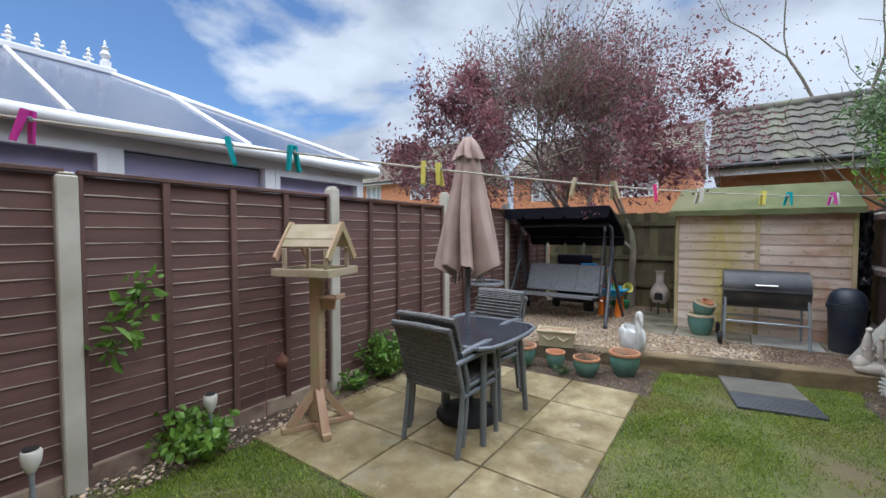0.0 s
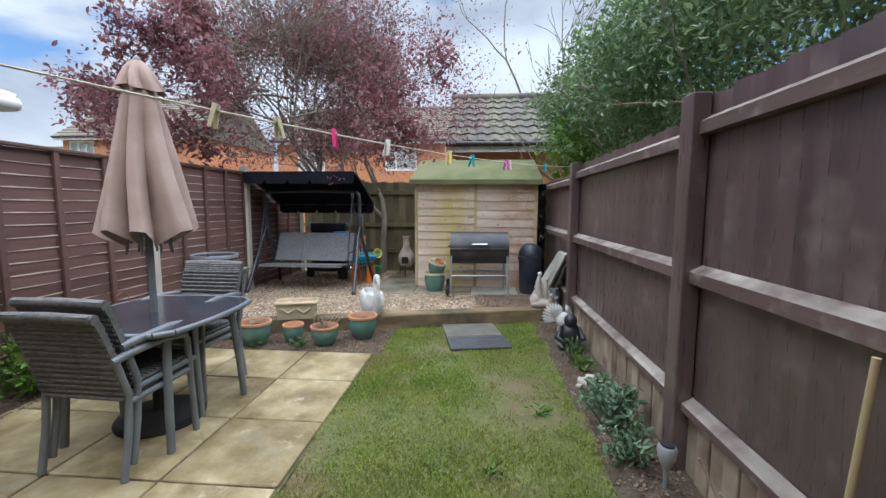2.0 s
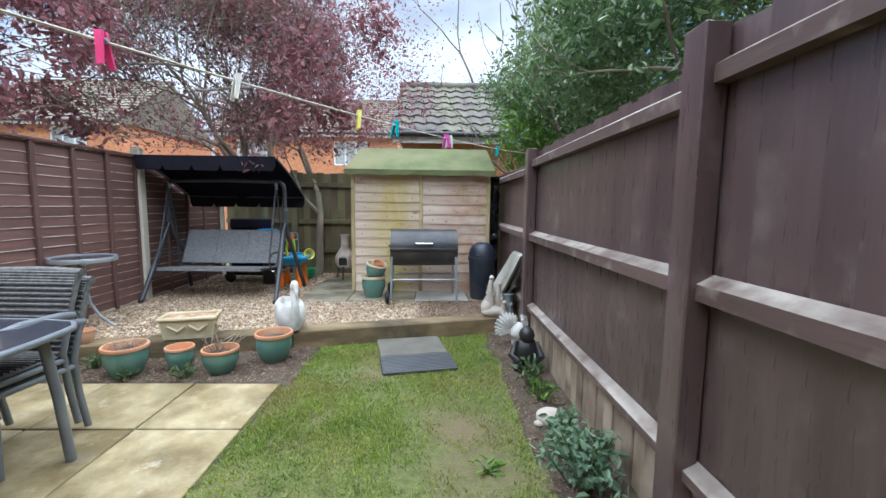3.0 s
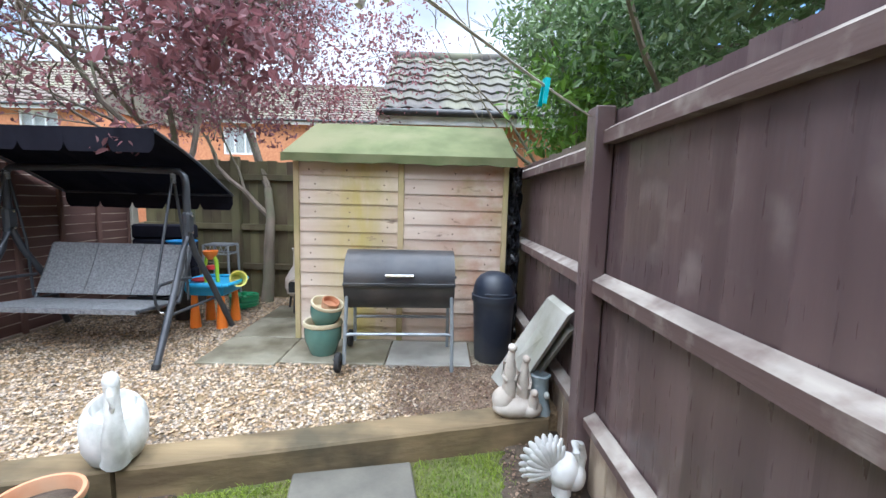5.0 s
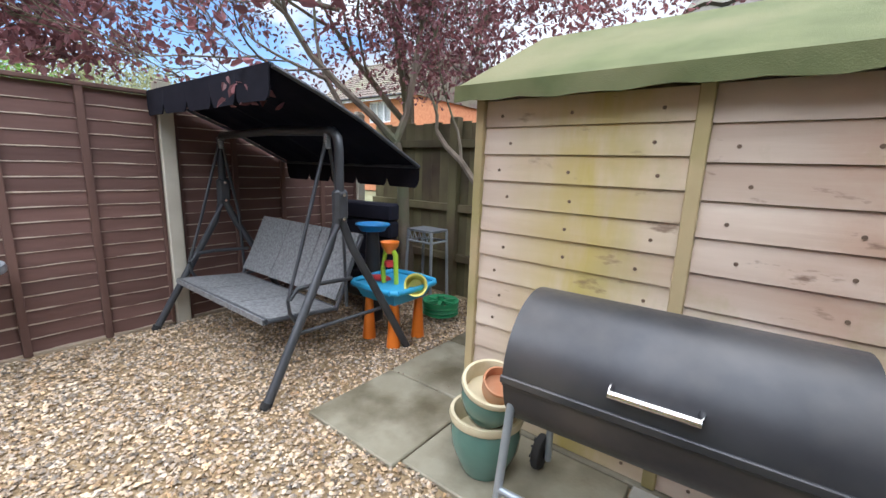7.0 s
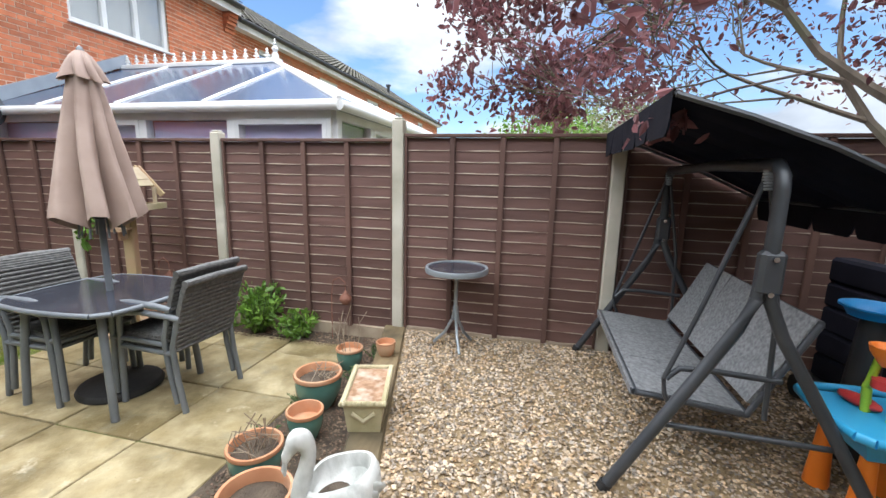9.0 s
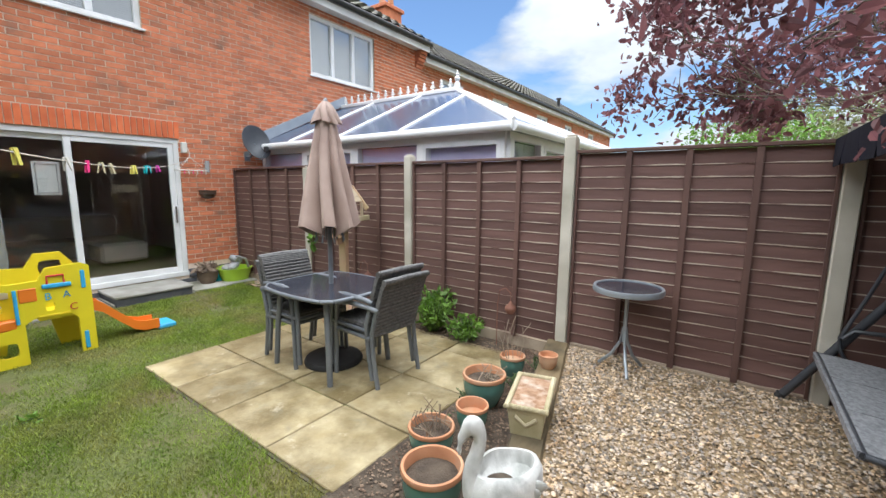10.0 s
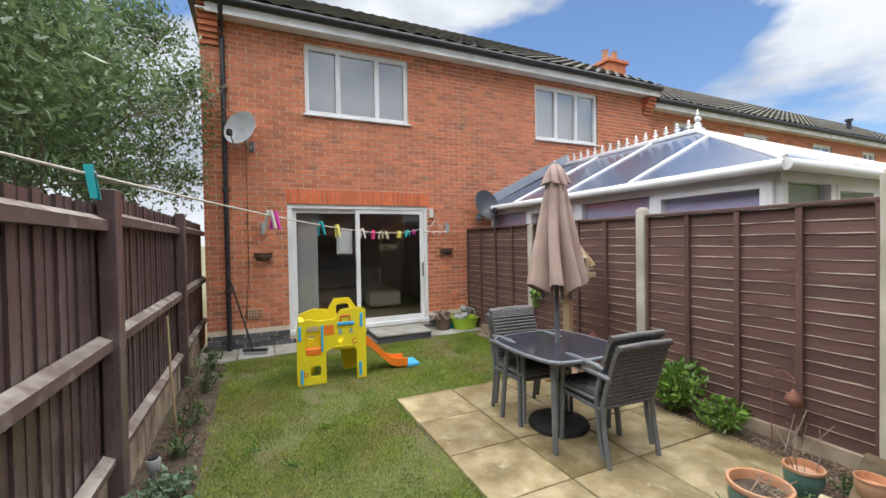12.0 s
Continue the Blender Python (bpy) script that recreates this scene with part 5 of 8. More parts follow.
part("bracket", boxed(-0.012, 0.012, 0.043, 0.15, 0.90, 0.984, bev=0.002, m=None), M_PINE, bt)
part("shelf_edge", boxed(-0.065, 0.065, 0.185, 0.20, 0.98, 1.02, bev=0.002), M_PINE, shelf)

# ---- swing seat ----
sw = thing("swing_seat", pose(0, 0, G), "garden swing seat with black canopy and grey sling seat", "swing seat")
SN, SF = -0.50, -1.97
for x, name in ((SN, "near"), (SF, "far")):
    leg = part("leg", tubed([(x + 0.05 * (1 if x == SN else -1), 8.78, 0.0), (x + 0.02 * (1 if x == SN else -1), 9.08, 0.52), (x, 9.24, 0.80), (x, 9.29, 0.93), (x, 9.30, 1.12)], 0.026, 10), M_SWING, sw, "dark tubular front leg")
    part("leg", tubed([(x + 0.07 * (1 if x == SN else -1), 9.84, 0.0), (x + 0.03, 9.56, 0.50), (x, 9.40, 0.78), (x, 9.335, 0.93), (x, 9.335, 1.12)], 0.026, 10), M_SWING, sw)
    part("sleeve", boxed(x - 0.031, x + 0.031, 9.272, 9.364, 0.95, 1.13, bev=0.016), M_SWING, sw)
    part("cross_brace", rodded((x, 8.98, 0.33), (x + 0.02, 9.66, 0.33), 0.012), M_SWING, sw)
    for z in (0.96, 1.10):
        part("bolt", rodded((x + 0.028, 9.315, z), (x + 0.045, 9.315, z), 0.011, seg=8), M_CHROME, sw)
    foot_x = x + (0.05 if x == SN else -0.05)
    part("foot_cap", rodded((foot_x, 8.775, -0.005), (foot_x, 8.79, 0.03), 0.03), M_RUBBER, sw)
part("top_beam", tubed([(SN, 9.315, 1.10), (SN, 9.315, 1.36), (SN - 0.01, 9.315, 1.42), (SN - 0.05, 9.315, 1.46), (-1.2, 9.315, 1.475), (SF + 0.05, 9.315, 1.46), (SF + 0.01, 9.315, 1.42), (SF, 9.315, 1.36), (SF, 9.315, 1.10)], 0.028, 10), M_SWING, sw, "bent top tube")
CZ = 1.74                                      # canopy's front top above the terrace
cp = [(8.89, CZ - 0.012), (9.16, CZ - 0.10), (9.42, CZ - 0.20), (9.66, CZ - 0.315), (9.94, CZ - 0.45)]
nx = 16
bm = bmesh.new()
grid_v = []
for y, z in cp:
    grid_v.append([bm.verts.new((-2.06 + 1.62 * i / nx, y, z - 0.035 * math.sin(math.pi * i / nx) ** 2 * (0.6 + 0.4 * math.cos(i * 1.7)))) for i in range(nx + 1)])
for r0, r1 in zip(grid_v, grid_v[1:]):
    for i in range(nx):
        bm.faces.new((r0[i], r0[i + 1], r1[i + 1], r1[i]))
bmesh.ops.solidify(bm, geom=bm.faces[:], thickness=0.006)
can = part("canopy", bm, M_CANOPY, sw, "sagging black fabric canopy")


def valance(pts, n, drop, parent):
    """A scalloped hanging edge along two points."""
    a, b = Vector(pts[0]), Vector(pts[1])
    out = (b - a).cross(Vector((0, 0, 1))).normalized() * 0.004
    bm_ = bmesh.new()
    top, bot = [], []
    m_ = n * 18
    for k in range(m_ + 1):
        t = k / m_
        ph = (t * n) % 1.0
        notch = min(1.0, 9 * min(ph, 1 - ph))
        p_ = a.lerp(b, t)
        top.append(p_)
        bot.append(p_ + Vector((0, 0, -drop * (0.62 + 0.38 * math.sqrt(max(0, notch))))) + out * 3 * math.sin(9 * t))
    ring_f = [v_ + out for v_ in top], [v_ + out for v_ in bot]
    ring_b = [v_ - out for v_ in top], [v_ - out for v_ in bot]
    tf, bf = [bm_.verts.new(v_) for v_ in ring_f[0]], [bm_.verts.new(v_) for v_ in ring_f[1]]
    tb, bb = [bm_.verts.new(v_) for v_ in ring_b[0]], [bm_.verts.new(v_) for v_ in ring_b[1]]
    for k in range(m_):
        bm_.faces.new((tf[k], tf[k + 1], bf[k + 1], bf[k]))
        bm_.faces.new((tb[k + 1], tb[k], bb[k], bb[k + 1]))
        bm_.faces.new((bf[k], bf[k + 1], bb[k + 1], bb[k]))
        bm_.faces.new((tb[k], tb[k + 1], tf[k + 1], tf[k]))
    return part("valance", bm_, M_CANOPY, parent)


valance(((-2.06, 8.885, CZ - 0.01), (-0.44, 8.885, CZ - 0.01)), 5, 0.17, can)
valance(((-0.44, 9.945, CZ - 0.45), (-2.06, 9.945, CZ - 0.45)), 5, 0.16, can)
for x in (-0.435, -2.065):
    part("edge_pole", tubed([(x, y, z - 0.015) for y, z in cp], 0.012, 6), M_SWING, can)
part("edge_pole", rodded((-2.06, 8.895, CZ - 0.022), (-0.44, 8.895, CZ - 0.022), 0.011), M_SWING, can)
part("edge_pole", rodded((-2.06, 9.935, CZ - 0.465), (-0.44, 9.935, CZ - 0.465), 0.011), M_SWING, can)
# the hanging bench
bench = part("bench_frame", tubed([(-0.66, 8.92, 0.385), (-0.66, 9.40, 0.34), (-0.66, 9.62, 0.80)], 0.016, 8), M_SWING, sw)
part("tube", tubed([(-1.90, 8.92, 0.385), (-1.90, 9.40, 0.34), (-1.90, 9.62, 0.80)], 0.016, 8), M_SWING, bench)
for p_, q_ in (((-0.66, 8.92, 0.385), (-1.90, 8.92, 0.385)), ((-0.66, 9.40, 0.34), (-1.90, 9.40, 0.34)), ((-0.66, 9.62, 0.80), (-1.90, 9.62, 0.80))):
    part("tube", rodded(p_, q_, 0.016), M_SWING, bench)
for k in range(3):
    xa, xb = -1.89 + k * 0.41, -1.89 + (k + 1) * 0.41 - 0.006
    bm = bmesh.new()
    prism(bm, [(xa, 8.90, 0.40), (xa, 9.10, 0.385), (xa, 9.39, 0.355), (xa, 9.39, 0.335), (xa, 9.10, 0.36), (xa, 8.90, 0.365)], [(xb, 8.90, 0.40), (xb, 9.10, 0.385), (xb, 9.39, 0.355), (xb, 9.39, 0.335), (xb, 9.10, 0.36), (xb, 8.90, 0.365)])
    part("seat_panel", bm, M_SLING, sw, "grey woven sling seat")
    bm = bmesh.new()
    prism(bm, [(xa, 9.395, 0.40), (xa, 9.50, 0.59), (xa, 9.605, 0.82), (xa, 9.63, 0.81), (xa, 9.53, 0.585), (xa, 9.42, 0.39)], [(xb, 9.395, 0.40), (xb, 9.50, 0.59), (xb, 9.605, 0.82), (xb, 9.63, 0.81), (xb, 9.53, 0.585), (xb, 9.42, 0.39)])
    part("back_panel", bm, M_SLING, sw)
for x in (-0.60, -1.95):
    part("hanger", tubed([(x, 9.30, 1.40), (x, 9.12, 0.80), (x - 0.0, 9.02, 0.50), (x, 9.03, 0.42), (x, 9.06, 0.365)], 0.011, 8), M_SWING, sw)
    part("hanger", tubed([(x, 9.32, 1.40), (x, 9.42, 0.85), (x, 9.44, 0.36)], 0.011, 8), M_SWING, sw)
    part("armrest", tubed([(x, 9.03, 0.50), (x, 9.08, 0.555), (x, 9.20, 0.56), (x, 9.48, 0.545)], 0.014, 8), M_SWING, sw)
    bm = bmesh.new()
    for k in range(7):
        lathe(bm, [(0.012, 0), (0.022, 0.004), (0.022, 0.010), (0.012, 0.014)], 10, (x, 9.31, 1.36 + 0.012 * k))
    part("spring", bm, M_GALV, sw)
    part("wheel_bolt", rodded((x + 0.02, 9.05, 0.345), (x + 0.05, 9.05, 0.345), 0.012, seg=8), M_CHROME, sw)

# ---- small round table on three legs ----
tri = thing("bistro_table", pose(-1.815, 7.80, G) @ Matrix.Diagonal((0.93, 0.93, 1.14, 1)), "small round glass table on three grey legs", "table")
part("tabletop", lathed([(0, 0.575), (0.25, 0.575), (0.25, 0.583), (0, 0.583)], 40), M_TABTOP, tri, "dark ripple-glass top")
part("rim", lathed([(0.245, 0.555), (0.27, 0.555), (0.275, 0.575), (0.268, 0.592), (0.25, 0.590), (0.245, 0.555)], 40), M_GALV, tri)
part("stem", rodded((0, 0, 0.20), (0, 0, 0.56), 0.016), M_GALV, tri)
part("hub", lathed([(0.0, 0.52), (0.03, 0.52), (0.05, 0.555), (0, 0.555)], 14), M_GALV, tri)
for k in range(3):
    a = 2 * math.pi * k / 3 + 0.4
    part("leg", tubed([(0.012 * math.cos(a), 0.012 * math.sin(a), 0.30), (0.03 * math.cos(a), 0.03 * math.sin(a), 0.20), (0.10 * math.cos(a), 0.10 * math.sin(a), 0.09), (0.20 * math.cos(a), 0.20 * math.sin(a), 0.006)], 0.013, 8), M_GALV, tri)

# ---- shed ----
SX0, SX1, SY, SZ = 0.32, 2.18, 9.50, G + 0.015
shed = thing("shed", pose(0, 0, 0), "small weathered overlap shed with a green felt roof", "shed")
XM = 1.25
bm = bmesh.new()
box(bm, SX0 + 0.02, SX1 - 0.02, SY + 0.03, SY + 1.15, SZ, 1.74)
part("carcass", bm, M_SHEDT, shed)
for side, (xa, xb) in enumerate(((SX0 + 0.045, XM - 0.025), (XM + 0.025, SX1 - 0.045))):
    n_ = (13, 12)[side]
    hh = (1.74 - SZ) / n_
    for k in range(n_):
        z = SZ + k * hh
        bm = bmesh.new()
        prism(bm, [(xa, SY + 0.008, z), (xa, SY - 0.003, z), (xa, SY + 0.007, z + hh - 0.003), (xa, SY + 0.018, z + hh - 0.003)], [(xb, SY + 0.008, z), (xb, SY - 0.003, z), (xb, SY + 0.007, z + hh - 0.003), (xb, SY + 0.018, z + hh - 0.003)])
        ob = part("board", bm, M_SHEDW, shed)
        for q in range(3):
            if (k * 3 + q + side) % 5 == 4:
                continue
            x = xa + (xb - xa) * (0.13 + 0.37 * q + 0.03 * math.sin(k * 3 + q))
            part("nail", rodded((x, SY + 0.004, z + hh * 0.4), (x, SY - 0.002, z + hh * 0.4), 0.0075, seg=8), M_NAIL, ob)
for x0_, x1_ in ((SX0, SX0 + 0.045), (XM - 0.025, XM + 0.025), (SX1 - 0.045, SX1)):
    part("trim", boxed(x0_, x1_, SY - 0.022, SY + 0.02, SZ, 1.75, bev=0.004), M_SHEDT, shed)
n_ = 12
for k in range(n_):
    z = SZ + k * 0.128
    part("side_board", boxed(SX0 - 0.002, SX0 + 0.016, SY + 0.022, SY + 1.15, z, z + 0.124, bev=0.003), M_SHEDW, shed)
bm = bmesh.new()
RZ0, RZ1 = 1.76, 2.12
YF, YR, YB = SY - 0.09, SY + 0.57, SY + 1.24
X0_, X1_ = SX0 - 0.07, SX1 + 0.05
XI = 0.10
prism(bm, [(X0_, YF, RZ0), (X0_ + XI, YR, RZ1), (X0_, YB, RZ0), (X0_, YB, RZ0 + 0.035), (X0_ + XI, YR, RZ1 + 0.035), (X0_, YF, RZ0 + 0.035)], [(X1_, YF, RZ0), (X1_ - XI * 0.4, YR, RZ1), (X1_, YB, RZ0), (X1_, YB, RZ0 + 0.035), (X1_ - XI * 0.4, YR, RZ1 + 0.035), (X1_, YF, RZ0 + 0.035)])
part("roof", bm, M_FELT, shed, "mossy green mineral felt roof")
bm = bmesh.new()
prev = None
for k in range(25):
    x = X0_ - 0.004 + (X1_ - X0_ + 0.008) * k / 24
    w = 0.006 * math.sin(k * 1.9) + 0.004 * math.sin(k * 0.7)
    ring_ = [bm.verts.new(q) for q in ((x, YF - 0.010, RZ0 + 0.038), (x, YF - 0.012 + w * 0.4, RZ0 - 0.035 + w), (x, YF - 0.004 + w * 0.4, RZ0 - 0.035 + w), (x, YF - 0.003, RZ0 + 0.03))]
    if prev:
        for a in range(4):
            bm.faces.new((prev[a], prev[(a + 1) % 4], ring_[(a + 1) % 4], ring_[a]))
    prev = ring_
part("felt_edge", bm, M_FELT, shed)
bm = bmesh.new()
prism(bm, [(SX0 + 0.03, SY + 0.03, 1.74), (SX0 + 0.03, YR, 2.09), (SX0 + 0.03, SY + 1.14, 1.74)], [(SX1 - 0.03, SY + 0.03, 1.74), (SX1 - 0.03, YR, 2.09), (SX1 - 0.03, SY + 1.14, 1.74)])
part("gable", bm, M_SHEDW, shed)

# crumpled black sheeting stuffed beside the shed
v, f = [], []
nu, nv = 14, 60
for j in range(nv + 1):
    for i in range(nu + 1):
        u, w = i / nu, j / nv
        x = SX1 + 0.006 + 0.125 * u
        z = G + 0.02 + 1.56 * w
        y = SY + 0.05 + 0.10 * noise.noise((u * 4, w * 14, 0)) + 0.05 * noise.noise((u * 9, w * 30, 4)) - 0.05 * math.sin(math.pi * u)
        v.append((x, y, z))
for j in range(nv):
    for i in range(nu):
        a = j * (nu + 1) + i
        f.append((a, a + 1, a + nu + 2, a + nu + 1))
sheet = thing("plastic_sheeting", pose(0, 0, 0), "crumpled glossy black plastic sheeting beside the shed", "sheeting")
np_mesh("sheet", v, f, M_SHEET, sheet)

# ---- barrel barbecue ----
bq = thing("barbecue", pose(1.30, 9.06, G + 0.015, 0, 0, 3), "black oil-drum barbecue on a grey tube stand", "barbecue")
DL, DR, DZ = 0.405, 0.222, 0.645


def half_drum(a0, a1, r):
    b_ = bmesh.new()
    n_ = 32
    ang = [a0 + (a1 - a0) * k / n_ for k in range(n_ + 1)]
    outer = [(r * math.cos(a), r * math.sin(a)) for a in ang]
    A = [b_.verts.new((-DL, y, DZ + z)) for y, z in outer]
    B = [b_.verts.new((DL, y, DZ + z)) for y, z in outer]
    for k in range(n_):
        b_.faces.new((A[k], A[k + 1], B[k + 1], B[k]))
    ca, cb = b_.verts.new((-DL, 0, DZ)), b_.verts.new((DL, 0, DZ))
    for k in range(n_):
        b_.faces.new((ca, A[k + 1], A[k]))
        b_.faces.new((cb, B[k], B[k + 1]))
    b_.faces.new((ca, A[0], B[0], cb))
    b_.faces.new((ca, cb, B[-1], A[-1]))
    return b_


part("bowl", half_drum(math.pi, 2 * math.pi, DR), M_DRUM, bq, smooth=True)
lid = part("lid", half_drum(-0.04, math.pi + 0.10, DR + 0.008), M_DRUM, bq, "black domed lid, closed", smooth=True)
part("handle", tubed([(-0.10, -0.21, DZ + 0.075), (-0.10, -0.25, DZ + 0.07), (0.10, -0.25, DZ + 0.07), (0.10, -0.21, DZ + 0.075)], 0.011, 8), M_CHROME, lid, "bright steel handle")
part("rim", boxed(-DL - 0.004, DL + 0.004, -DR - 0.016, -DR + 0.012, DZ - 0.012, DZ + 0.012, bev=0.003), M_DRUM, bq)
for sx in (-1, 1):
    x = sx * (DL - 0.02)
    part("leg", tubed([(x, -0.185, DZ - 0.06), (x + sx * 0.005, -0.23, 0.30), (x + sx * 0.01, -0.26, 0.0 if sx > 0 else 0.06)], 0.014, 8), M_GALV, bq)
    part("leg", tubed([(x, 0.185, DZ - 0.06), (x + sx * 0.005, 0.23, 0.30), (x + sx * 0.01, 0.26, 0.0 if sx > 0 else 0.06)], 0.014, 8), M_GALV, bq)
    part("end_bolt", rodded((sx * DL, 0, DZ + 0.02), (sx * (DL + 0.03), 0, DZ + 0.02), 0.012, seg=8), M_DRUM, bq)
for y, z in ((-0.235, 0.27), (0.235, 0.27)):
    part("stretcher", tubed([(-DL + 0.02, y, z), (-DL + 0.06, y - 0.01, z + 0.01), (DL - 0.06, y - 0.01, z + 0.01), (DL - 0.02, y, z)], 0.012, 8), M_GALV, bq)
for y in (-0.27, 0.27):
    bm = lathed([(0.02, -0.022), (0.06, -0.020), (0.072, -0.014), (0.075, 0), (0.072, 0.014), (0.06, 0.020), (0.02, 0.022)], 24)
    bmesh.ops.transform(bm, matrix=Matrix.Translation((-DL - 0.03, y, 0.075)) @ Matrix.Rotation(math.pi / 2, 4, "Y"), verts=bm.verts)
    wh = part("wheel", bm, M_RUBBER, bq, "small black plastic wheel")
    bm = bmesh.new()
    for k in range(8):
        a = 2 * math.pi * k / 8
        rod(bm, (-DL - 0.054, y, 0.075), (-DL - 0.054, y + 0.055 * math.cos(a), 0.075 + 0.055 * math.sin(a)), 0.006, seg=5)
    part("spoke_set", bm, M_BLACKP, wh)

# ---- tall bin ----
bn = thing("bin", pose(2.04, 9.12, G + 0.012) @ Matrix.Diagonal((0.82, 0.82, 0.81, 1)), "tall dark round plastic bin with a domed lid", "bin")
part("body", lathed([(0, 0), (0.165, 0), (0.175, 0.02), (0.20, 0.60), (0.205, 0.64), (0, 0.64)], 36), M_BIN, bn, smooth=True)
part("lid", lathed([(0.215, 0.60), (0.217, 0.66), (0.205, 0.665), (0.20, 0.72), (0.18, 0.79), (0.14, 0.845), (0.08, 0.878), (0, 0.888)], 36), M_BIN, bn, "domed lid", smooth=True)
part("flap", boxed(-0.11, 0.11, -0.203, -0.186, 0.685, 0.70, bev=0.004), M_BIN, bn)


# ---- glazed and clay pots ----
def pot(m, r, h, label, body=M_GLAZE, rim=M_TERRA, fill=M_SOIL, group="glazed pots", level=0.8):
    p_ = thing("plant_pot", m, label, "plant pot", group)
    part("body", lathed([(0, 0), (r * 0.62, 0), (r * 0.70, h * 0.08), (r * 0.93, h * 0.45), (r * 0.97, h * 0.70), (r * 0.93, h * 0.86), (r * 0.93, h * 0.88)], 32), body, p_, smooth=True)
    part("rim", lathed([(r * 0.92, h * 0.86), (r * 0.99, h * 0.88), (r * 1.02, h * 0.94), (r * 0.99, h), (r * 0.90, h), (r * 0.86, h * 0.92), (r * 0.84, h * 0.6), (0, h * 0.58)], 32), rim, p_, "bare terracotta rim")
    if fill:
        b_ = lathed([(r * 0.845, h * level - 0.01), (r * 0.5, h * level + 0.006), (0, h * level)], 20, wob=lambda t, z: 0.02 * math.sin(5 * t))
        part("soil", b_, fill, p_)
    return p_


pot(pose(0.08, 7.36, 0.018), 0.152, 0.24, "large green glazed pot with dark soil")
p2 = pot(pose(-0.24, 7.11, 0.018), 0.135, 0.19, "green glazed pot with dead stems")
pot(pose(-0.59, 7.17, 0.018), 0.105, 0.18, "empty green glazed pot with clay rim", fill=None)
pot(pose(-0.93, 7.06, 0.018), 0.155, 0.23, "green glazed pot with dark soil and dry stalks")
pot(pose(-1.47, 7.02, 0.018), 0.105, 0.17, "small green glazed pot with soil", fill=M_TERRA)
pot(pose(-1.46, 7.33, G + 0.017), 0.075, 0.11, "small bright orange clay pot", body=M_TERRA, fill=None, group="clay pots")
sp = pot(pose(0.66, 9.16, G + 0.012), 0.155, 0.27, "green glazed pot holding another pot", rim=M_CREAM, fill=None)
sp2 = pot(pose(0.665, 9.155, G + 0.262, 10, 14, 0), 0.13, 0.19, "smaller green glazed pot tipped in a larger one", rim=M_CREAM, fill=None)
pot(pose(0.70, 9.15, G + 0.36, 16, 22, 0), 0.07, 0.11, "small clay pot lying in the stacked pots", body=M_TERRA, fill=None, group="clay pots")
for i, (px, py, pz, n_, hh) in enumerate(((-0.24, 7.11, 0.165, 26, 0.13), (-0.93, 7.06, 0.195, 14, 0.08), (-1.47, 7.02, 0.15, 8, 0.30))):
    st = thing("dead_stems", pose(px, py, pz), "dry brown dead stems in a pot", "plant")
    bm = bmesh.new()
    for k in range(n_):
        a, r_ = rng.random() * 6.28, 0.08 * rng.random() ** 0.5
        x, y = r_ * math.cos(a), r_ * math.sin(a)
        tube(bm, [(x, y, 0), (x * 1.3 + 0.02 * rng.normal(), y * 1.3 + 0.02 * rng.normal(), hh * 0.5), (x * 1.6 + 0.04 * rng.normal(), y * 1.6 + 0.04 * rng.normal(), hh * (0.7 + 0.5 * rng.random()))], 0.003, 4)
    tagged(part("stem", bm, M_KICK, st), kind="stuff")

# rope-edged trough on the sleeper
tr = thing("trough_planter", pose(-0.70, 7.52, G + 0.018, 0, 0, 15) @ Matrix.Diagonal((0.63, 0.75, 1.0, 1)), "cream stone trough with rope rim and dry compost", "planter")
bm = bmesh.new()
prism(bm, [(-0.30, -0.115, 0), (0.30, -0.115, 0), (0.30, 0.115, 0), (-0.30, 0.115, 0)], [(-0.33, -0.14, 0.17), (0.33, -0.14, 0.17), (0.33, 0.14, 0.17), (-0.33, 0.14, 0.17)])
part("body", bm, M_CREAM, tr)
corn = [(-0.335, -0.145), (0.335, -0.145), (0.335, 0.145), (-0.335, 0.145)]
for (ax, ay), (bx, by) in zip(corn, corn[1:] + corn[:1]):
    bm = bmesh.new()
    n_ = int(math.hypot(bx - ax, by - ay) / 0.03)
    for k in range(n_ + 1):
        t = k / n_
        blob(bm, (ax + (bx - ax) * t, ay + (by - ay) * t, 0.178), (0.032, 0.013, 0.017), 8, Matrix.Rotation(math.atan2(by - ay, bx - ax) + 0.7, 3, "Z"))
    part("rope_edge", bm, M_CREAM, tr, smooth=True)
part("compost", boxed(-0.318, 0.318, -0.128, 0.128, 0.166, 0.1745), M_COMPOST, tr, "dry brown compost")
for sx in (-1, 1):
    part("swag", tubed([(-0.24 if sx < 0 else 0.02, -0.142, 0.12), (-0.12 if sx < 0 else 0.13, -0.133, 0.07), (-0.02 if sx < 0 else 0.24, -0.142, 0.12)], 0.014, 6), M_CREAM, tr)
    part("end_swag", tubed([(sx * 0.325, -0.08, 0.12), (sx * 0.315, 0, 0.07), (sx * 0.325, 0.08, 0.12)], 0.014, 6), M_CREAM, tr)

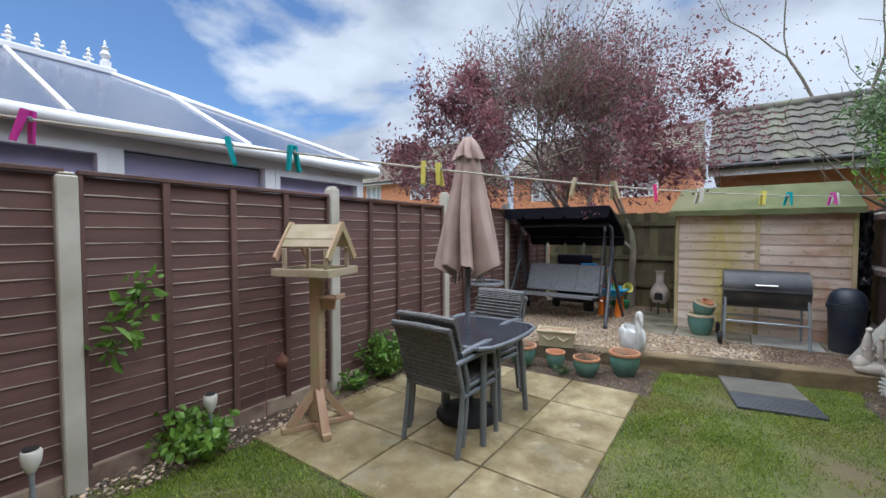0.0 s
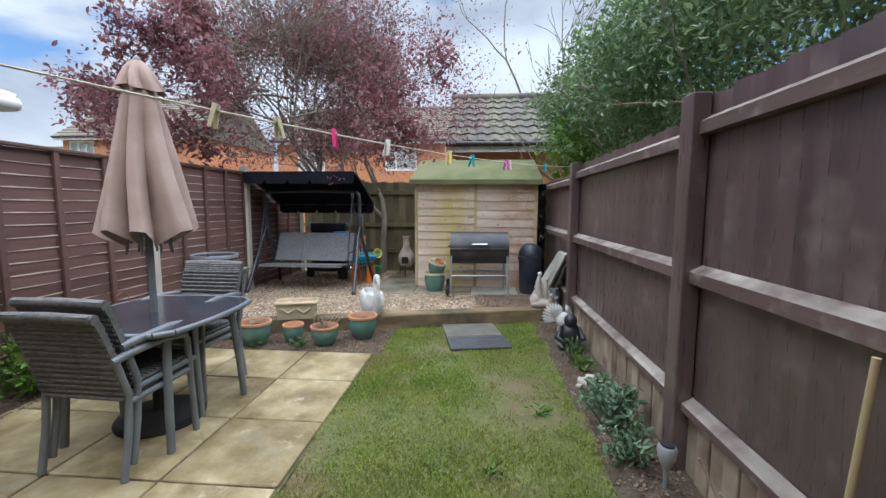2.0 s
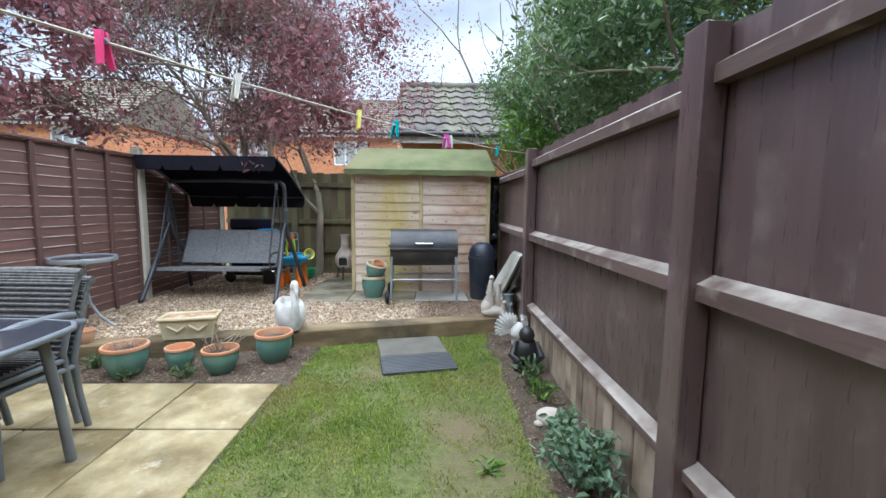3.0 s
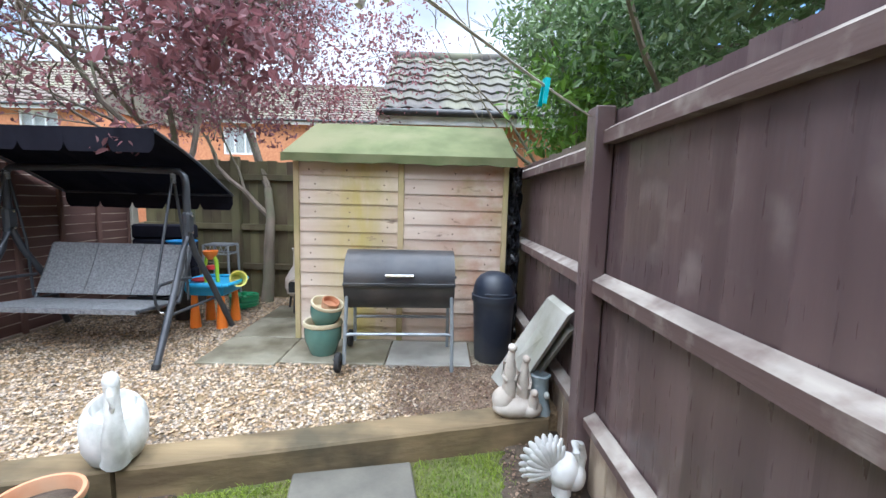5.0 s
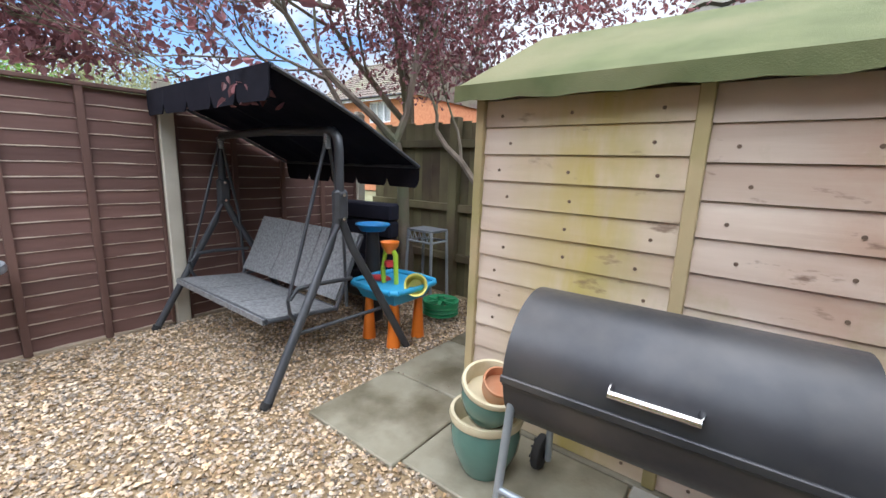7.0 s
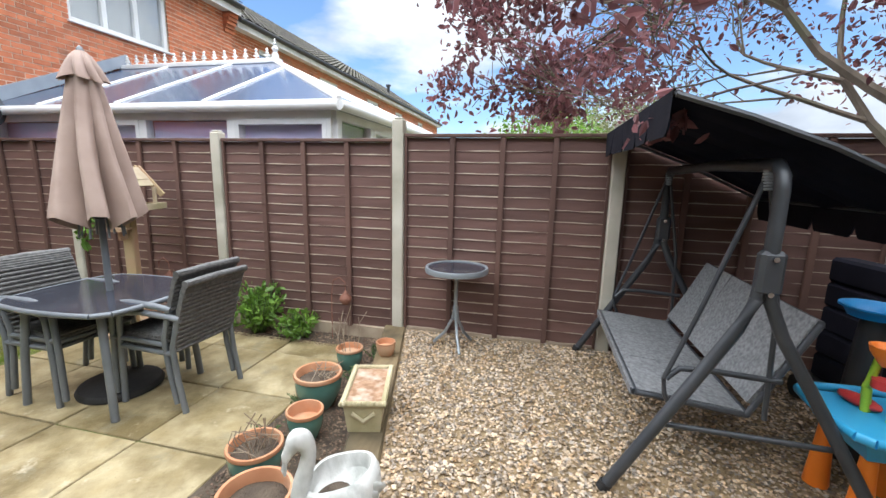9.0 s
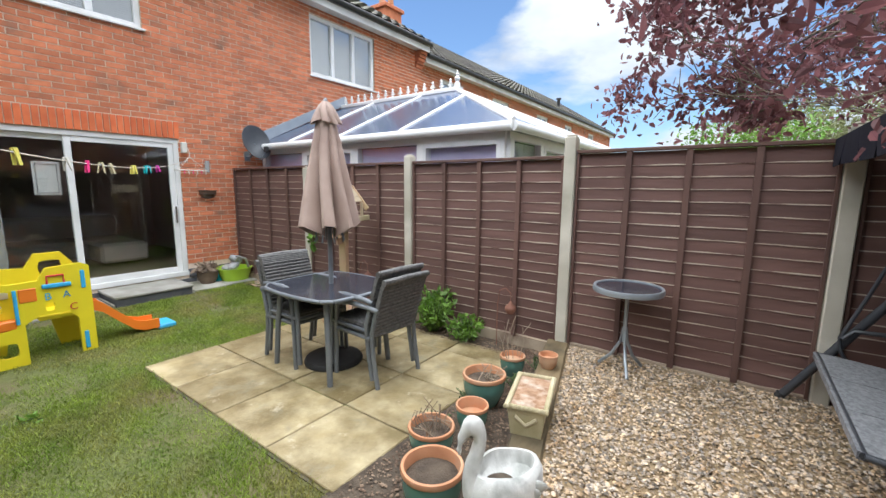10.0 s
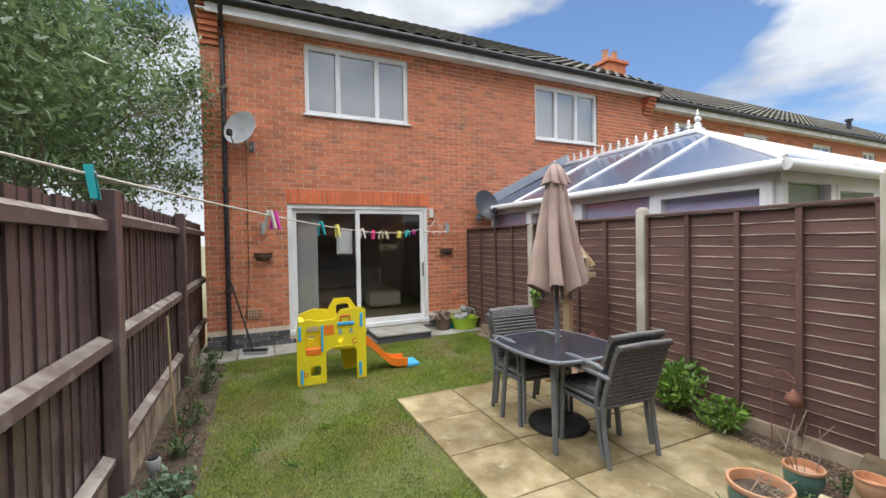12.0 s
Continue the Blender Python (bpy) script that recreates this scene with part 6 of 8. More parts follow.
# white swan planter: one plain cast shape
bm = bmesh.new()
rows_ = []
for z, rx_, ry_, yo in ((0.0, 0.08, 0.10, 0.0), (0.025, 0.12, 0.145, 0.0), (0.075, 0.148, 0.178, 0.0), (0.125, 0.156, 0.188, 0.005), (0.17, 0.146, 0.18, 0.01), (0.198, 0.124, 0.16, 0.01), (0.20, 0.106, 0.142, 0.01), (0.15, 0.095, 0.13, 0.01), (0.12, 0.0, 0.0, 0.0)):
    if rx_ == 0:
        rows_.append([bm.verts.new((0, yo, z))])
    else:
        rows_.append([bm.verts.new((rx_ * math.cos(t), yo + ry_ * math.sin(t) * (1.12 if math.sin(t) > 0 else 1), z + (0.05 * max(0, math.sin(t)) ** 2 + 0.03 * abs(math.cos(t)) ** 2) * (z > 0.12))) for t in np.linspace(0, 2 * math.pi, 29)[:-1]])
for q0, q1 in zip(rows_, rows_[1:]):
    for k in range(28):
        vs_ = [q0[k], q0[(k + 1) % 28]] + ([q1[(k + 1) % 28], q1[k]] if len(q1) > 1 else [q1[0]])
        bm.faces.new(vs_)
bm.faces.new(rows_[0][::-1])
neck, girth = eased([(0, -0.11, 0.05), (0, -0.155, 0.13), (0, -0.165, 0.20), (0, -0.14, 0.27), (0, -0.125, 0.32), (0, -0.14, 0.365), (0, -0.18, 0.375), (0, -0.205, 0.352)], [0.075, 0.060, 0.044, 0.036, 0.034, 0.038, 0.037, 0.026])
tube(bm, neck, 0.03, 16, girth)
feathers = []
tube(bm, [(0, -0.20, 0.358), (0, -0.225, 0.325), (0, -0.235, 0.285), (0, -0.232, 0.265)], 0.018, 8, [0.026, 0.021, 0.014, 0.006])
for sx in (-1, 1):
    for k in range(5):
        feathers.append(blobbed((sx * (0.138 - 0.010 * k), 0.0 + 0.036 * k, 0.11 + 0.020 * k), (0.012, 0.07, 0.040 - 0.004 * k), 10))
swan = part("swan_ornament", bm, M_SWAN, smooth=True)
swan.matrix_basis = pose(0.09, 7.735, G + 0.017, 0, 0, 38) @ Matrix.Diagonal((0.86, 0.78, 1.16, 1))
for b_ in feathers:
    part("feather", b_, M_SWAN, swan, smooth=True)
part("soil", lathed([(0.094, 0.150), (0.05, 0.160), (0, 0.158)], 20), M_SOIL, swan, "brown soil in the hollow back")
tagged(swan, "white painted stone swan planter on the sleeper", "ornament")

# pale animal group on a rock, one plain cast shape
bm = bmesh.new()
blob(bm, (0, 0, 0.07), (0.17, 0.10, 0.085), 12)
blob(bm, (-0.09, 0.01, 0.12), (0.08, 0.08, 0.10), 10)
blob(bm, (0.09, -0.02, 0.06), (0.10, 0.09, 0.07), 10)
for x, y, z, s in ((-0.06, 0.0, 0.16, 1.0), (0.045, 0.0, 0.10, 0.92)):
    tube(bm, [(x, y, z), (x + 0.012, y, z + 0.10 * s), (x, y - 0.01, z + 0.20 * s), (x + 0.01, y, z + 0.30 * s), (x + 0.015, y - 0.005, z + 0.34 * s)], 0.04, 10, [0.052 * s, 0.05 * s, 0.042 * s, 0.030 * s, 0.024 * s])
    blob(bm, (x + 0.015, y - 0.012, z + 0.365 * s), (0.03 * s, 0.042 * s, 0.032 * s), 10)
    for sx in (-1, 1):
        tube(bm, [(x + sx * 0.035, y, z + 0.26 * s), (x + sx * 0.052, y - 0.02, z + 0.17 * s), (x + sx * 0.03, y - 0.05, z + 0.13 * s)], 0.012, 6)
        tube(bm, [(x + sx * 0.03, y - 0.01, z + 0.05), (x + sx * 0.035, y - 0.03, z - 0.08)], 0.018, 6)
tube(bm, [(0.10, -0.06, 0.08), (0.105, -0.07, 0.15), (0.10, -0.075, 0.19)], 0.03, 8, [0.04, 0.035, 0.025])
blob(bm, (0.10, -0.085, 0.205), (0.028, 0.036, 0.028), 8)
statue = part("stone_statue", bm, M_STATUE, smooth=True)
statue.matrix_basis = pose(2.075, 8.235, G + 0.012, 0, 0, 10) @ Matrix.Diagonal((0.85, 0.85, 0.80, 1))
tagged(statue, "pale cast stone animal group on a rock", "statue")
vase = thing("stump_vase", pose(2.225, 8.275, G + 0.014), "blue-grey tree-stump vase with white bird", "vase")
part("body", lathed([(0, 0), (0.075, 0), (0.06, 0.05), (0.05, 0.12), (0.052, 0.21), (0.062, 0.235), (0.05, 0.24), (0.042, 0.20), (0, 0.19)], 16, wob=lambda t, z: 0.08 * math.sin(5 * t + 9 * z)), M_BLUEGREY, vase, smooth=True)
part("bird", blobbed((0.03, -0.055, 0.13), (0.018, 0.026, 0.022), 8), M_SWAN, vase)
# paving slabs leaning on the fence
for k, (q, z1) in enumerate((((1.99, 8.74, 2.08, 8.40, 2.30, 8.50, 2.30, 8.06), 0.83), ((2.08, 8.82, 2.16, 8.46, 2.325, 8.56, 2.325, 8.10), 0.72))):
    bm = bmesh.new()
    low = [(q[0], q[1], G + 0.018), (q[2], q[3], G + 0.018), (q[6], q[7], z1), (q[4], q[5], z1 - 0.01)]
    nrm_ = (Vector(low[1]) - Vector(low[0])).cross(Vector(low[3]) - Vector(low[0])).normalized() * 0.042
    if nrm_.z > 0:
        nrm_ = -nrm_
    prism(bm, [Vector(p_) for p_ in low], [Vector(p_) + nrm_ + Vector((0, 0, 0.035)) for p_ in low])
    sl = part("leaning_slab", bm, M_PAVER)
    tagged(sl, "pale grey paving slab leaning on the fence", "paving slab", "leaning slabs")

# white dove-like bird, dark seated ornament, small tortoise
bm = bmesh.new()
blob(bm, (0.02, 0, 0.10), (0.075, 0.062, 0.075), 14)
blob(bm, (0.055, -0.01, 0.085), (0.05, 0.055, 0.065), 12)
tube(bm, [(0.06, -0.01, 0.10), (0.085, -0.015, 0.165), (0.07, -0.02, 0.215), (0.048, -0.028, 0.225), (0.04, -0.04, 0.20), (0.05, -0.05, 0.165)], 0.02, 8, [0.036, 0.023, 0.019, 0.023, 0.017, 0.005])
for k in range(11):
    a = -1.75 + 0.21 * k
    ln_ = 0.075 + 0.03 * math.sin(math.pi * k / 10)
    for q, back in ((0.0, 0.02), (0.6, -0.012)):
        blob(bm, (-0.035 + ln_ * math.sin(a) * (1 - 0.3 * q), back, 0.105 + ln_ * math.cos(a) * (1 - 0.3 * q)), (0.017, 0.010, 0.058), 8, Matrix.Rotation(a, 3, "Y"))
tube(bm, [(0.01, 0, 0), (0.01, 0, 0.06)], 0.04, 10)
dove = part("bird_ornament", bm, M_SWAN, smooth=True)
dove.matrix_basis = pose(2.205, 7.74, 0.03, 0, 0, 12) @ Matrix.Diagonal((1.15, 1.15, 1.2, 1))
tagged(dove, "white stone bird with fanned tail at the fence", "ornament")
bm = bmesh.new()
blob(bm, (0, 0, 0.12), (0.11, 0.10, 0.13), 12)
blob(bm, (0, -0.03, 0.27), (0.065, 0.07, 0.07), 10)
for sx in (-1, 1):
    tube(bm, [(sx * 0.07, -0.02, 0.2), (sx * 0.12, -0.08, 0.11), (sx * 0.06, -0.13, 0.07)], 0.03, 8)
    blob(bm, (sx * 0.075, -0.10, 0.035), (0.045, 0.07, 0.035), 8)
dk = part("seated_ornament", bm, M_BLACKP, smooth=True)
dk.matrix_basis = pose(2.19, 7.22, 0.025, 0, 0, -10)
tagged(dk, "dark seated animal ornament in the flower bed", "ornament")
tort = thing("tortoise_ornament", pose(2.14, 6.30, 0.03, 0, 0, 60), "brown stone tortoise on the soil", "ornament")
bm = bmesh.new()
blob(bm, (0, 0, 0.035), (0.075, 0.10, 0.06), 14)
blob(bm, (0, -0.115, 0.04), (0.025, 0.035, 0.025), 8)
for sx in (-1, 1):
    for sy in (-1, 1):
        blob(bm, (sx * 0.06, sy * 0.065, 0.012), (0.025, 0.03, 0.018), 8)
part("body", bm, M_STATUE, tort, smooth=True)

# stepping slab and ribbed mat on the lawn
M_STEP = material("worn_dark_slab", (0.10, 0.095, 0.08), (0.155, 0.145, 0.12), 6, 0.85, 0.4, 60, dist=0.004)
stp = thing("stepping_slab", pose(1.255, 7.49, 0.0, 0, 0, 11), "grey paving slab with a ribbed dark mat", "paving slab")
part("slab", boxed(-0.30, 0.30, -0.04, 0.42, -0.01, 0.035, bev=0.008), M_STEP, stp)
for k in range(12):
    part("rib", boxed(-0.305, 0.305, -0.39 + 0.029 * k, -0.39 + 0.029 * k + 0.022, 0.0, 0.028 + 0.0005 * k, bev=0.004), M_SWING, stp)

# ---- toddler water table and clutter behind the swing ----
wt = thing("water_table", pose(-0.62, 9.90, G) @ Matrix.Diagonal((0.82, 0.82, 1.07, 1)), "blue plastic water play table with orange legs", "toy")
bm = bmesh.new()
prism(bm, [(-0.20, -0.20, 0.30), (0.20, -0.20, 0.30), (0.20, 0.20, 0.30), (-0.20, 0.20, 0.30)], [(-0.25, -0.26, 0.40), (0.25, -0.26, 0.40), (0.25, 0.26, 0.40), (-0.25, 0.26, 0.40)])
part("tray", bm, M_SKY, wt)
bm = bmesh.new()
ring = [Vector((x, y, 0.405)) for x, y in bowed(0.27, 0.28, 0.03)]
for a, b in zip(ring, ring[1:] + ring[:1]):
    rod(bm, a, b, 0.02, seg=8)
part("rim", bm, M_SKY, wt)
for sx in (-1, 1):
    for sy in (-1, 1):
        part("leg", lathed([(0, 0), (0.062, 0), (0.06, 0.02), (0.04, 0.22), (0.034, 0.31), (0, 0.31)], 16, (sx * 0.155, sy * 0.16, 0)), M_ORANGE, wt, "tapered orange leg")
tower = part("tower", tubed([(-0.06, -0.07, 0.40), (-0.07, -0.075, 0.50), (-0.05, -0.06, 0.64), (0.01, -0.05, 0.66), (0.05, -0.04, 0.60), (0.055, -0.03, 0.40)], 0.022, 8), M_LIME, wt, "lime water tower")
part("funnel", lathed([(0.03, 0.61), (0.075, 0.66), (0.085, 0.69), (0.075, 0.69), (0.02, 0.63)], 20, (-0.01, -0.05, 0)), M_ORANGE, tower)
part("wheel", lathed([(0, 0.52), (0.05, 0.52), (0.05, 0.555), (0, 0.555)], 8, (-0.01, -0.05, 0)), M_RED, tower)
bk = thing("toy_bucket", pose(-0.43, 9.93, G + 0.432, 70, 0, 40), "lemon yellow toy bucket on its side", "toy")
part("body", lathed([(0, 0), (0.055, 0), (0.075, 0.12), (0.082, 0.125), (0.07, 0.12), (0.05, 0.01), (0, 0.01)], 20), M_LEMON, bk)
rb = thing("toy_boat", pose(-0.72, 9.85, G + 0.432, 0, 0, 20), "small red plastic toy boat", "toy")
part("hull", blobbed((0, 0, 0.02), (0.09, 0.04, 0.025), 12), M_RED, rb)
rack = thing("plant_stand", pose(-0.98, 10.70, G), "grey metal stand with scrolled top rail", "stand")
for sx in (-1, 1):
    for sy in (-1, 1):
        part("leg", tubed([(sx * 0.16, sy * 0.13, 0), (sx * 0.14, sy * 0.11, 0.7)], 0.014, 8), M_GALV, rack)
for z in (0.60, 0.70):
    for p_, q_ in (((-0.14, -0.11), (0.14, -0.11)), ((0.14, -0.11), (0.14, 0.11)), ((0.14, 0.11), (-0.14, 0.11)), ((-0.14, 0.11), (-0.14, -0.11))):
        part("rail", rodded((*p_, z), (*q_, z), 0.010, seg=8), M_GALV, rack)
for k in range(5):
    x = -0.12 + 0.06 * k
    part("scroll", tubed([(x - 0.03, -0.11, 0.605), (x, -0.115, 0.69), (x + 0.03, -0.11, 0.605)], 0.006, 6), M_GALV, rack)
part("top", boxed(-0.15, 0.15, -0.12, 0.12, 0.70, 0.712, bev=0.003), M_METAL, rack)
reel = thing("hose_reel", pose(-0.60, 10.45, G), "green plastic hose reel with coiled hose", "hose reel")
for k in range(4):
    bm = lathed([(0.13 + 0.008 * k, 0.02), (0.155, 0.035), (0.13 + 0.008 * k, 0.05), (0.12, 0.035), (0.13 + 0.008 * k, 0.02)], 26)
    bmesh.ops.transform(bm, matrix=Matrix.Translation((0, 0, 0.02 + 0.032 * k)), verts=bm.verts)
    part("hose", bm, M_GREENP, reel)
bm = bmesh.new()
for k in range(6):
    a = math.pi * k / 3
    box(bm, 0, 0.14, -0.014, 0.014, 0.15, 0.165, 0.003, m=Matrix.Rotation(a, 4, "Z"))
part("spoke_set", bm, M_GREENP, reel)
part("hub", rodded((0, 0, 0), (0, 0, 0.2), 0.03), M_GREENP, reel)
cush = thing("cushion_stack", pose(-1.35, 10.30, G + 0.18, 0, 0, 8), "black folded lounger cushions standing behind the swing", "cushion")
for k in range(5):
    part("cushion", boxed(-0.30, 0.30, -0.07, 0.07, 0.155 * k, 0.155 * k + 0.152, bev=0.018), M_CANOPY, cush)
cart = thing("lounger_base", pose(-1.35, 10.28, G), "low dark wheeled base under the cushions", "lounger")
part("frame", boxed(-0.36, 0.36, -0.12, 0.12, 0.10, 0.178, bev=0.01), M_BLACKP, cart)
for sx in (-1, 1):
    bm = lathed([(0, -0.02), (0.075, -0.02), (0.08, 0), (0.075, 0.02), (0, 0.02)], 20)
    bmesh.ops.transform(bm, matrix=Matrix.Translation((sx * 0.28, -0.14, 0.08)) @ Matrix.Rotation(math.pi / 2, 4, "X"), verts=bm.verts)
    part("wheel", bm, M_RUBBER, cart)
bt2 = thing("blue_tub", pose(-1.02, 10.05, G + 0.10), "blue plastic tub wedged among cushions", "tub")
part("tub", lathed([(0, 0.655), (0.10, 0.655), (0.12, 0.69), (0.14, 0.70), (0.14, 0.71), (0.115, 0.705), (0.09, 0.665), (0, 0.665)], 24), M_BLUE, bt2)
part("stand", lathed([(0.09, -0.10), (0.05, 0.655), (0.04, 0.655), (0.08, -0.10)], 20), M_BLACKP, bt2)
ch = thing("chiminea", pose(0.02, 10.45, G + 0.012), "pale clay chiminea on a low stand", "chiminea")
part("body", lathed([(0, 0.16), (0.10, 0.17), (0.15, 0.26), (0.145, 0.36), (0.10, 0.44), (0.06, 0.50), (0.055, 0.66), (0.075, 0.70), (0.05, 0.70), (0.04, 0.5), (0, 0.48)], 24), M_STATUE, ch, smooth=True)
part("mouth_rim", tubed([(0.075 * math.cos(a), -0.137, 0.29 + 0.085 * math.sin(a)) for a in np.linspace(0, math.pi, 9)] + [(-0.075, -0.137, 0.22), (0.075, -0.137, 0.22)], 0.016, 8), M_STATUE, ch)
# the body is closed: a black plate gives the shade of its mouth
bm = bmesh.new()
slab_poly(bm, [(-0.062, -0.150), (0.062, -0.150), (0.062, -0.142), (-0.062, -0.142)], 0.225, 0.345)
part("opening", bm, M_RUBBER, ch, "flat black plate standing in for the shaded mouth")
for k in range(3):
    a = 2 * math.pi * k / 3 + math.pi / 6
    part("leg", tubed([(0.12 * math.cos(a), 0.12 * math.sin(a), 0.2), (0.16 * math.cos(a), 0.16 * math.sin(a), 0.0)], 0.013, 8), M_BLACKP, ch)

# ---- yellow play gym with slide ----
gym = thing("play_gym", Matrix.Translation((0.02, 1.17, 0.005)) @ Matrix.Diagonal((0.93, 0.67, 0.98, 1)), "yellow plastic toddler climber with orange slide", "toy")


def panel(parent, pts, holes, y0, y1, name="panel", mat_=None, axis="y"):
    """A moulded sheet: an outline with punched holes, standing upright."""
    xs = sorted({p_[0] for p_ in pts} | {h for q in holes for h in q[:2]})
    b_ = bmesh.new()
    outline = pts
    vs0 = [b_.verts.new((x, y0, z)) for x, z in outline]
    edges_ = [b_.edges.new((vs0[k], vs0[(k + 1) % len(vs0)])) for k in range(len(vs0))]
    for hx0, hx1, hz0, hz1 in holes:
        n_ = 16
        hv = []
        for k in range(n_):
            a = 2 * math.pi * k / n_
            ca, sa = math.cos(a), math.sin(a)
            s_ = max(abs(ca), abs(sa)) ** 0.55
            hv.append(b_.verts.new(((hx0 + hx1) / 2 + (hx1 - hx0) / 2 * ca / s_, y0, (hz0 + hz1) / 2 + (hz1 - hz0) / 2 * sa / s_)))
        edges_ += [b_.edges.new((hv[k], hv[(k + 1) % n_])) for k in range(n_)]
    bmesh.ops.triangle_fill(b_, use_beauty=True, use_dissolve=False, edges=edges_)
    out = bmesh.ops.extrude_face_region(b_, geom=b_.faces[:])
    bmesh.ops.translate(b_, vec=(0, y1 - y0, 0), verts=[e for e in out["geom"] if isinstance(e, bmesh.types.BMVert)])
    if axis == "x":
        bmesh.ops.transform(b_, matrix=Matrix(((0, 1, 0, 0), (1, 0, 0, 0), (0, 0, 1, 0), (0, 0, 0, 1))), verts=b_.verts)
    return part(name, b_, mat_ or M_YELLOW, parent)


front = panel(gym, [(0.40, 0.0), (0.40, 0.83), (0.46, 0.86), (0.72, 0.845), (0.78, 0.74), (0.98, 0.73), (1.08, 0.76), (1.20, 0.74), (1.24, 0.66), (1.24, 0.0), (0.90, 0.0), (0.90, 0.36), (0.80, 0.42), (0.58, 0.42), (0.52, 0.34), (0.52, 0.0)], [(0.94, 1.15, 0.33, 0.68), (0.96, 1.09, 0.09, 0.22), (0.68, 0.75, 0.45, 0.53)], 3.52, 3.57)
backp = panel(gym, [(0.42, 0.0), (0.42, 0.80), (0.52, 0.93), (0.72, 0.93), (0.80, 0.80), (1.00, 0.82), (1.17, 0.76), (1.17, 0.0), (1.00, 0.0), (0.95, 0.3), (0.66, 0.3), (0.6, 0.0)], [(0.52, 0.70, 0.72, 0.86), (0.90, 1.10, 0.45, 0.62)], 2.93, 2.98)
panel(gym, [(3.12, 0.0), (3.12, 0.72), (3.2, 0.76), (3.3, 0.70), (3.42, 0.76), (3.52, 0.72), (3.52, 0.0), (3.42, 0.0), (3.38, 0.30), (3.26, 0.30), (3.20, 0.0)], [(3.22, 3.42, 0.42, 0.62)], 1.15, 1.20, "side_panel", axis="x")
inner = panel(gym, [(0.90, 0.24), (0.90, 0.72), (1.145, 0.72), (1.145, 0.24)], [(1.02, 1.10, 0.47, 0.55)], 3.40, 3.43, "inner_panel")
part("slot", boxed(0.97, 1.12, 3.43, 3.437, 0.60, 0.665, bev=0.003), M_WHITEP, inner, "white letter slot")
part("platform", boxed(0.44, 0.80, 2.90, 3.52, 0.36, 0.40, bev=0.01), M_YELLOW, gym)
for x, z in ((0.44, 0.62), (1.19, 0.52), (0.46, 0.03), (1.17, 0.02)):
    part("clip", boxed(x, x + 0.035, 3.568, 3.585, z, z + 0.17, bev=0.006), M_SKY, gym, "light blue clip")
part("shelf", boxed(0.55, 0.76, 3.568, 3.60, 0.66, 0.70, bev=0.008), M_SKY, gym)
part("hoop", tubed([(0.60, 3.585, 0.70), (0.60, 3.585, 0.77), (0.72, 3.585, 0.77), (0.72, 3.585, 0.70)], 0.010, 6), M_RED, gym, "red toy hoop")
part("bar", rodded((0.945, 3.585, 0.38), (0.945, 3.585, 0.68), 0.014), M_SKY, gym)
part("door_flap", boxed(0.95, 1.14, 3.45, 3.575, 0.335, 0.42, bev=0.012), M_ORANGE, gym, "orange flap")
part("square", boxed(0.80, 0.92, 3.568, 3.578, 0.56, 0.68, bev=0.006), M_ORANGE, gym)
bm = bmesh.new()
prof = [(0.42, 0.40), (0.30, 0.34), (0.16, 0.20), (0.04, 0.09), (-0.06, 0.055), (-0.20, 0.05)]
for (xa, za), (xb, zb) in zip(prof, prof[1:]):
    for y0_, y1_, h0 in ((3.10, 3.40, 0.0), (3.08, 3.11, 0.07), (3.39, 3.42, 0.07)):
        prism(bm, [(xa, y0_, za - 0.02), (xa, y1_, za - 0.02), (xa, y1_, za + 0.012 + h0), (xa, y0_, za + 0.012 + h0)], [(xb, y0_, zb - 0.02), (xb, y1_, zb - 0.02), (xb, y1_, zb + 0.012 + h0), (xb, y0_, zb + 0.012 + h0)])
part("slide", bm, M_ORANGE, gym, "orange slide chute")
part("slide_end", boxed(-0.37, -0.19, 3.07, 3.43, 0.0, 0.06, bev=0.015), M_SKY, gym, "light blue slide foot")


def words(text, x, y, z, size, mat_, parent, flip=math.pi):
    cu = bpy.data.curves.new("letter", "FONT")
    cu.body, cu.size, cu.extrude = text, size, 0.002
    ob_ = new("letter", cu)
    dg = bpy.context.evaluated_depsgraph_get()
    me_ = bpy.data.meshes.new_from_object(ob_.evaluated_get(dg))
    bpy.data.objects.remove(ob_)
    o2 = link_mesh("letter", me_, mat_, parent)
    o2.matrix_basis = Matrix.Translation((x, y, z)) @ Matrix.Rotation(flip, 4, "Z") @ Matrix.Rotation(math.pi / 2, 4, "X")
    return o2


words("A", 0.62, 3.576, 0.555, 0.09, M_BLUE, front)
words("B", 0.75, 3.576, 0.555, 0.09, M_SKY, front)
words("C", 0.58, 3.576, 0.43, 0.09, M_RED, front)
words("D", 1.17, 3.576, 0.10, 0.08, M_RED, front)

# ---- at the house wall ----
stepb = thing("door_step", pose(0, 0, 0), "dark block doorstep with a grey paving top", "step")
part("riser", boxed(-1.06, -0.16, HY + 0.02, HY + 0.66, -0.02, 0.105, bev=0.006), M_ENG, stepb)
part("tread", boxed(-1.08, -0.14, HY + 0.02, HY + 0.68, 0.106, 0.14, bev=0.008), M_PAVER, stepb)


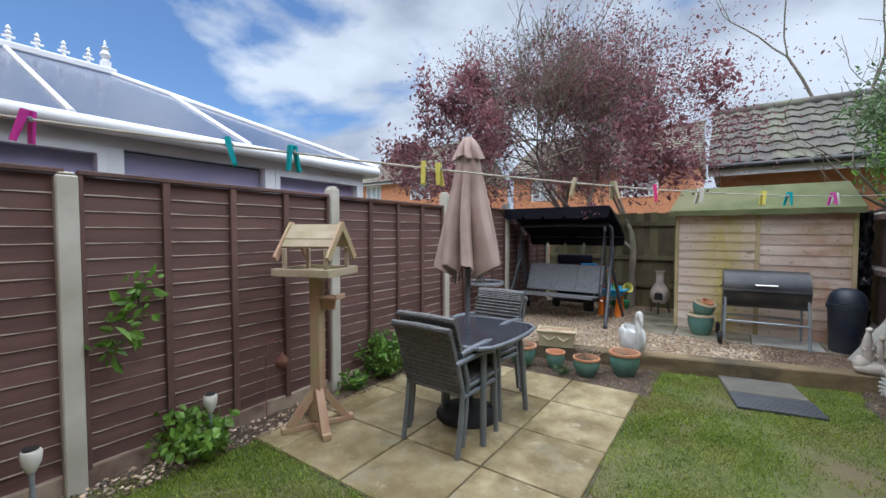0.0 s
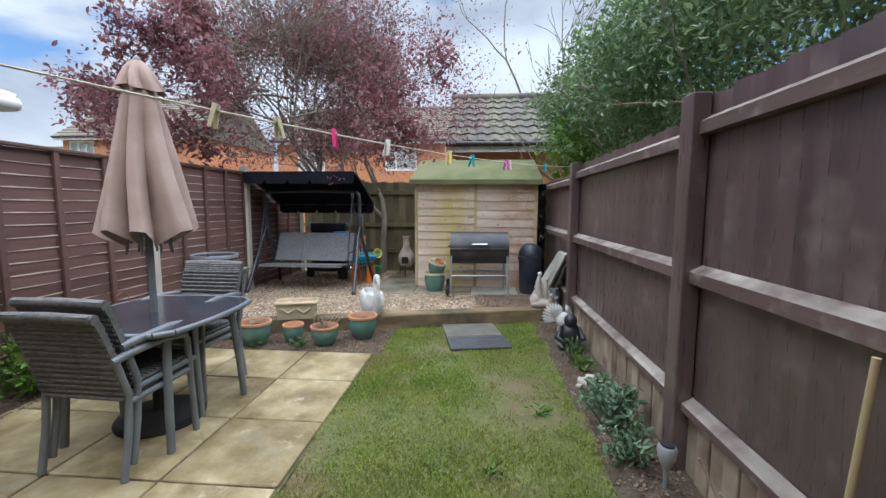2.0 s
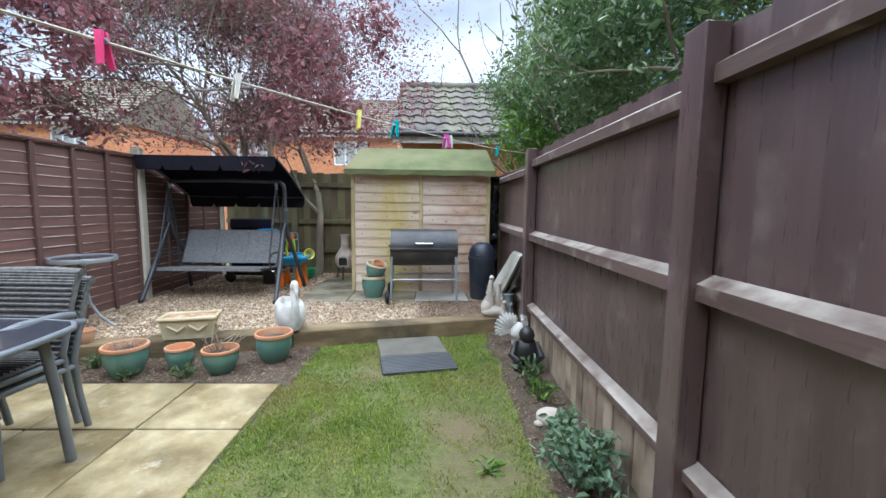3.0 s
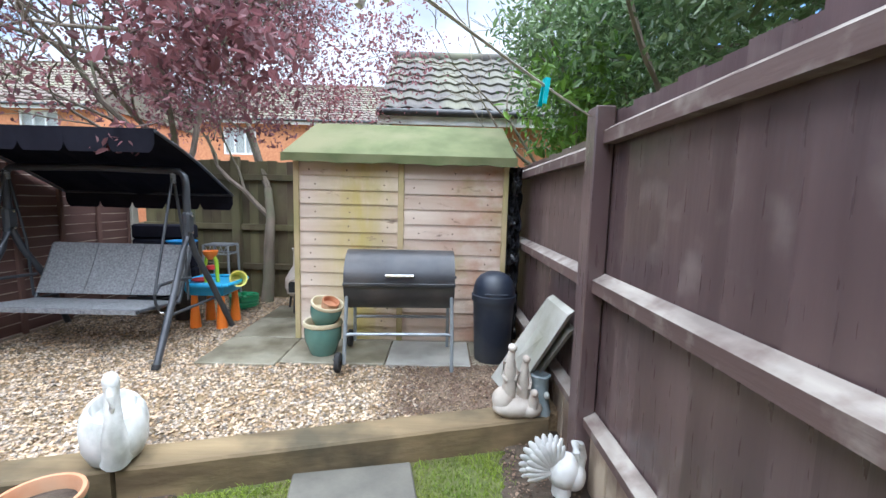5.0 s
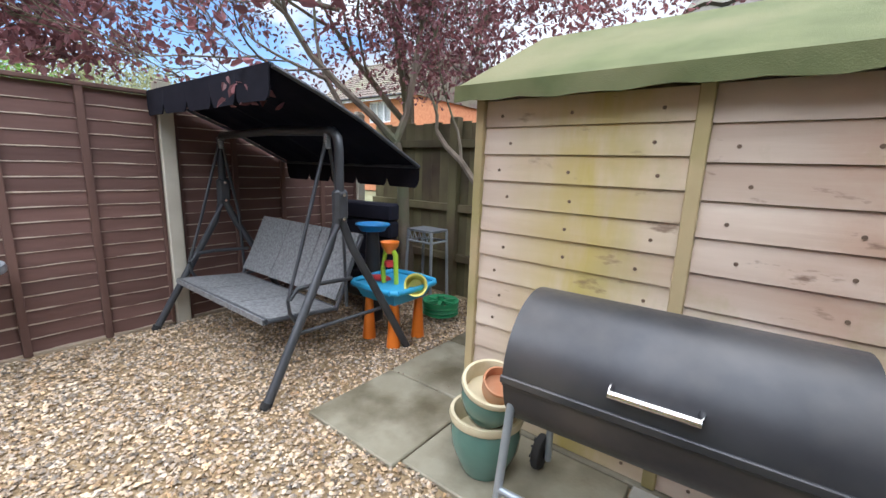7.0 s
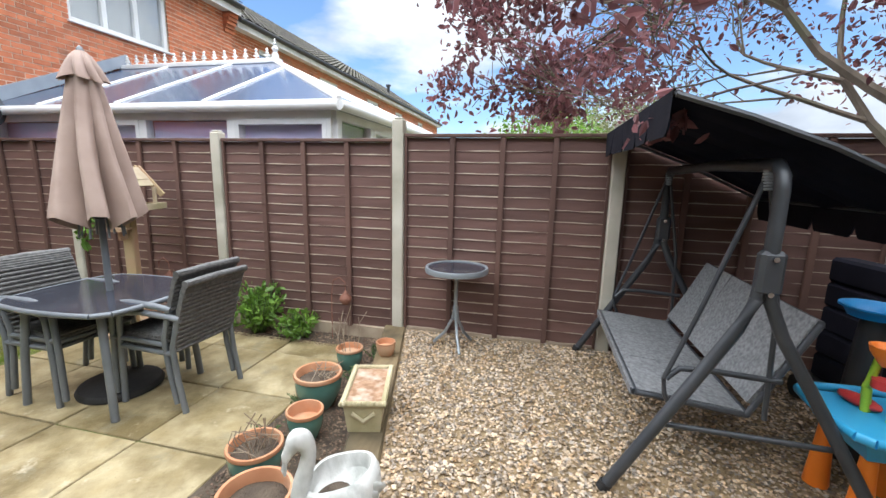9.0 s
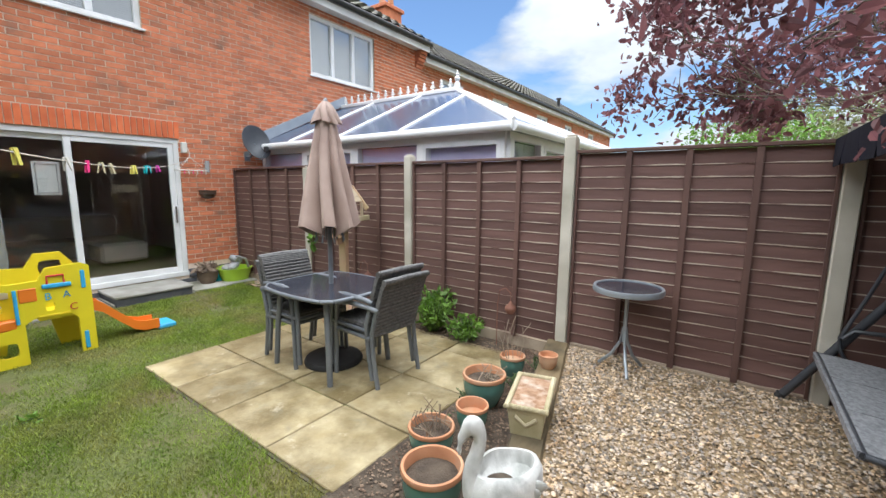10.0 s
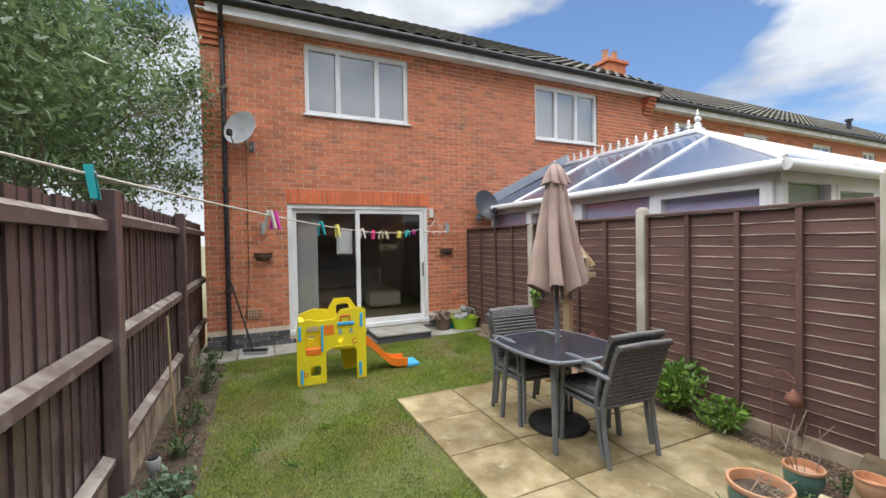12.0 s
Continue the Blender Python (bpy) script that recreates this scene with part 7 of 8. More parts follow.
def sat_dish(m, label, r, mat_):
    d = thing("satellite_dish", m, label, "satellite dish", "satellite dishes")
    b_ = lathed([(0, 0.0), (r * 0.4, 0.012), (r * 0.75, 0.04), (r, 0.075), (r * 1.01, 0.08), (r * 0.99, 0.083), (r * 0.74, 0.05), (r * 0.4, 0.022), (0, 0.010)], 36)
    bmesh.ops.transform(b_, matrix=Matrix.Translation((0, 0.22, 0)) @ Matrix.Rotation(radians(-72), 4, "X") @ Matrix.Diagonal((1.0, 1.12, 1, 1)), verts=b_.verts)
    part("reflector", b_, mat_, d, smooth=True)
    part("arm", tubed([(0, 0.24, -0.26), (0, 0.42, -0.27), (0, 0.52, -0.12)], 0.011, 8), M_GALV, d)
    part("receiver", boxed(-0.03, 0.03, 0.49, 0.57, -0.15, -0.06, bev=0.012), M_BLACKP, d)
    part("bracket", tubed([(0, 0.0, -0.20), (0, 0.10, -0.22), (0, 0.20, -0.10), (0, 0.23, 0)], 0.017, 8), M_GALV, d)
    part("wall_plate", boxed(-0.05, 0.05, 0.0, 0.012, -0.28, -0.12, bev=0.003), M_GALV, d)
    return d


sat_dish(pose(1.58, HY + 0.012, 3.29, 0, 0, -32), "pale grey satellite dish on the brick wall", 0.24, M_GREYP)
sat_dish(pose(-2.36, HY + 0.012, 2.26, 0, 0, 5), "dark grey satellite dish above the fence end", 0.26, M_SWING)


def wall_lamp(x, z):
    d = thing("wall_lamp", pose(x, HY + 0.012, z), "slim steel cylinder wall light", "wall lamp", "wall lamps beside the door")
    part("body", rodded((0, 0.07, -0.09), (0, 0.07, 0.09), 0.032, seg=16), M_GREYP, d)
    part("bracket", boxed(-0.025, 0.025, 0, 0.045, -0.04, 0.04, bev=0.004), M_CHROME, d)


def wall_basket(x, z):
    d = thing("wall_basket", pose(x, HY + 0.012, z), "half-round wire wall basket with brown lining", "wall basket", "wall baskets beside the door")
    b_ = bmesh.new()
    rows_ = []
    for r_, zz in ((0.13, 0.0), (0.125, -0.05), (0.095, -0.10), (0.04, -0.13)):
        rows_.append([b_.verts.new((r_ * math.cos(a), 0.004 + r_ * 0.9 * math.sin(a), zz)) for a in np.linspace(0, math.pi, 13)])
    for a_, c_ in zip(rows_, rows_[1:]):
        for k in range(12):
            b_.faces.new((a_[k], a_[k + 1], c_[k + 1], c_[k]))
    bmesh.ops.solidify(b_, geom=b_.faces[:], thickness=0.008)
    part("liner", b_, M_CHIP, d, "brown coir liner")
    for r_, zz in ((0.138, 0.004), (0.132, -0.05), (0.10, -0.102)):
        part("wire", tubed([(r_ * math.cos(a), 0.004 + r_ * 0.92 * math.sin(a), zz) for a in np.linspace(0, math.pi, 13)], 0.005, 6), M_BLACKP, d)


for x in (1.46, -1.66):
    wall_lamp(x, 1.85)
    wall_basket(x, 1.47)
bx = thing("alarm_sensor", pose(-1.36, HY + 0.012, 2.12), "small white outdoor sensor box by the door", "sensor")
part("body", boxed(-0.04, 0.04, 0, 0.06, -0.08, 0.08, bev=0.012), M_WHITEP, bx)
air = thing("peg_airer", pose(-1.38, HY + 0.16, 1.78), "white hanging peg airer beside the door", "airer")
part("hook", tubed([(0, 0, 0.30), (0.02, 0, 0.33), (0, 0, 0.26), (0, 0, 0.20)], 0.005, 6), M_WHITEP, air)
part("frame", tubed([(-0.20, -0.08, 0), (0.20, -0.08, 0), (0.20, 0.08, 0), (-0.20, 0.08, 0), (-0.20, -0.08, 0)], 0.008, 6), M_WHITEP, air)
for k in range(4):
    part("cord", rodded(((-0.2, 0.2, 0.2, -0.2)[k], (-0.08, -0.08, 0.08, 0.08)[k], 0), (0, 0, 0.20), 0.003, seg=5), M_WHITEP, air)
for k in range(7):
    part("peg", boxed(-0.18 + 0.06 * k - 0.006, -0.18 + 0.06 * k + 0.006, 0.075, 0.088, -0.06, 0.0, bev=0.003), (M_WHITEP, M_PINK)[k % 2], air)
br = thing("broom", pose(0, 0, 0), "long-handled broom leaning on the house wall", "broom")
part("handle", rodded((1.62, 1.93, 0.06), (1.96, HY + 0.14, 1.25), 0.013, seg=8), M_BLACKP, br)
bm = boxed(-0.17, 0.17, -0.03, 0.03, 0.0, 0.035, bev=0.006)
bmesh.ops.transform(bm, matrix=pose(1.60, 1.94, 0.085, 0, 0, -20), verts=bm.verts)
part("head", bm, M_BLACKP, br)
bm = boxed(-0.165, 0.165, -0.026, 0.026, -0.055, 0.0, bev=0.01)
bmesh.ops.transform(bm, matrix=pose(1.60, 1.94, 0.085, 0, 0, -20), verts=bm.verts)
part("bristles", bm, M_GREYP, br, "pale stiff bristles")
wp = thing("plant_pot", pose(-1.46, HY + 0.26, 0.03), "brown wicker pot with dried plant by the step", "plant pot")
part("body", lathed([(0, 0), (0.10, 0), (0.14, 0.09), (0.15, 0.18), (0.16, 0.19), (0.14, 0.19), (0.12, 0.12), (0, 0.12)], 24), M_CHIP, wp)
v, f = leaf_mesh(np.stack([rng.normal(0, 0.06, 90), rng.normal(0, 0.06, 90), 0.18 + 0.14 * rng.random(90)], 1), 0.10)
np_mesh("dry_leaves", v, f, M_KICK, wp, "dry brown leaves")
bg = thing("compost_bag", pose(-1.86, HY + 0.30, 0.03), "lime green tub holding a grey sack and toys", "tub")
part("tub", lathed([(0, 0), (0.20, 0), (0.25, 0.16), (0.27, 0.20), (0.25, 0.20), (0.22, 0.10), (0, 0.10)], 28, wob=lambda t, z: 0.05 * math.sin(3 * t)), M_LIME, bg)
bm = bmesh.new()
for k in range(6):
    blob(bm, (0.08 * math.cos(k), 0.07 * math.sin(k * 1.7), 0.20 + 0.03 * k), (0.12 - 0.01 * k, 0.09, 0.06), 10, Matrix.Rotation(0.5 * k, 3, "Y"))
part("sack", bm, M_GREYP, bg, "crumpled grey sack")
part("strap", tubed([(-0.20, 0.10, 0.15), (-0.12, 0.16, 0.34), (0.02, 0.12, 0.40)], 0.02, 6), M_GREYP, bg)
tb = thing("bottle", pose(-1.64, HY + 0.22, 0.03), "small teal plastic bottle by the tub", "bottle")
part("body", lathed([(0, 0), (0.05, 0), (0.055, 0.10), (0.02, 0.16), (0.02, 0.19), (0, 0.19)], 16), M_TEAL, tb)

# room furniture seen through the door
sofa = thing("sofa", pose(-0.35, HY - 2.9, 0.15), "cream corner sofa inside the dim room", "sofa")
part("base", boxed(-1.0, 1.1, -0.4, 0.45, 0.06, 0.40, bev=0.05), M_SOFA, sofa)
part("back", boxed(-1.0, 1.1, -0.65, -0.38, 0.1, 0.80, bev=0.06), M_SOFA, sofa)
part("arm", boxed(1.10, 1.30, -0.6, 0.45, 0.06, 0.60, bev=0.06), M_SOFA, sofa)
part("chaise", boxed(-1.0, -0.3, 0.45, 1.2, 0.06, 0.40, bev=0.05), M_SOFA, sofa)
cur = thing("vertical_blind", pose(0, 0, 0), "grey vertical blind gathered behind the glass", "blind")
for k in range(8):
    part("slat", boxed(0.62 + 0.052 * k, 0.62 + 0.052 * k + 0.05, HY - 0.20 + 0.006 * (k % 2), HY - 0.195 + 0.006 * (k % 2), 0.19, 2.16), M_CURTAIN, cur)
pic = thing("picture", pose(0.18, HY - 0.16, 1.63), "pale framed picture behind the glass", "picture")
part("mount", boxed(-0.13, 0.13, -0.01, 0.0, -0.21, 0.21), M_BLIND, pic)
part("frame", tubed([(-0.10, 0.006, -0.18), (0.10, 0.006, -0.18), (0.10, 0.006, 0.18), (-0.10, 0.006, 0.18), (-0.10, 0.006, -0.18)], 0.006, 6), M_GREYP, pic)
part("cord", rodded((0, -0.004, 0.2), (0, -0.004, 0.62), 0.002, seg=5), M_GREYP, pic)

# ---- washing line with pegs ----
LA, LB = Vector((-1.30, HY + 0.05, 1.90)), Vector((2.285, 7.86, 1.83))


def line_at(t):
    p_ = LA.lerp(LB, t)
    p_.z -= 0.17 * 4 * t * (1 - t)
    return p_


wl_ = thing("washing_line", pose(0, 0, 0), "sagging pale washing line from house to fence post", "washing line")
part("cord", tubed([line_at(k / 40) for k in range(41)], 0.0035, 6), M_CORD, wl_)
part("house_hook", tubed([(-1.30, HY + 0.01, 1.90), (-1.30, HY + 0.05, 1.89), (-1.30, HY + 0.06, 1.91)], 0.006, 6), M_GALV, wl_)
PEG_KINDS = {}
LINE_DIR = (LB - LA).normalized()
PEGS = [("magenta", M_MAGENTA), ("white", M_WHITEP), ("teal", M_TEAL), ("yellow", M_LEMON), ("pink", M_PINK), ("cream", M_CREAM)]
PEG_ROW = ((0.245, 0), (0.303, 2), (0.326, 2), (0.384, 3), (0.392, 3), (0.477, 5), (0.508, 5), (0.545, 4), (0.591, 1), (0.668, 3), (0.705, 2), (0.777, 0), (0.783, 1), (0.893, 2))
for t, kind in PEG_ROW:
    name_, mat_ = PEGS[kind]
    m = Matrix.Translation(line_at(t)) @ Matrix.Rotation(math.atan2(LINE_DIR.y, LINE_DIR.x) + 1.1 + 0.5 * math.sin(t * 90), 4, "Z") @ Matrix.Rotation(0.25 * math.sin(t * 57), 4, "X")
    if kind not in PEG_KINDS:
        pg = thing("clothes_peg", m, name_ + " plastic clothes peg on the washing line", "clothes peg", "pegs on the washing line")
        for sx in (-1, 1):
            bm = bmesh.new()
            prism(bm, [(sx * 0.003, -0.008, 0.022), (sx * 0.003, 0.008, 0.022), (sx * 0.012, 0.008, 0.022), (sx * 0.012, -0.008, 0.022)], [(sx * 0.017, -0.006, -0.056), (sx * 0.017, 0.006, -0.056), (sx * 0.025, 0.006, -0.056), (sx * 0.025, -0.006, -0.056)])
            part("arm", bm, mat_, pg)
        part("spring", rodded((0, -0.011, 0.002), (0, 0.011, 0.002), 0.006, seg=8), M_GALV, pg)
        PEG_KINDS[kind] = pg
    else:
        copy_thing(PEG_KINDS[kind], m)


# ---- trees ----
def grow(start, direction, length, radius, depth, spread, segs, ends, lift=0.1, n_child=(2, 3), shrink=0.72):
    """Limbs of a tree: each bends, tapers and forks. Segments and twig ends are gathered."""
    p_ = Vector(start)
    d = Vector(direction).normalized()
    steps = 4
    pts, rad = [p_.copy()], [radius]
    for k in range(steps):
        d = (d + Vector(rng.normal(0, 0.12, 3)) + Vector((0, 0, lift * 0.25))).normalized()
        p_ = p_ + d * length / steps
        pts.append(p_.copy())
        rad.append(radius * (1 - 0.4 * (k + 1) / steps))
        if depth <= 2:
            ends.append((p_.copy(), depth))
    segs.append((pts, rad, depth))
    if depth == 0:
        return
    for k in range(int(rng.integers(n_child[0], n_child[1] + 1))):
        a = d.orthogonal().normalized()
        a.rotate(Matrix.Rotation(rng.random() * 6.283, 3, d))
        nd = (d + a * spread * (0.7 + 0.6 * rng.random())).normalized()
        at = pts[-1] if k < 2 else pts[int(rng.integers(2, steps + 1))]
        grow(at, nd, length * shrink * (0.8 + 0.4 * rng.random()), rad[-1] * 0.78, depth - 1, spread, segs, ends, lift, n_child, shrink)


def tree(name, label, stems, leaf_m, leaf_n, leaf_s, depth, spread, jitter, lift=0.1, keep=None, aspect=0.5, twig=0.0, n_child=(2, 3), shrink=0.72, fill=None, trim=None):
    t_ = thing(name, pose(0, 0, 0), label, "tree")
    segs, ends = [], []
    for st_, dr, ln, rd in stems:
        grow(st_, dr, ln, rd, depth, spread, segs, ends, lift, n_child, shrink)
    top_d = depth
    bm_l = bmesh.new()
    for pts, rad, dd in segs:
        if trim is not None and not trim(pts[-1]):
            continue
        if dd == top_d:
            part("trunk", tubed(pts, 0, 10, rad), M_BARK, t_, smooth=True)
        else:
            tube(bm_l, pts, 0, 6 if dd > 1 else 4, [max(r_, 0.0035) for r_ in rad])
    tagged(part("branching", bm_l, M_TWIG if twig else M_BARK, t_), kind="stuff")
    if leaf_n:
        e = np.array([tuple(p_) for p_, dd in ends])
        if keep is not None:
            e = e[[bool(keep(q)) for q in e]]
        c = e[rng.integers(0, len(e), leaf_n)] + rng.normal(0, jitter, (leaf_n, 3))
        if fill is not None:
            c = np.concatenate([c, fill])
        c = c[(c[:, 0] < 2.1) | (c[:, 0] > 2.40) | (c[:, 2] > 2.0)]
        v_, f_ = leaf_mesh(c, leaf_s, aspect)
        tagged(np_mesh("crown", v_, f_, leaf_m, t_), kind="stuff")
    return t_


def clumps(cx, cy, cz, rx, ry, rz, n_cl, per, size, core=0.55):
    """Leaf places in uneven clumps over a rounded body."""
    out = []
    for _ in range(n_cl):
        d = rng.normal(size=3)
        d /= np.linalg.norm(d)
        q = np.array((cx, cy, cz)) + d * np.array((rx, ry, rz)) * (core + (1.05 - core) * rng.random())
        out.append(q + rng.normal(0, size, (per, 3)) * np.array((1, 1, 0.8)))
    return np.concatenate(out)


crown_fill = clumps(-0.75, 11.0, 4.1, 2.5, 2.0, 2.1, 150, 24, 0.28, 0.2)
crown_fill = np.concatenate([crown_fill, clumps(-1.9, 11.0, 3.3, 1.4, 1.3, 1.2, 34, 24, 0.3, 0.1), clumps(-1.6, 11.0, 4.5, 1.2, 1.2, 1.2, 30, 24, 0.3, 0.1), clumps(0.3, 11.1, 3.4, 1.2, 1.2, 1.2, 45, 70, 0.2), clumps(-1.2, 10.6, 2.5, 1.6, 0.7, 0.45, 40, 60, 0.16)])
crown_fill = np.concatenate([crown_fill, clumps(-0.2, 10.6, 2.9, 1.1, 0.5, 0.7, 18, 60, 0.17), clumps(-1.3, 11.2, 3.8, 2.2, 1.5, 1.5, 24, 70, 0.22)])
crown_fill = crown_fill[crown_fill[:, 2] > 1.95]
rng = np.random.default_rng(11)
tree("plum_tree", "purple-leaved plum tree with several stems behind the swing",
     [((-0.50, 10.80, 0.05), (0.05, -0.01, 1), 1.5, 0.075), ((-1.45, 10.92, 0.05), (0.0, 0.02, 1), 1.65, 0.08), ((-1.75, 11.7, 0.0), (-0.10, -0.02, 1), 1.9, 0.085)],
     M_PLUM, 36000, 0.044, 6, 0.60, 0.11, lift=0.22, aspect=0.55, twig=0, keep=lambda q: q[2] > 1.95 and q[0] < 2.0 and q[1] > 8.9, shrink=0.73, n_child=(3, 4), fill=crown_fill, trim=lambda q: q[2] > 2.0 or (q[0] > -1.9 and q[1] > 10.3 and q[2] > 1.2))
over = []
rng = np.random.default_rng(21)
for sx, sy, sz, dx, dy, dz in ((-1.3, 10.2, 3.0, -0.30, -1.0, 0.02), (-1.9, 10.1, 3.2, -0.55, -0.9, 0.0), (-0.7, 10.2, 3.0, 0.0, -1.0, 0.05), (-2.4, 10.4, 3.4, -0.9, -0.8, 0.1), (-1.6, 10.2, 2.7, -0.4, -1.0, -0.05), (-0.4, 10.3, 2.6, 0.2, -0.8, 0.1)):
    over.append(((sx, sy, sz), (dx, dy, dz), 1.15, 0.022))
tree("plum_bough", "overhanging purple plum boughs above the gravel", over, M_PLUM, 9500, 0.062, 4, 0.6, 0.085, lift=0.0, aspect=0.55, twig=1, shrink=0.66, keep=lambda q: q[2] > 2.1 and q[1] > 8.55 - 0.29 * (1.5 - q[0]), trim=lambda q: q[2] > 2.15 and q[1] > 8.5 - 0.29 * (1.5 - q[0]))
sprig = np.array((-0.72, 8.93, G + CZ - 0.09)) + rng.normal(0, 0.06, (60, 3))
v, f = leaf_mesh(sprig, 0.07, 0.45)
sp_ = thing("plum_sprig", pose(0, 0, 0), "purple plum leaves resting on the canopy edge", "leaves")
np_mesh("leaves", v, f, M_PLUM, sp_)
part("stem", tubed([(-0.9, 9.6, G + CZ + 0.15), (-0.8, 9.2, G + CZ + 0.05), (-0.72, 8.93, G + CZ - 0.04)], 0.006, 6), M_TWIG, sp_)

for i, (bx_, by_, hz, rx_, ry_, rz_, n_cl) in enumerate(((3.35, 10.2, 3.0, 0.85, 1.3, 1.1, 70), (3.30, 7.9, 3.0, 0.90, 1.35, 1.05, 75), (3.45, 5.5, 3.2, 0.95, 1.4, 1.25, 75), (3.5, 3.4, 3.2, 1.0, 1.2, 1.4, 60), (2.95, 1.75, 3.5, 0.95, 0.75, 1.6, 70))):
    tree("evergreen_shrub", "dense dark green evergreen shrub behind the fence", [((bx_ + 0.25, by_, 0.0), (0.05, 0.05, 1), 1.5, 0.07), ((bx_, by_ + 0.4, 0.0), (-0.05, 0.15, 1), 1.5, 0.05)], M_EVER, 8000, 0.058, 4, 0.6, 0.22, lift=0.1, aspect=0.42, shrink=0.68,
         keep=lambda q, i=i: q[0] > (2.55 if i < 4 else 2.2) and q[2] > 1.7 and q[2] < 4.9, fill=np.concatenate([clumps(bx_, by_, hz, rx_, ry_, rz_, n_cl, 190, 0.15), clumps(2.62, by_ - 0.5, 2.75, 0.42, 0.9, 0.5, 22, 120, 0.13)]) if i < 2 else clumps(bx_, by_, hz, rx_, ry_, rz_, n_cl, 190, 0.15))
fr_ = thing("leafy_branches", pose(0, 0, 0), "bright leafy branches leaning over the fence end", "leaves")
v, f = leaf_mesh(clumps(2.75, 9.6, 2.35, 0.35, 0.6, 0.45, 16, 60, 0.11), 0.085, 0.4)
np_mesh("leaves", v, f, M_FRESH, fr_)
part("stem", tubed([(2.9, 9.9, 0.1), (2.85, 9.8, 1.4), (2.75, 9.6, 2.5)], 0.02, 6), M_BARK, fr_)

tree("bare_tree", "tall bare-branched tree beyond the bungalow", [((6.6, 20.0, 0), (0, 0, 1), 4.0, 0.16), ((4.4, 21.5, 0), (0.05, 0, 1), 4.4, 0.14)], M_PALE, 0, 0.06, 5, 0.5, 0.2, lift=0.3, shrink=0.76)
for bx_, by_, bh in ((-13.5, 10.5, 3.1), (-17.0, 13.0, 4.0), (-22, 9, 4.8)):
    tree("far_tree", "pale green spring tree beyond the neighbours", [((bx_, by_, 0), (0, 0, 1), 1.4, 0.09)], M_PALE, 2500, 0.10, 4, 0.6, 0.3, lift=0.15, fill=clumps(bx_, by_, bh, 1.6, 1.6, 1.0, 40, 90, 0.28))
tree("far_shrub", "fresh green shrub behind the lapped fence", [((-9.0, 8.6, 0), (0, 0, 1), 1.0, 0.06)], M_FRESH, 1500, 0.08, 4, 0.6, 0.2, lift=0.15, fill=clumps(-9.0, 8.6, 2.3, 1.1, 1.1, 0.75, 30, 90, 0.2))


# ---- bed plants ----
def bush(name, label, x, y, z0, r, h, n, size, mat_, aspect=0.5, stems=10, droop=0.0):
    t_ = thing(name, pose(x, y, z0), label, "plant")
    bm_ = bmesh.new()
    c = []
    for k in range(stems):
        a, q = rng.random() * 6.283, rng.random() ** 0.6
        tip = Vector((r * q * math.cos(a), r * q * math.sin(a), h * (1 - 0.35 * q * q) * (0.75 + 0.35 * rng.random())))
        base_ = Vector((0.25 * tip.x, 0.25 * tip.y, 0))
        midp = base_.lerp(tip, 0.55) + Vector((0, 0, 0.05 * h))
        tube(bm_, [base_, midp, tip], 0.004, 4)
        for _ in range(max(1, n // stems)):
            u = 0.25 + 0.75 * rng.random()
            q_ = base_.lerp(tip, u)
            c.append((q_.x + rng.normal(0, size * 0.45), q_.y + rng.normal(0, size * 0.45), max(0.01, q_.z + rng.normal(0, size * 0.35))))
    tagged(part("stem", bm_, M_DULL, t_), kind="stuff")
    v_, f_ = leaf_mesh(np.array(c), size, aspect, droop)
    tagged(np_mesh("leaves", v_, f_, mat_, t_), kind="stuff")
    return t_


bush("leafy_plant", "bright green clump of rounded leaves at the fence", -1.93, 4.05, 0.02, 0.25, 0.28, 420, 0.058, M_FRESH, 0.8, 30)
bush("fence_shrub", "fresh green shrub growing against the lapped fence", -1.93, 5.85, 0.02, 0.28, 0.50, 800, 0.052, M_FRESH, 0.55, 40)
bush("fence_shrub", "low green shrub spilling over the patio edge", -1.90, 6.30, 0.02, 0.25, 0.24, 420, 0.05, M_FRESH, 0.55, 26)
bush("small_plant", "low leafy plant at the bird table foot", -1.92, 5.45, 0.02, 0.14, 0.18, 90, 0.06, M_FRESH, 0.5, 12)
cl = thing("climbing_plant", pose(FX + 0.05, 3.80, 0.75), "small climbing plant coming through the fence", "plant")
part("stem", tubed([(0, -0.16, 0.03), (0.03, -0.08, 0.08), (0.04, 0.02, 0.20), (0.05, 0.0, 0.34), (0.06, 0.03, 0.48)], 0.005, 6), M_DULL, cl)
cc = np.array([(0.05 + 0.04 * rng.random(), -0.16 + 0.22 * u + rng.normal(0, 0.05), 0.02 + 0.46 * u + rng.normal(0, 0.03)) for u in rng.random(60)])
v, f = leaf_mesh(cc, 0.075, 0.6)
np_mesh("leaves", v, f, M_FRESH, cl)
for x, y, r_, h_, n_, mt in ((2.11, 5.75, 0.22, 0.27, 520, M_SAGE), (2.13, 6.08, 0.18, 0.20, 300, M_SAGE), (2.08, 5.40, 0.17, 0.20, 220, M_SAGE), (2.14, 6.85, 0.13, 0.20, 110, M_DULL), (2.17, 6.62, 0.10, 0.14, 60, M_FRESH), (2.12, 4.2, 0.18, 0.2, 120, M_DULL), (2.08, 3.3, 0.2, 0.24, 140, M_DULL), (2.1, 2.55, 0.18, 0.3, 140, M_DULL), (2.12, 4.75, 0.14, 0.15, 80, M_DULL)):
    bush("bed_plant", "grey-green low plant in the fence bed", x, y, 0.03, r_, h_, n_, 0.042, mt, 0.5, 18)
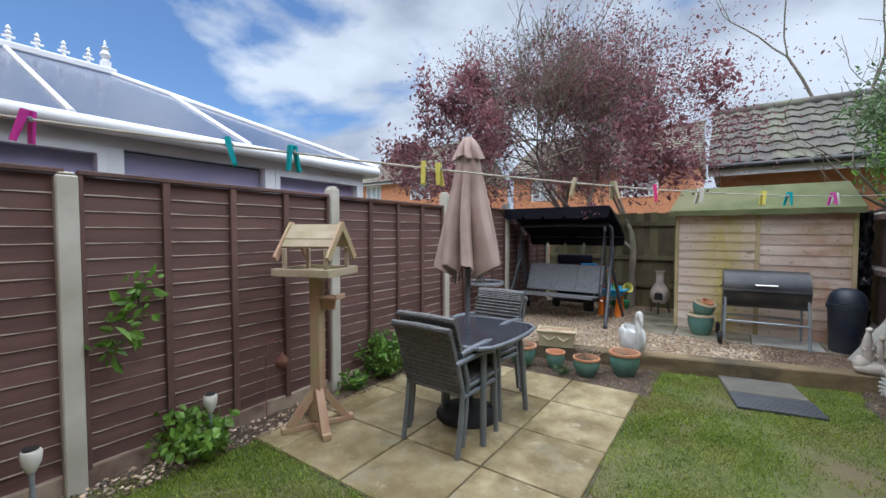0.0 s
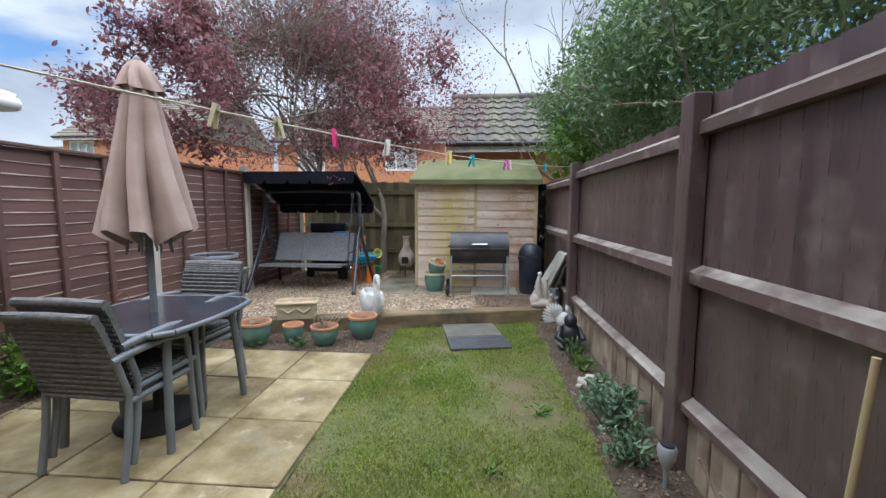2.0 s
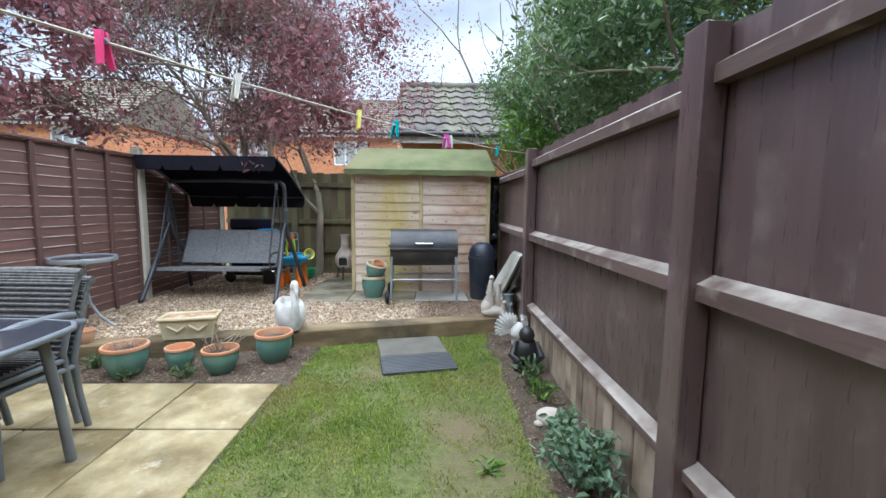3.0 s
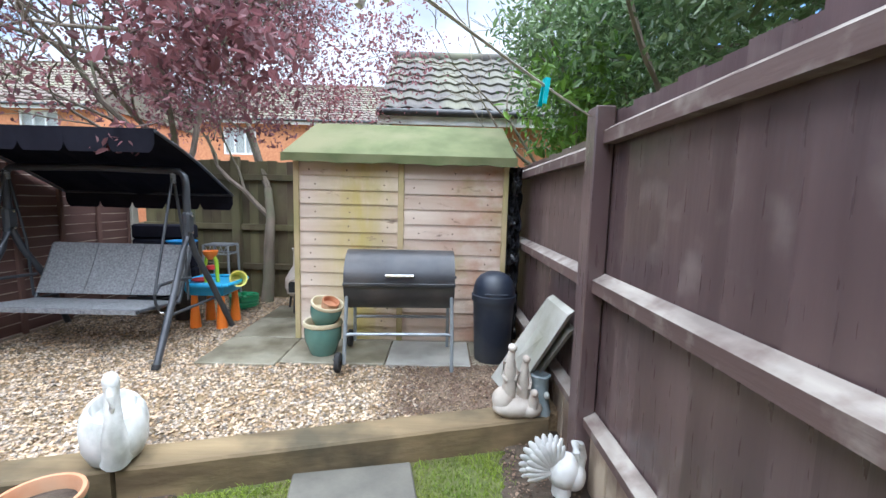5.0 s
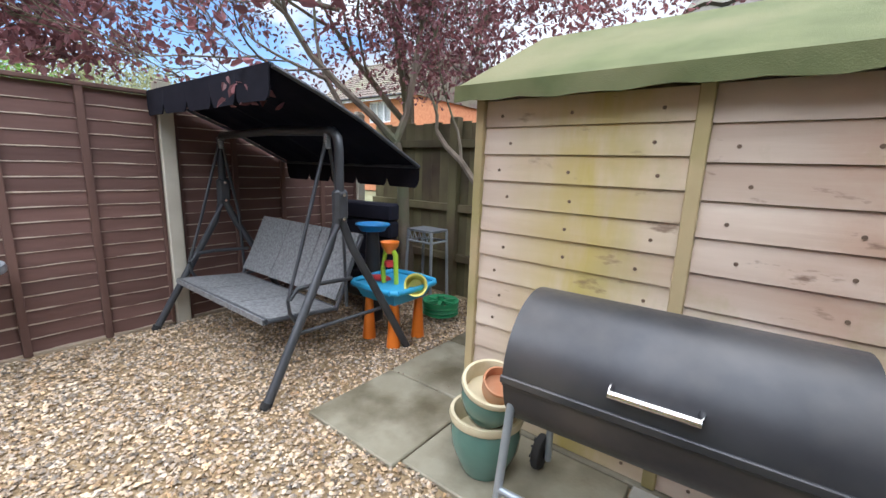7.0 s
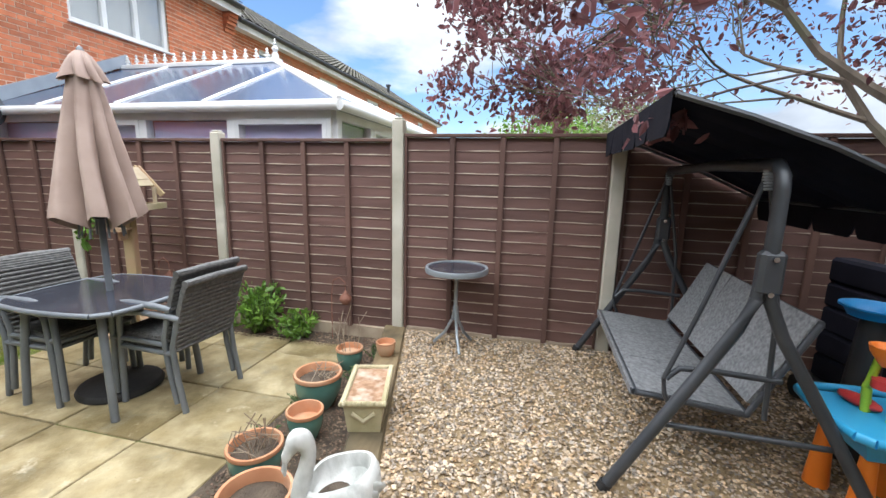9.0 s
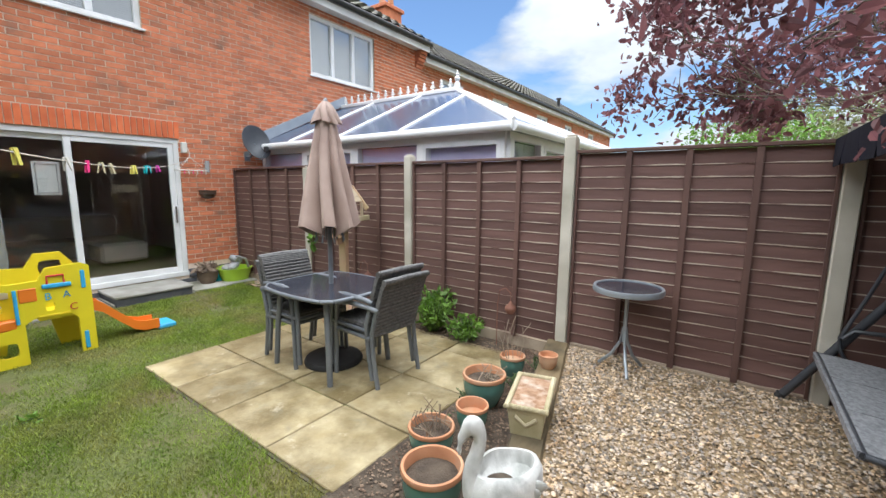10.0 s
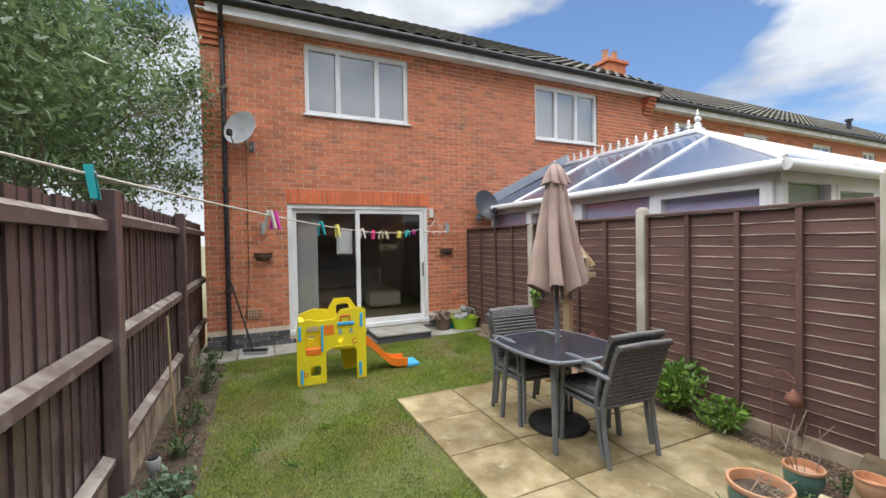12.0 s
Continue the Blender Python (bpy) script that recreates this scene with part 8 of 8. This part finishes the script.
for x, y in ((-0.86, 6.98), (-0.45, 6.98), (-1.7, 7.12), (-1.25, 7.15)):
    bush("bed_plant", "small flowering plant between the pots", x, y, 0.02, 0.11, 0.11, 110, 0.03, M_DULL, 0.4, 14)
for x, y in ((1.35, 5.25), (1.62, 4.9), (1.05, 4.75), (1.7, 5.9)):
    bush("lawn_weed", "flat rosette weed in the lawn", x, y, 0.0, 0.07, 0.025, 18, 0.055, M_FRESH, 0.4, 8)
dry = thing("dry_stalks", pose(2.12, 4.1, 0.02), "dry bent stalks leaning in the fence bed", "plant")
bm = bmesh.new()
for k in range(7):
    tube(bm, [(0.02 * k - 0.06, 0.1 * k - 0.3, 0), (0.03 * math.sin(k), 0.1 * k - 0.2, 0.28), (-0.10 + 0.04 * math.sin(2 * k), 0.12 * k - 0.25, 0.5 + 0.05 * math.cos(k))], 0.004, 5)
part("stalks", bm, M_KICK, dry)
cane = thing("garden_cane", pose(0, 0, 0), "bamboo cane leaning on the fence rail", "cane")
part("cane", tubed([(2.20, 4.33, 0.02), (2.235, 4.32, 0.55), (2.25, 4.30, 1.02)], 0.010, 8), M_PINE, cane)


# ---- ornaments along the lapped fence ----
def hook_lantern(x, y, h, label):
    d = thing("hook_lantern", pose(x, y, 0.015), label, "garden ornament", "hanging ornaments")
    part("hook", tubed([(0, 0, 0), (0, 0, h * 0.75), (0, 0.02, h), (0, 0.08, h * 1.06), (0, 0.14, h * 0.98)], 0.005, 6), M_RUST, d)
    part("lantern", lathed([(0, 0), (0.03, 0.0), (0.055, 0.04), (0.05, 0.07), (0.02, 0.10), (0.01, 0.12), (0, 0.125)], 14, (0, 0.14, h * 0.98 - 0.20)), M_RUST, d, "rust-red metal ball")
    part("wire", rodded((0, 0.14, h * 0.98), (0, 0.14, h * 0.98 - 0.08), 0.003, seg=5), M_RUST, d)


hook_lantern(-2.0, 4.62, 0.60, "rusted hook with hanging ball by the fence")
hook_lantern(-1.97, 6.60, 0.56, "rusted hook with hanging red ball by the fence")


def solar_light(x, y, label, h=0.26, head=M_WHITEP):
    d = thing("solar_light", pose(x, y, 0.0), label, "garden light", "solar stake lights")
    part("stake", rodded((0, 0, -0.02), (0, 0, h), 0.012, seg=10), M_GALV, d)
    part("shade", lathed([(0.018, h), (0.04, h + 0.05), (0.046, h + 0.10), (0.04, h + 0.115), (0, h + 0.12)], 18), head, d, "plastic lamp head")
    part("panel", lathed([(0, h + 0.121), (0.034, h + 0.121), (0.034, h + 0.126), (0, h + 0.126)], 16), M_BLACKP, d)


solar_light(-1.97, 3.30, "pale solar stake light at the lawn edge")
solar_light(-1.96, 4.18, "pale solar stake light among leaves")
solar_light(2.20, 5.20, "clear solar stake light by the wooden post", 0.12, M_GREYP)


# ---- loose ground cover ----
def pebbles(n, place, r0, r1, flat=0.55):
    """Verts and faces of n rounded stones: an eight-sided, uneven lump each."""
    c = place(n)
    n = len(c)
    base_ = np.array([(1, 0, 0), (0.5, 0.87, 0), (-0.5, 0.87, 0), (-1, 0, 0), (-0.5, -0.87, 0), (0.5, -0.87, 0), (0.15, 0.1, 1), (0, 0, -1)], dtype=float)
    s = (r0 + (r1 - r0) * rng.random((n, 1, 1)) ** 1.6)
    q = base_[None] * (0.75 + 0.5 * rng.random((n, 8, 1))) * s * np.stack([np.ones(n), 0.6 + 0.4 * rng.random(n), flat * (0.7 + 0.6 * rng.random(n))], 1)[:, None, :]
    a, b = rng.random(n) * 6.283, rng.normal(0, 0.35, n)
    ca, sa, cb, sb = np.cos(a), np.sin(a), np.cos(b), np.sin(b)
    x, y, z = q[..., 0], q[..., 1], q[..., 2]
    y, z = y * cb[:, None] - z * sb[:, None], y * sb[:, None] + z * cb[:, None]
    x, y = x * ca[:, None] - y * sa[:, None], x * sa[:, None] + y * ca[:, None]
    v_ = np.stack([x, y, z], -1) + c[:, None, :]
    tri_ = np.array([(k, (k + 1) % 6, 6) for k in range(6)] + [((k + 1) % 6, k, 7) for k in range(6)])
    return v_.reshape(-1, 3), (tri_[None] + 8 * np.arange(n)[:, None, None]).reshape(-1, 3)


def on_gravel(n):
    x = FX + 0.06 + (RX - FX - 0.1) * rng.random(n)
    y = 7.2 + 3.8 * rng.random(n) ** 1.25
    ok = (y > 7.09 + (x + 2.05) * 0.257 + 0.215) & ~((x > -0.23) & (y > 8.95))
    x, y = x[ok], y[ok]
    return np.stack([x, y, G - 0.008 + 0.012 * rng.random(len(x))], 1)


v, f = pebbles(72000, on_gravel, 0.006, 0.0155)
tagged(np_mesh("gravel_stones", v, f, M_STONE), "loose golden and grey gravel stones", "gravel", kind="stuff")


def on_beds(n):
    k = n // 3
    a = np.stack([FX + 0.05 + 2.45 * rng.random(k), 6.9 + 0.02 * rng.random(k), np.full(k, 0.02)], 1)
    a[:, 1] += rng.random(k) * (7.09 + (a[:, 0] + 2.05) * 0.257 - 6.92)
    b = np.stack([1.97 + 0.36 * rng.random(k), 2.2 + 6.0 * rng.random(k), np.full(k, 0.025)], 1)
    c = np.stack([FX + 0.05 + 0.28 * rng.random(k), 2.1 + 4.8 * rng.random(k), np.full(k, 0.018)], 1)
    d = np.stack([1.25 + 1.05 * rng.random(2 * k) ** 0.7, 8.2 + 0.95 * rng.random(2 * k), np.full(2 * k, G + 0.01)], 1)
    d = d[d[:, 1] > 7.09 + (d[:, 0] + 2.05) * 0.257 + 0.2]
    e = np.stack([-2.0 + 2.2 * rng.random(k // 3), 9.5 + 1.5 * rng.random(k // 3), np.full(k // 3, G + 0.008)], 1)
    return np.concatenate([a, b, c, d, e])


v, f = pebbles(15000, on_beds, 0.004, 0.012, 0.4)
tagged(np_mesh("bark_chippings", v, f, M_CHIP), "dark bark chips and crumbs on the beds", "bark chips", kind="stuff")


def pale_edge(n):
    a = np.stack([FX + 0.05 + 0.25 * rng.random(n), 2.1 + 3.0 * rng.random(n), np.full(n, 0.024)], 1)
    return a


v, f = pebbles(500, pale_edge, 0.008, 0.02)
tagged(np_mesh("edge_stones", v, f, M_STONE), "pale stones spilled along the lapped fence", "gravel", kind="stuff")

# grass blades, thin and short, thinning where the earth shows
N = 400000
gx = -2.0 + 4.05 * rng.random(N)
gy = 2.02 + 6.2 * rng.random(N)
dens = np.array([noise.noise((x * 1.6, y * 1.6, 2.0)) + 0.5 * noise.noise((x * 5, y * 5, 7.0)) for x, y in zip(gx, gy)])
ok = (gy < 7.07 + (gx + 2.05) * 0.257) & ~((gx < 0.30) & (gx > -1.83) & (gy > 4.44)) & ~((gx < 0.34) & (gy > 6.86)) & ~((gx < -1.80) & (gy > 4.3)) & (dens > -0.72 + 0.72 * rng.random(N) + 0.42 * np.exp(-((gx - 1.65) / 0.4) ** 2 - ((gy - 5.2) / 1.4) ** 2)) & (gx < 1.98 + 0.05 * rng.normal(size=N)) & ~((np.abs(gx - 1.255 + 0.19 * (gy - 7.49)) < 0.31) & (np.abs(gy - 7.50 - 0.19 * (gx - 1.255)) < 0.41)) & ~((gx > -1.1) & (gx < -0.12) & (gy < 2.16))
gx, gy = gx[ok], gy[ok]
n = len(gx)
h = (0.008 + 0.026 * rng.random(n) ** 2) * np.where(gx < 0.34, 1.1, 1.0)
a = rng.random(n) * 6.283
lean = rng.normal(0, 0.7, (n, 2)) * h[:, None]
w = 0.0016 + 0.0014 * rng.random(n)
bx0 = np.stack([gx - w * np.cos(a), gy - w * np.sin(a), np.full(n, -0.003)], 1)
bx1 = np.stack([gx + w * np.cos(a), gy + w * np.sin(a), np.full(n, -0.003)], 1)
mid_ = np.stack([gx + 0.4 * lean[:, 0], gy + 0.4 * lean[:, 1], 0.6 * h], 1)
tp = np.stack([gx + lean[:, 0], gy + lean[:, 1], h * 0.95], 1)
off = np.stack([w * 0.8 * np.cos(a), w * 0.8 * np.sin(a), np.zeros(n)], 1)
v = np.stack([bx0, bx1, mid_ + off, mid_ - off, tp], 1).reshape(-1, 3)
k = 5 * np.arange(n)[:, None]
me_g = bpy.data.meshes.new("grass")
me_g.from_pydata(v.tolist(), [], (k + np.array((0, 1, 2, 3))).tolist() + (k + np.array((3, 2, 4))).tolist())
tagged(link_mesh("grass", me_g, M_GRASS), "short uneven lawn grass blades", "grass", kind="stuff")

# ---- patio slabs ----
patio = thing("patio", pose(0, 0, 0), "square patio of buff concrete slabs", "patio", kind="structure")
part("bedding", boxed(-1.85, 0.315, 4.415, 6.895, -0.05, 0.004), M_JOINT, patio)
PITCH = 0.618
me_p = None
cols = [(-0.308, 0.61), (-0.926, 0.61), (-1.544, 0.61)]
for r in range(4):
    for c_, (x, w) in enumerate(cols):
        if me_p is None:
            ob = part("slab", boxed(0, 0.605, 0, 0.605, -0.03, 0.018, bev=0.005), M_SLAB, patio)
            me_p = ob.data
        else:
            ob = link_mesh("slab", me_p, M_SLAB, patio)
        ob.location = (x, 4.425 + r * PITCH, 0.002 * math.sin(r * 3 + c_ * 5))
    ob = part("slab", boxed(-1.85, -1.552, 4.425 + r * PITCH, 4.425 + r * PITCH + 0.605, -0.03, 0.017, bev=0.005), M_SLAB, patio)

# ---- single bricks of the wall nearest the garden ----
for x0, x1, y0, y1, z0, z1 in near:
    me_n = bpy.data.meshes.new("brick")
    vv, ff = many_boxes([(0, x1 - x0, 0, y1 - y0, 0, z1 - z0)])
    me_n.from_pydata(vv.tolist(), [], ff.tolist())
    ob = link_mesh("brick", me_n, M_BRICKP, house)
    ob.location = (x0, y0, z0)
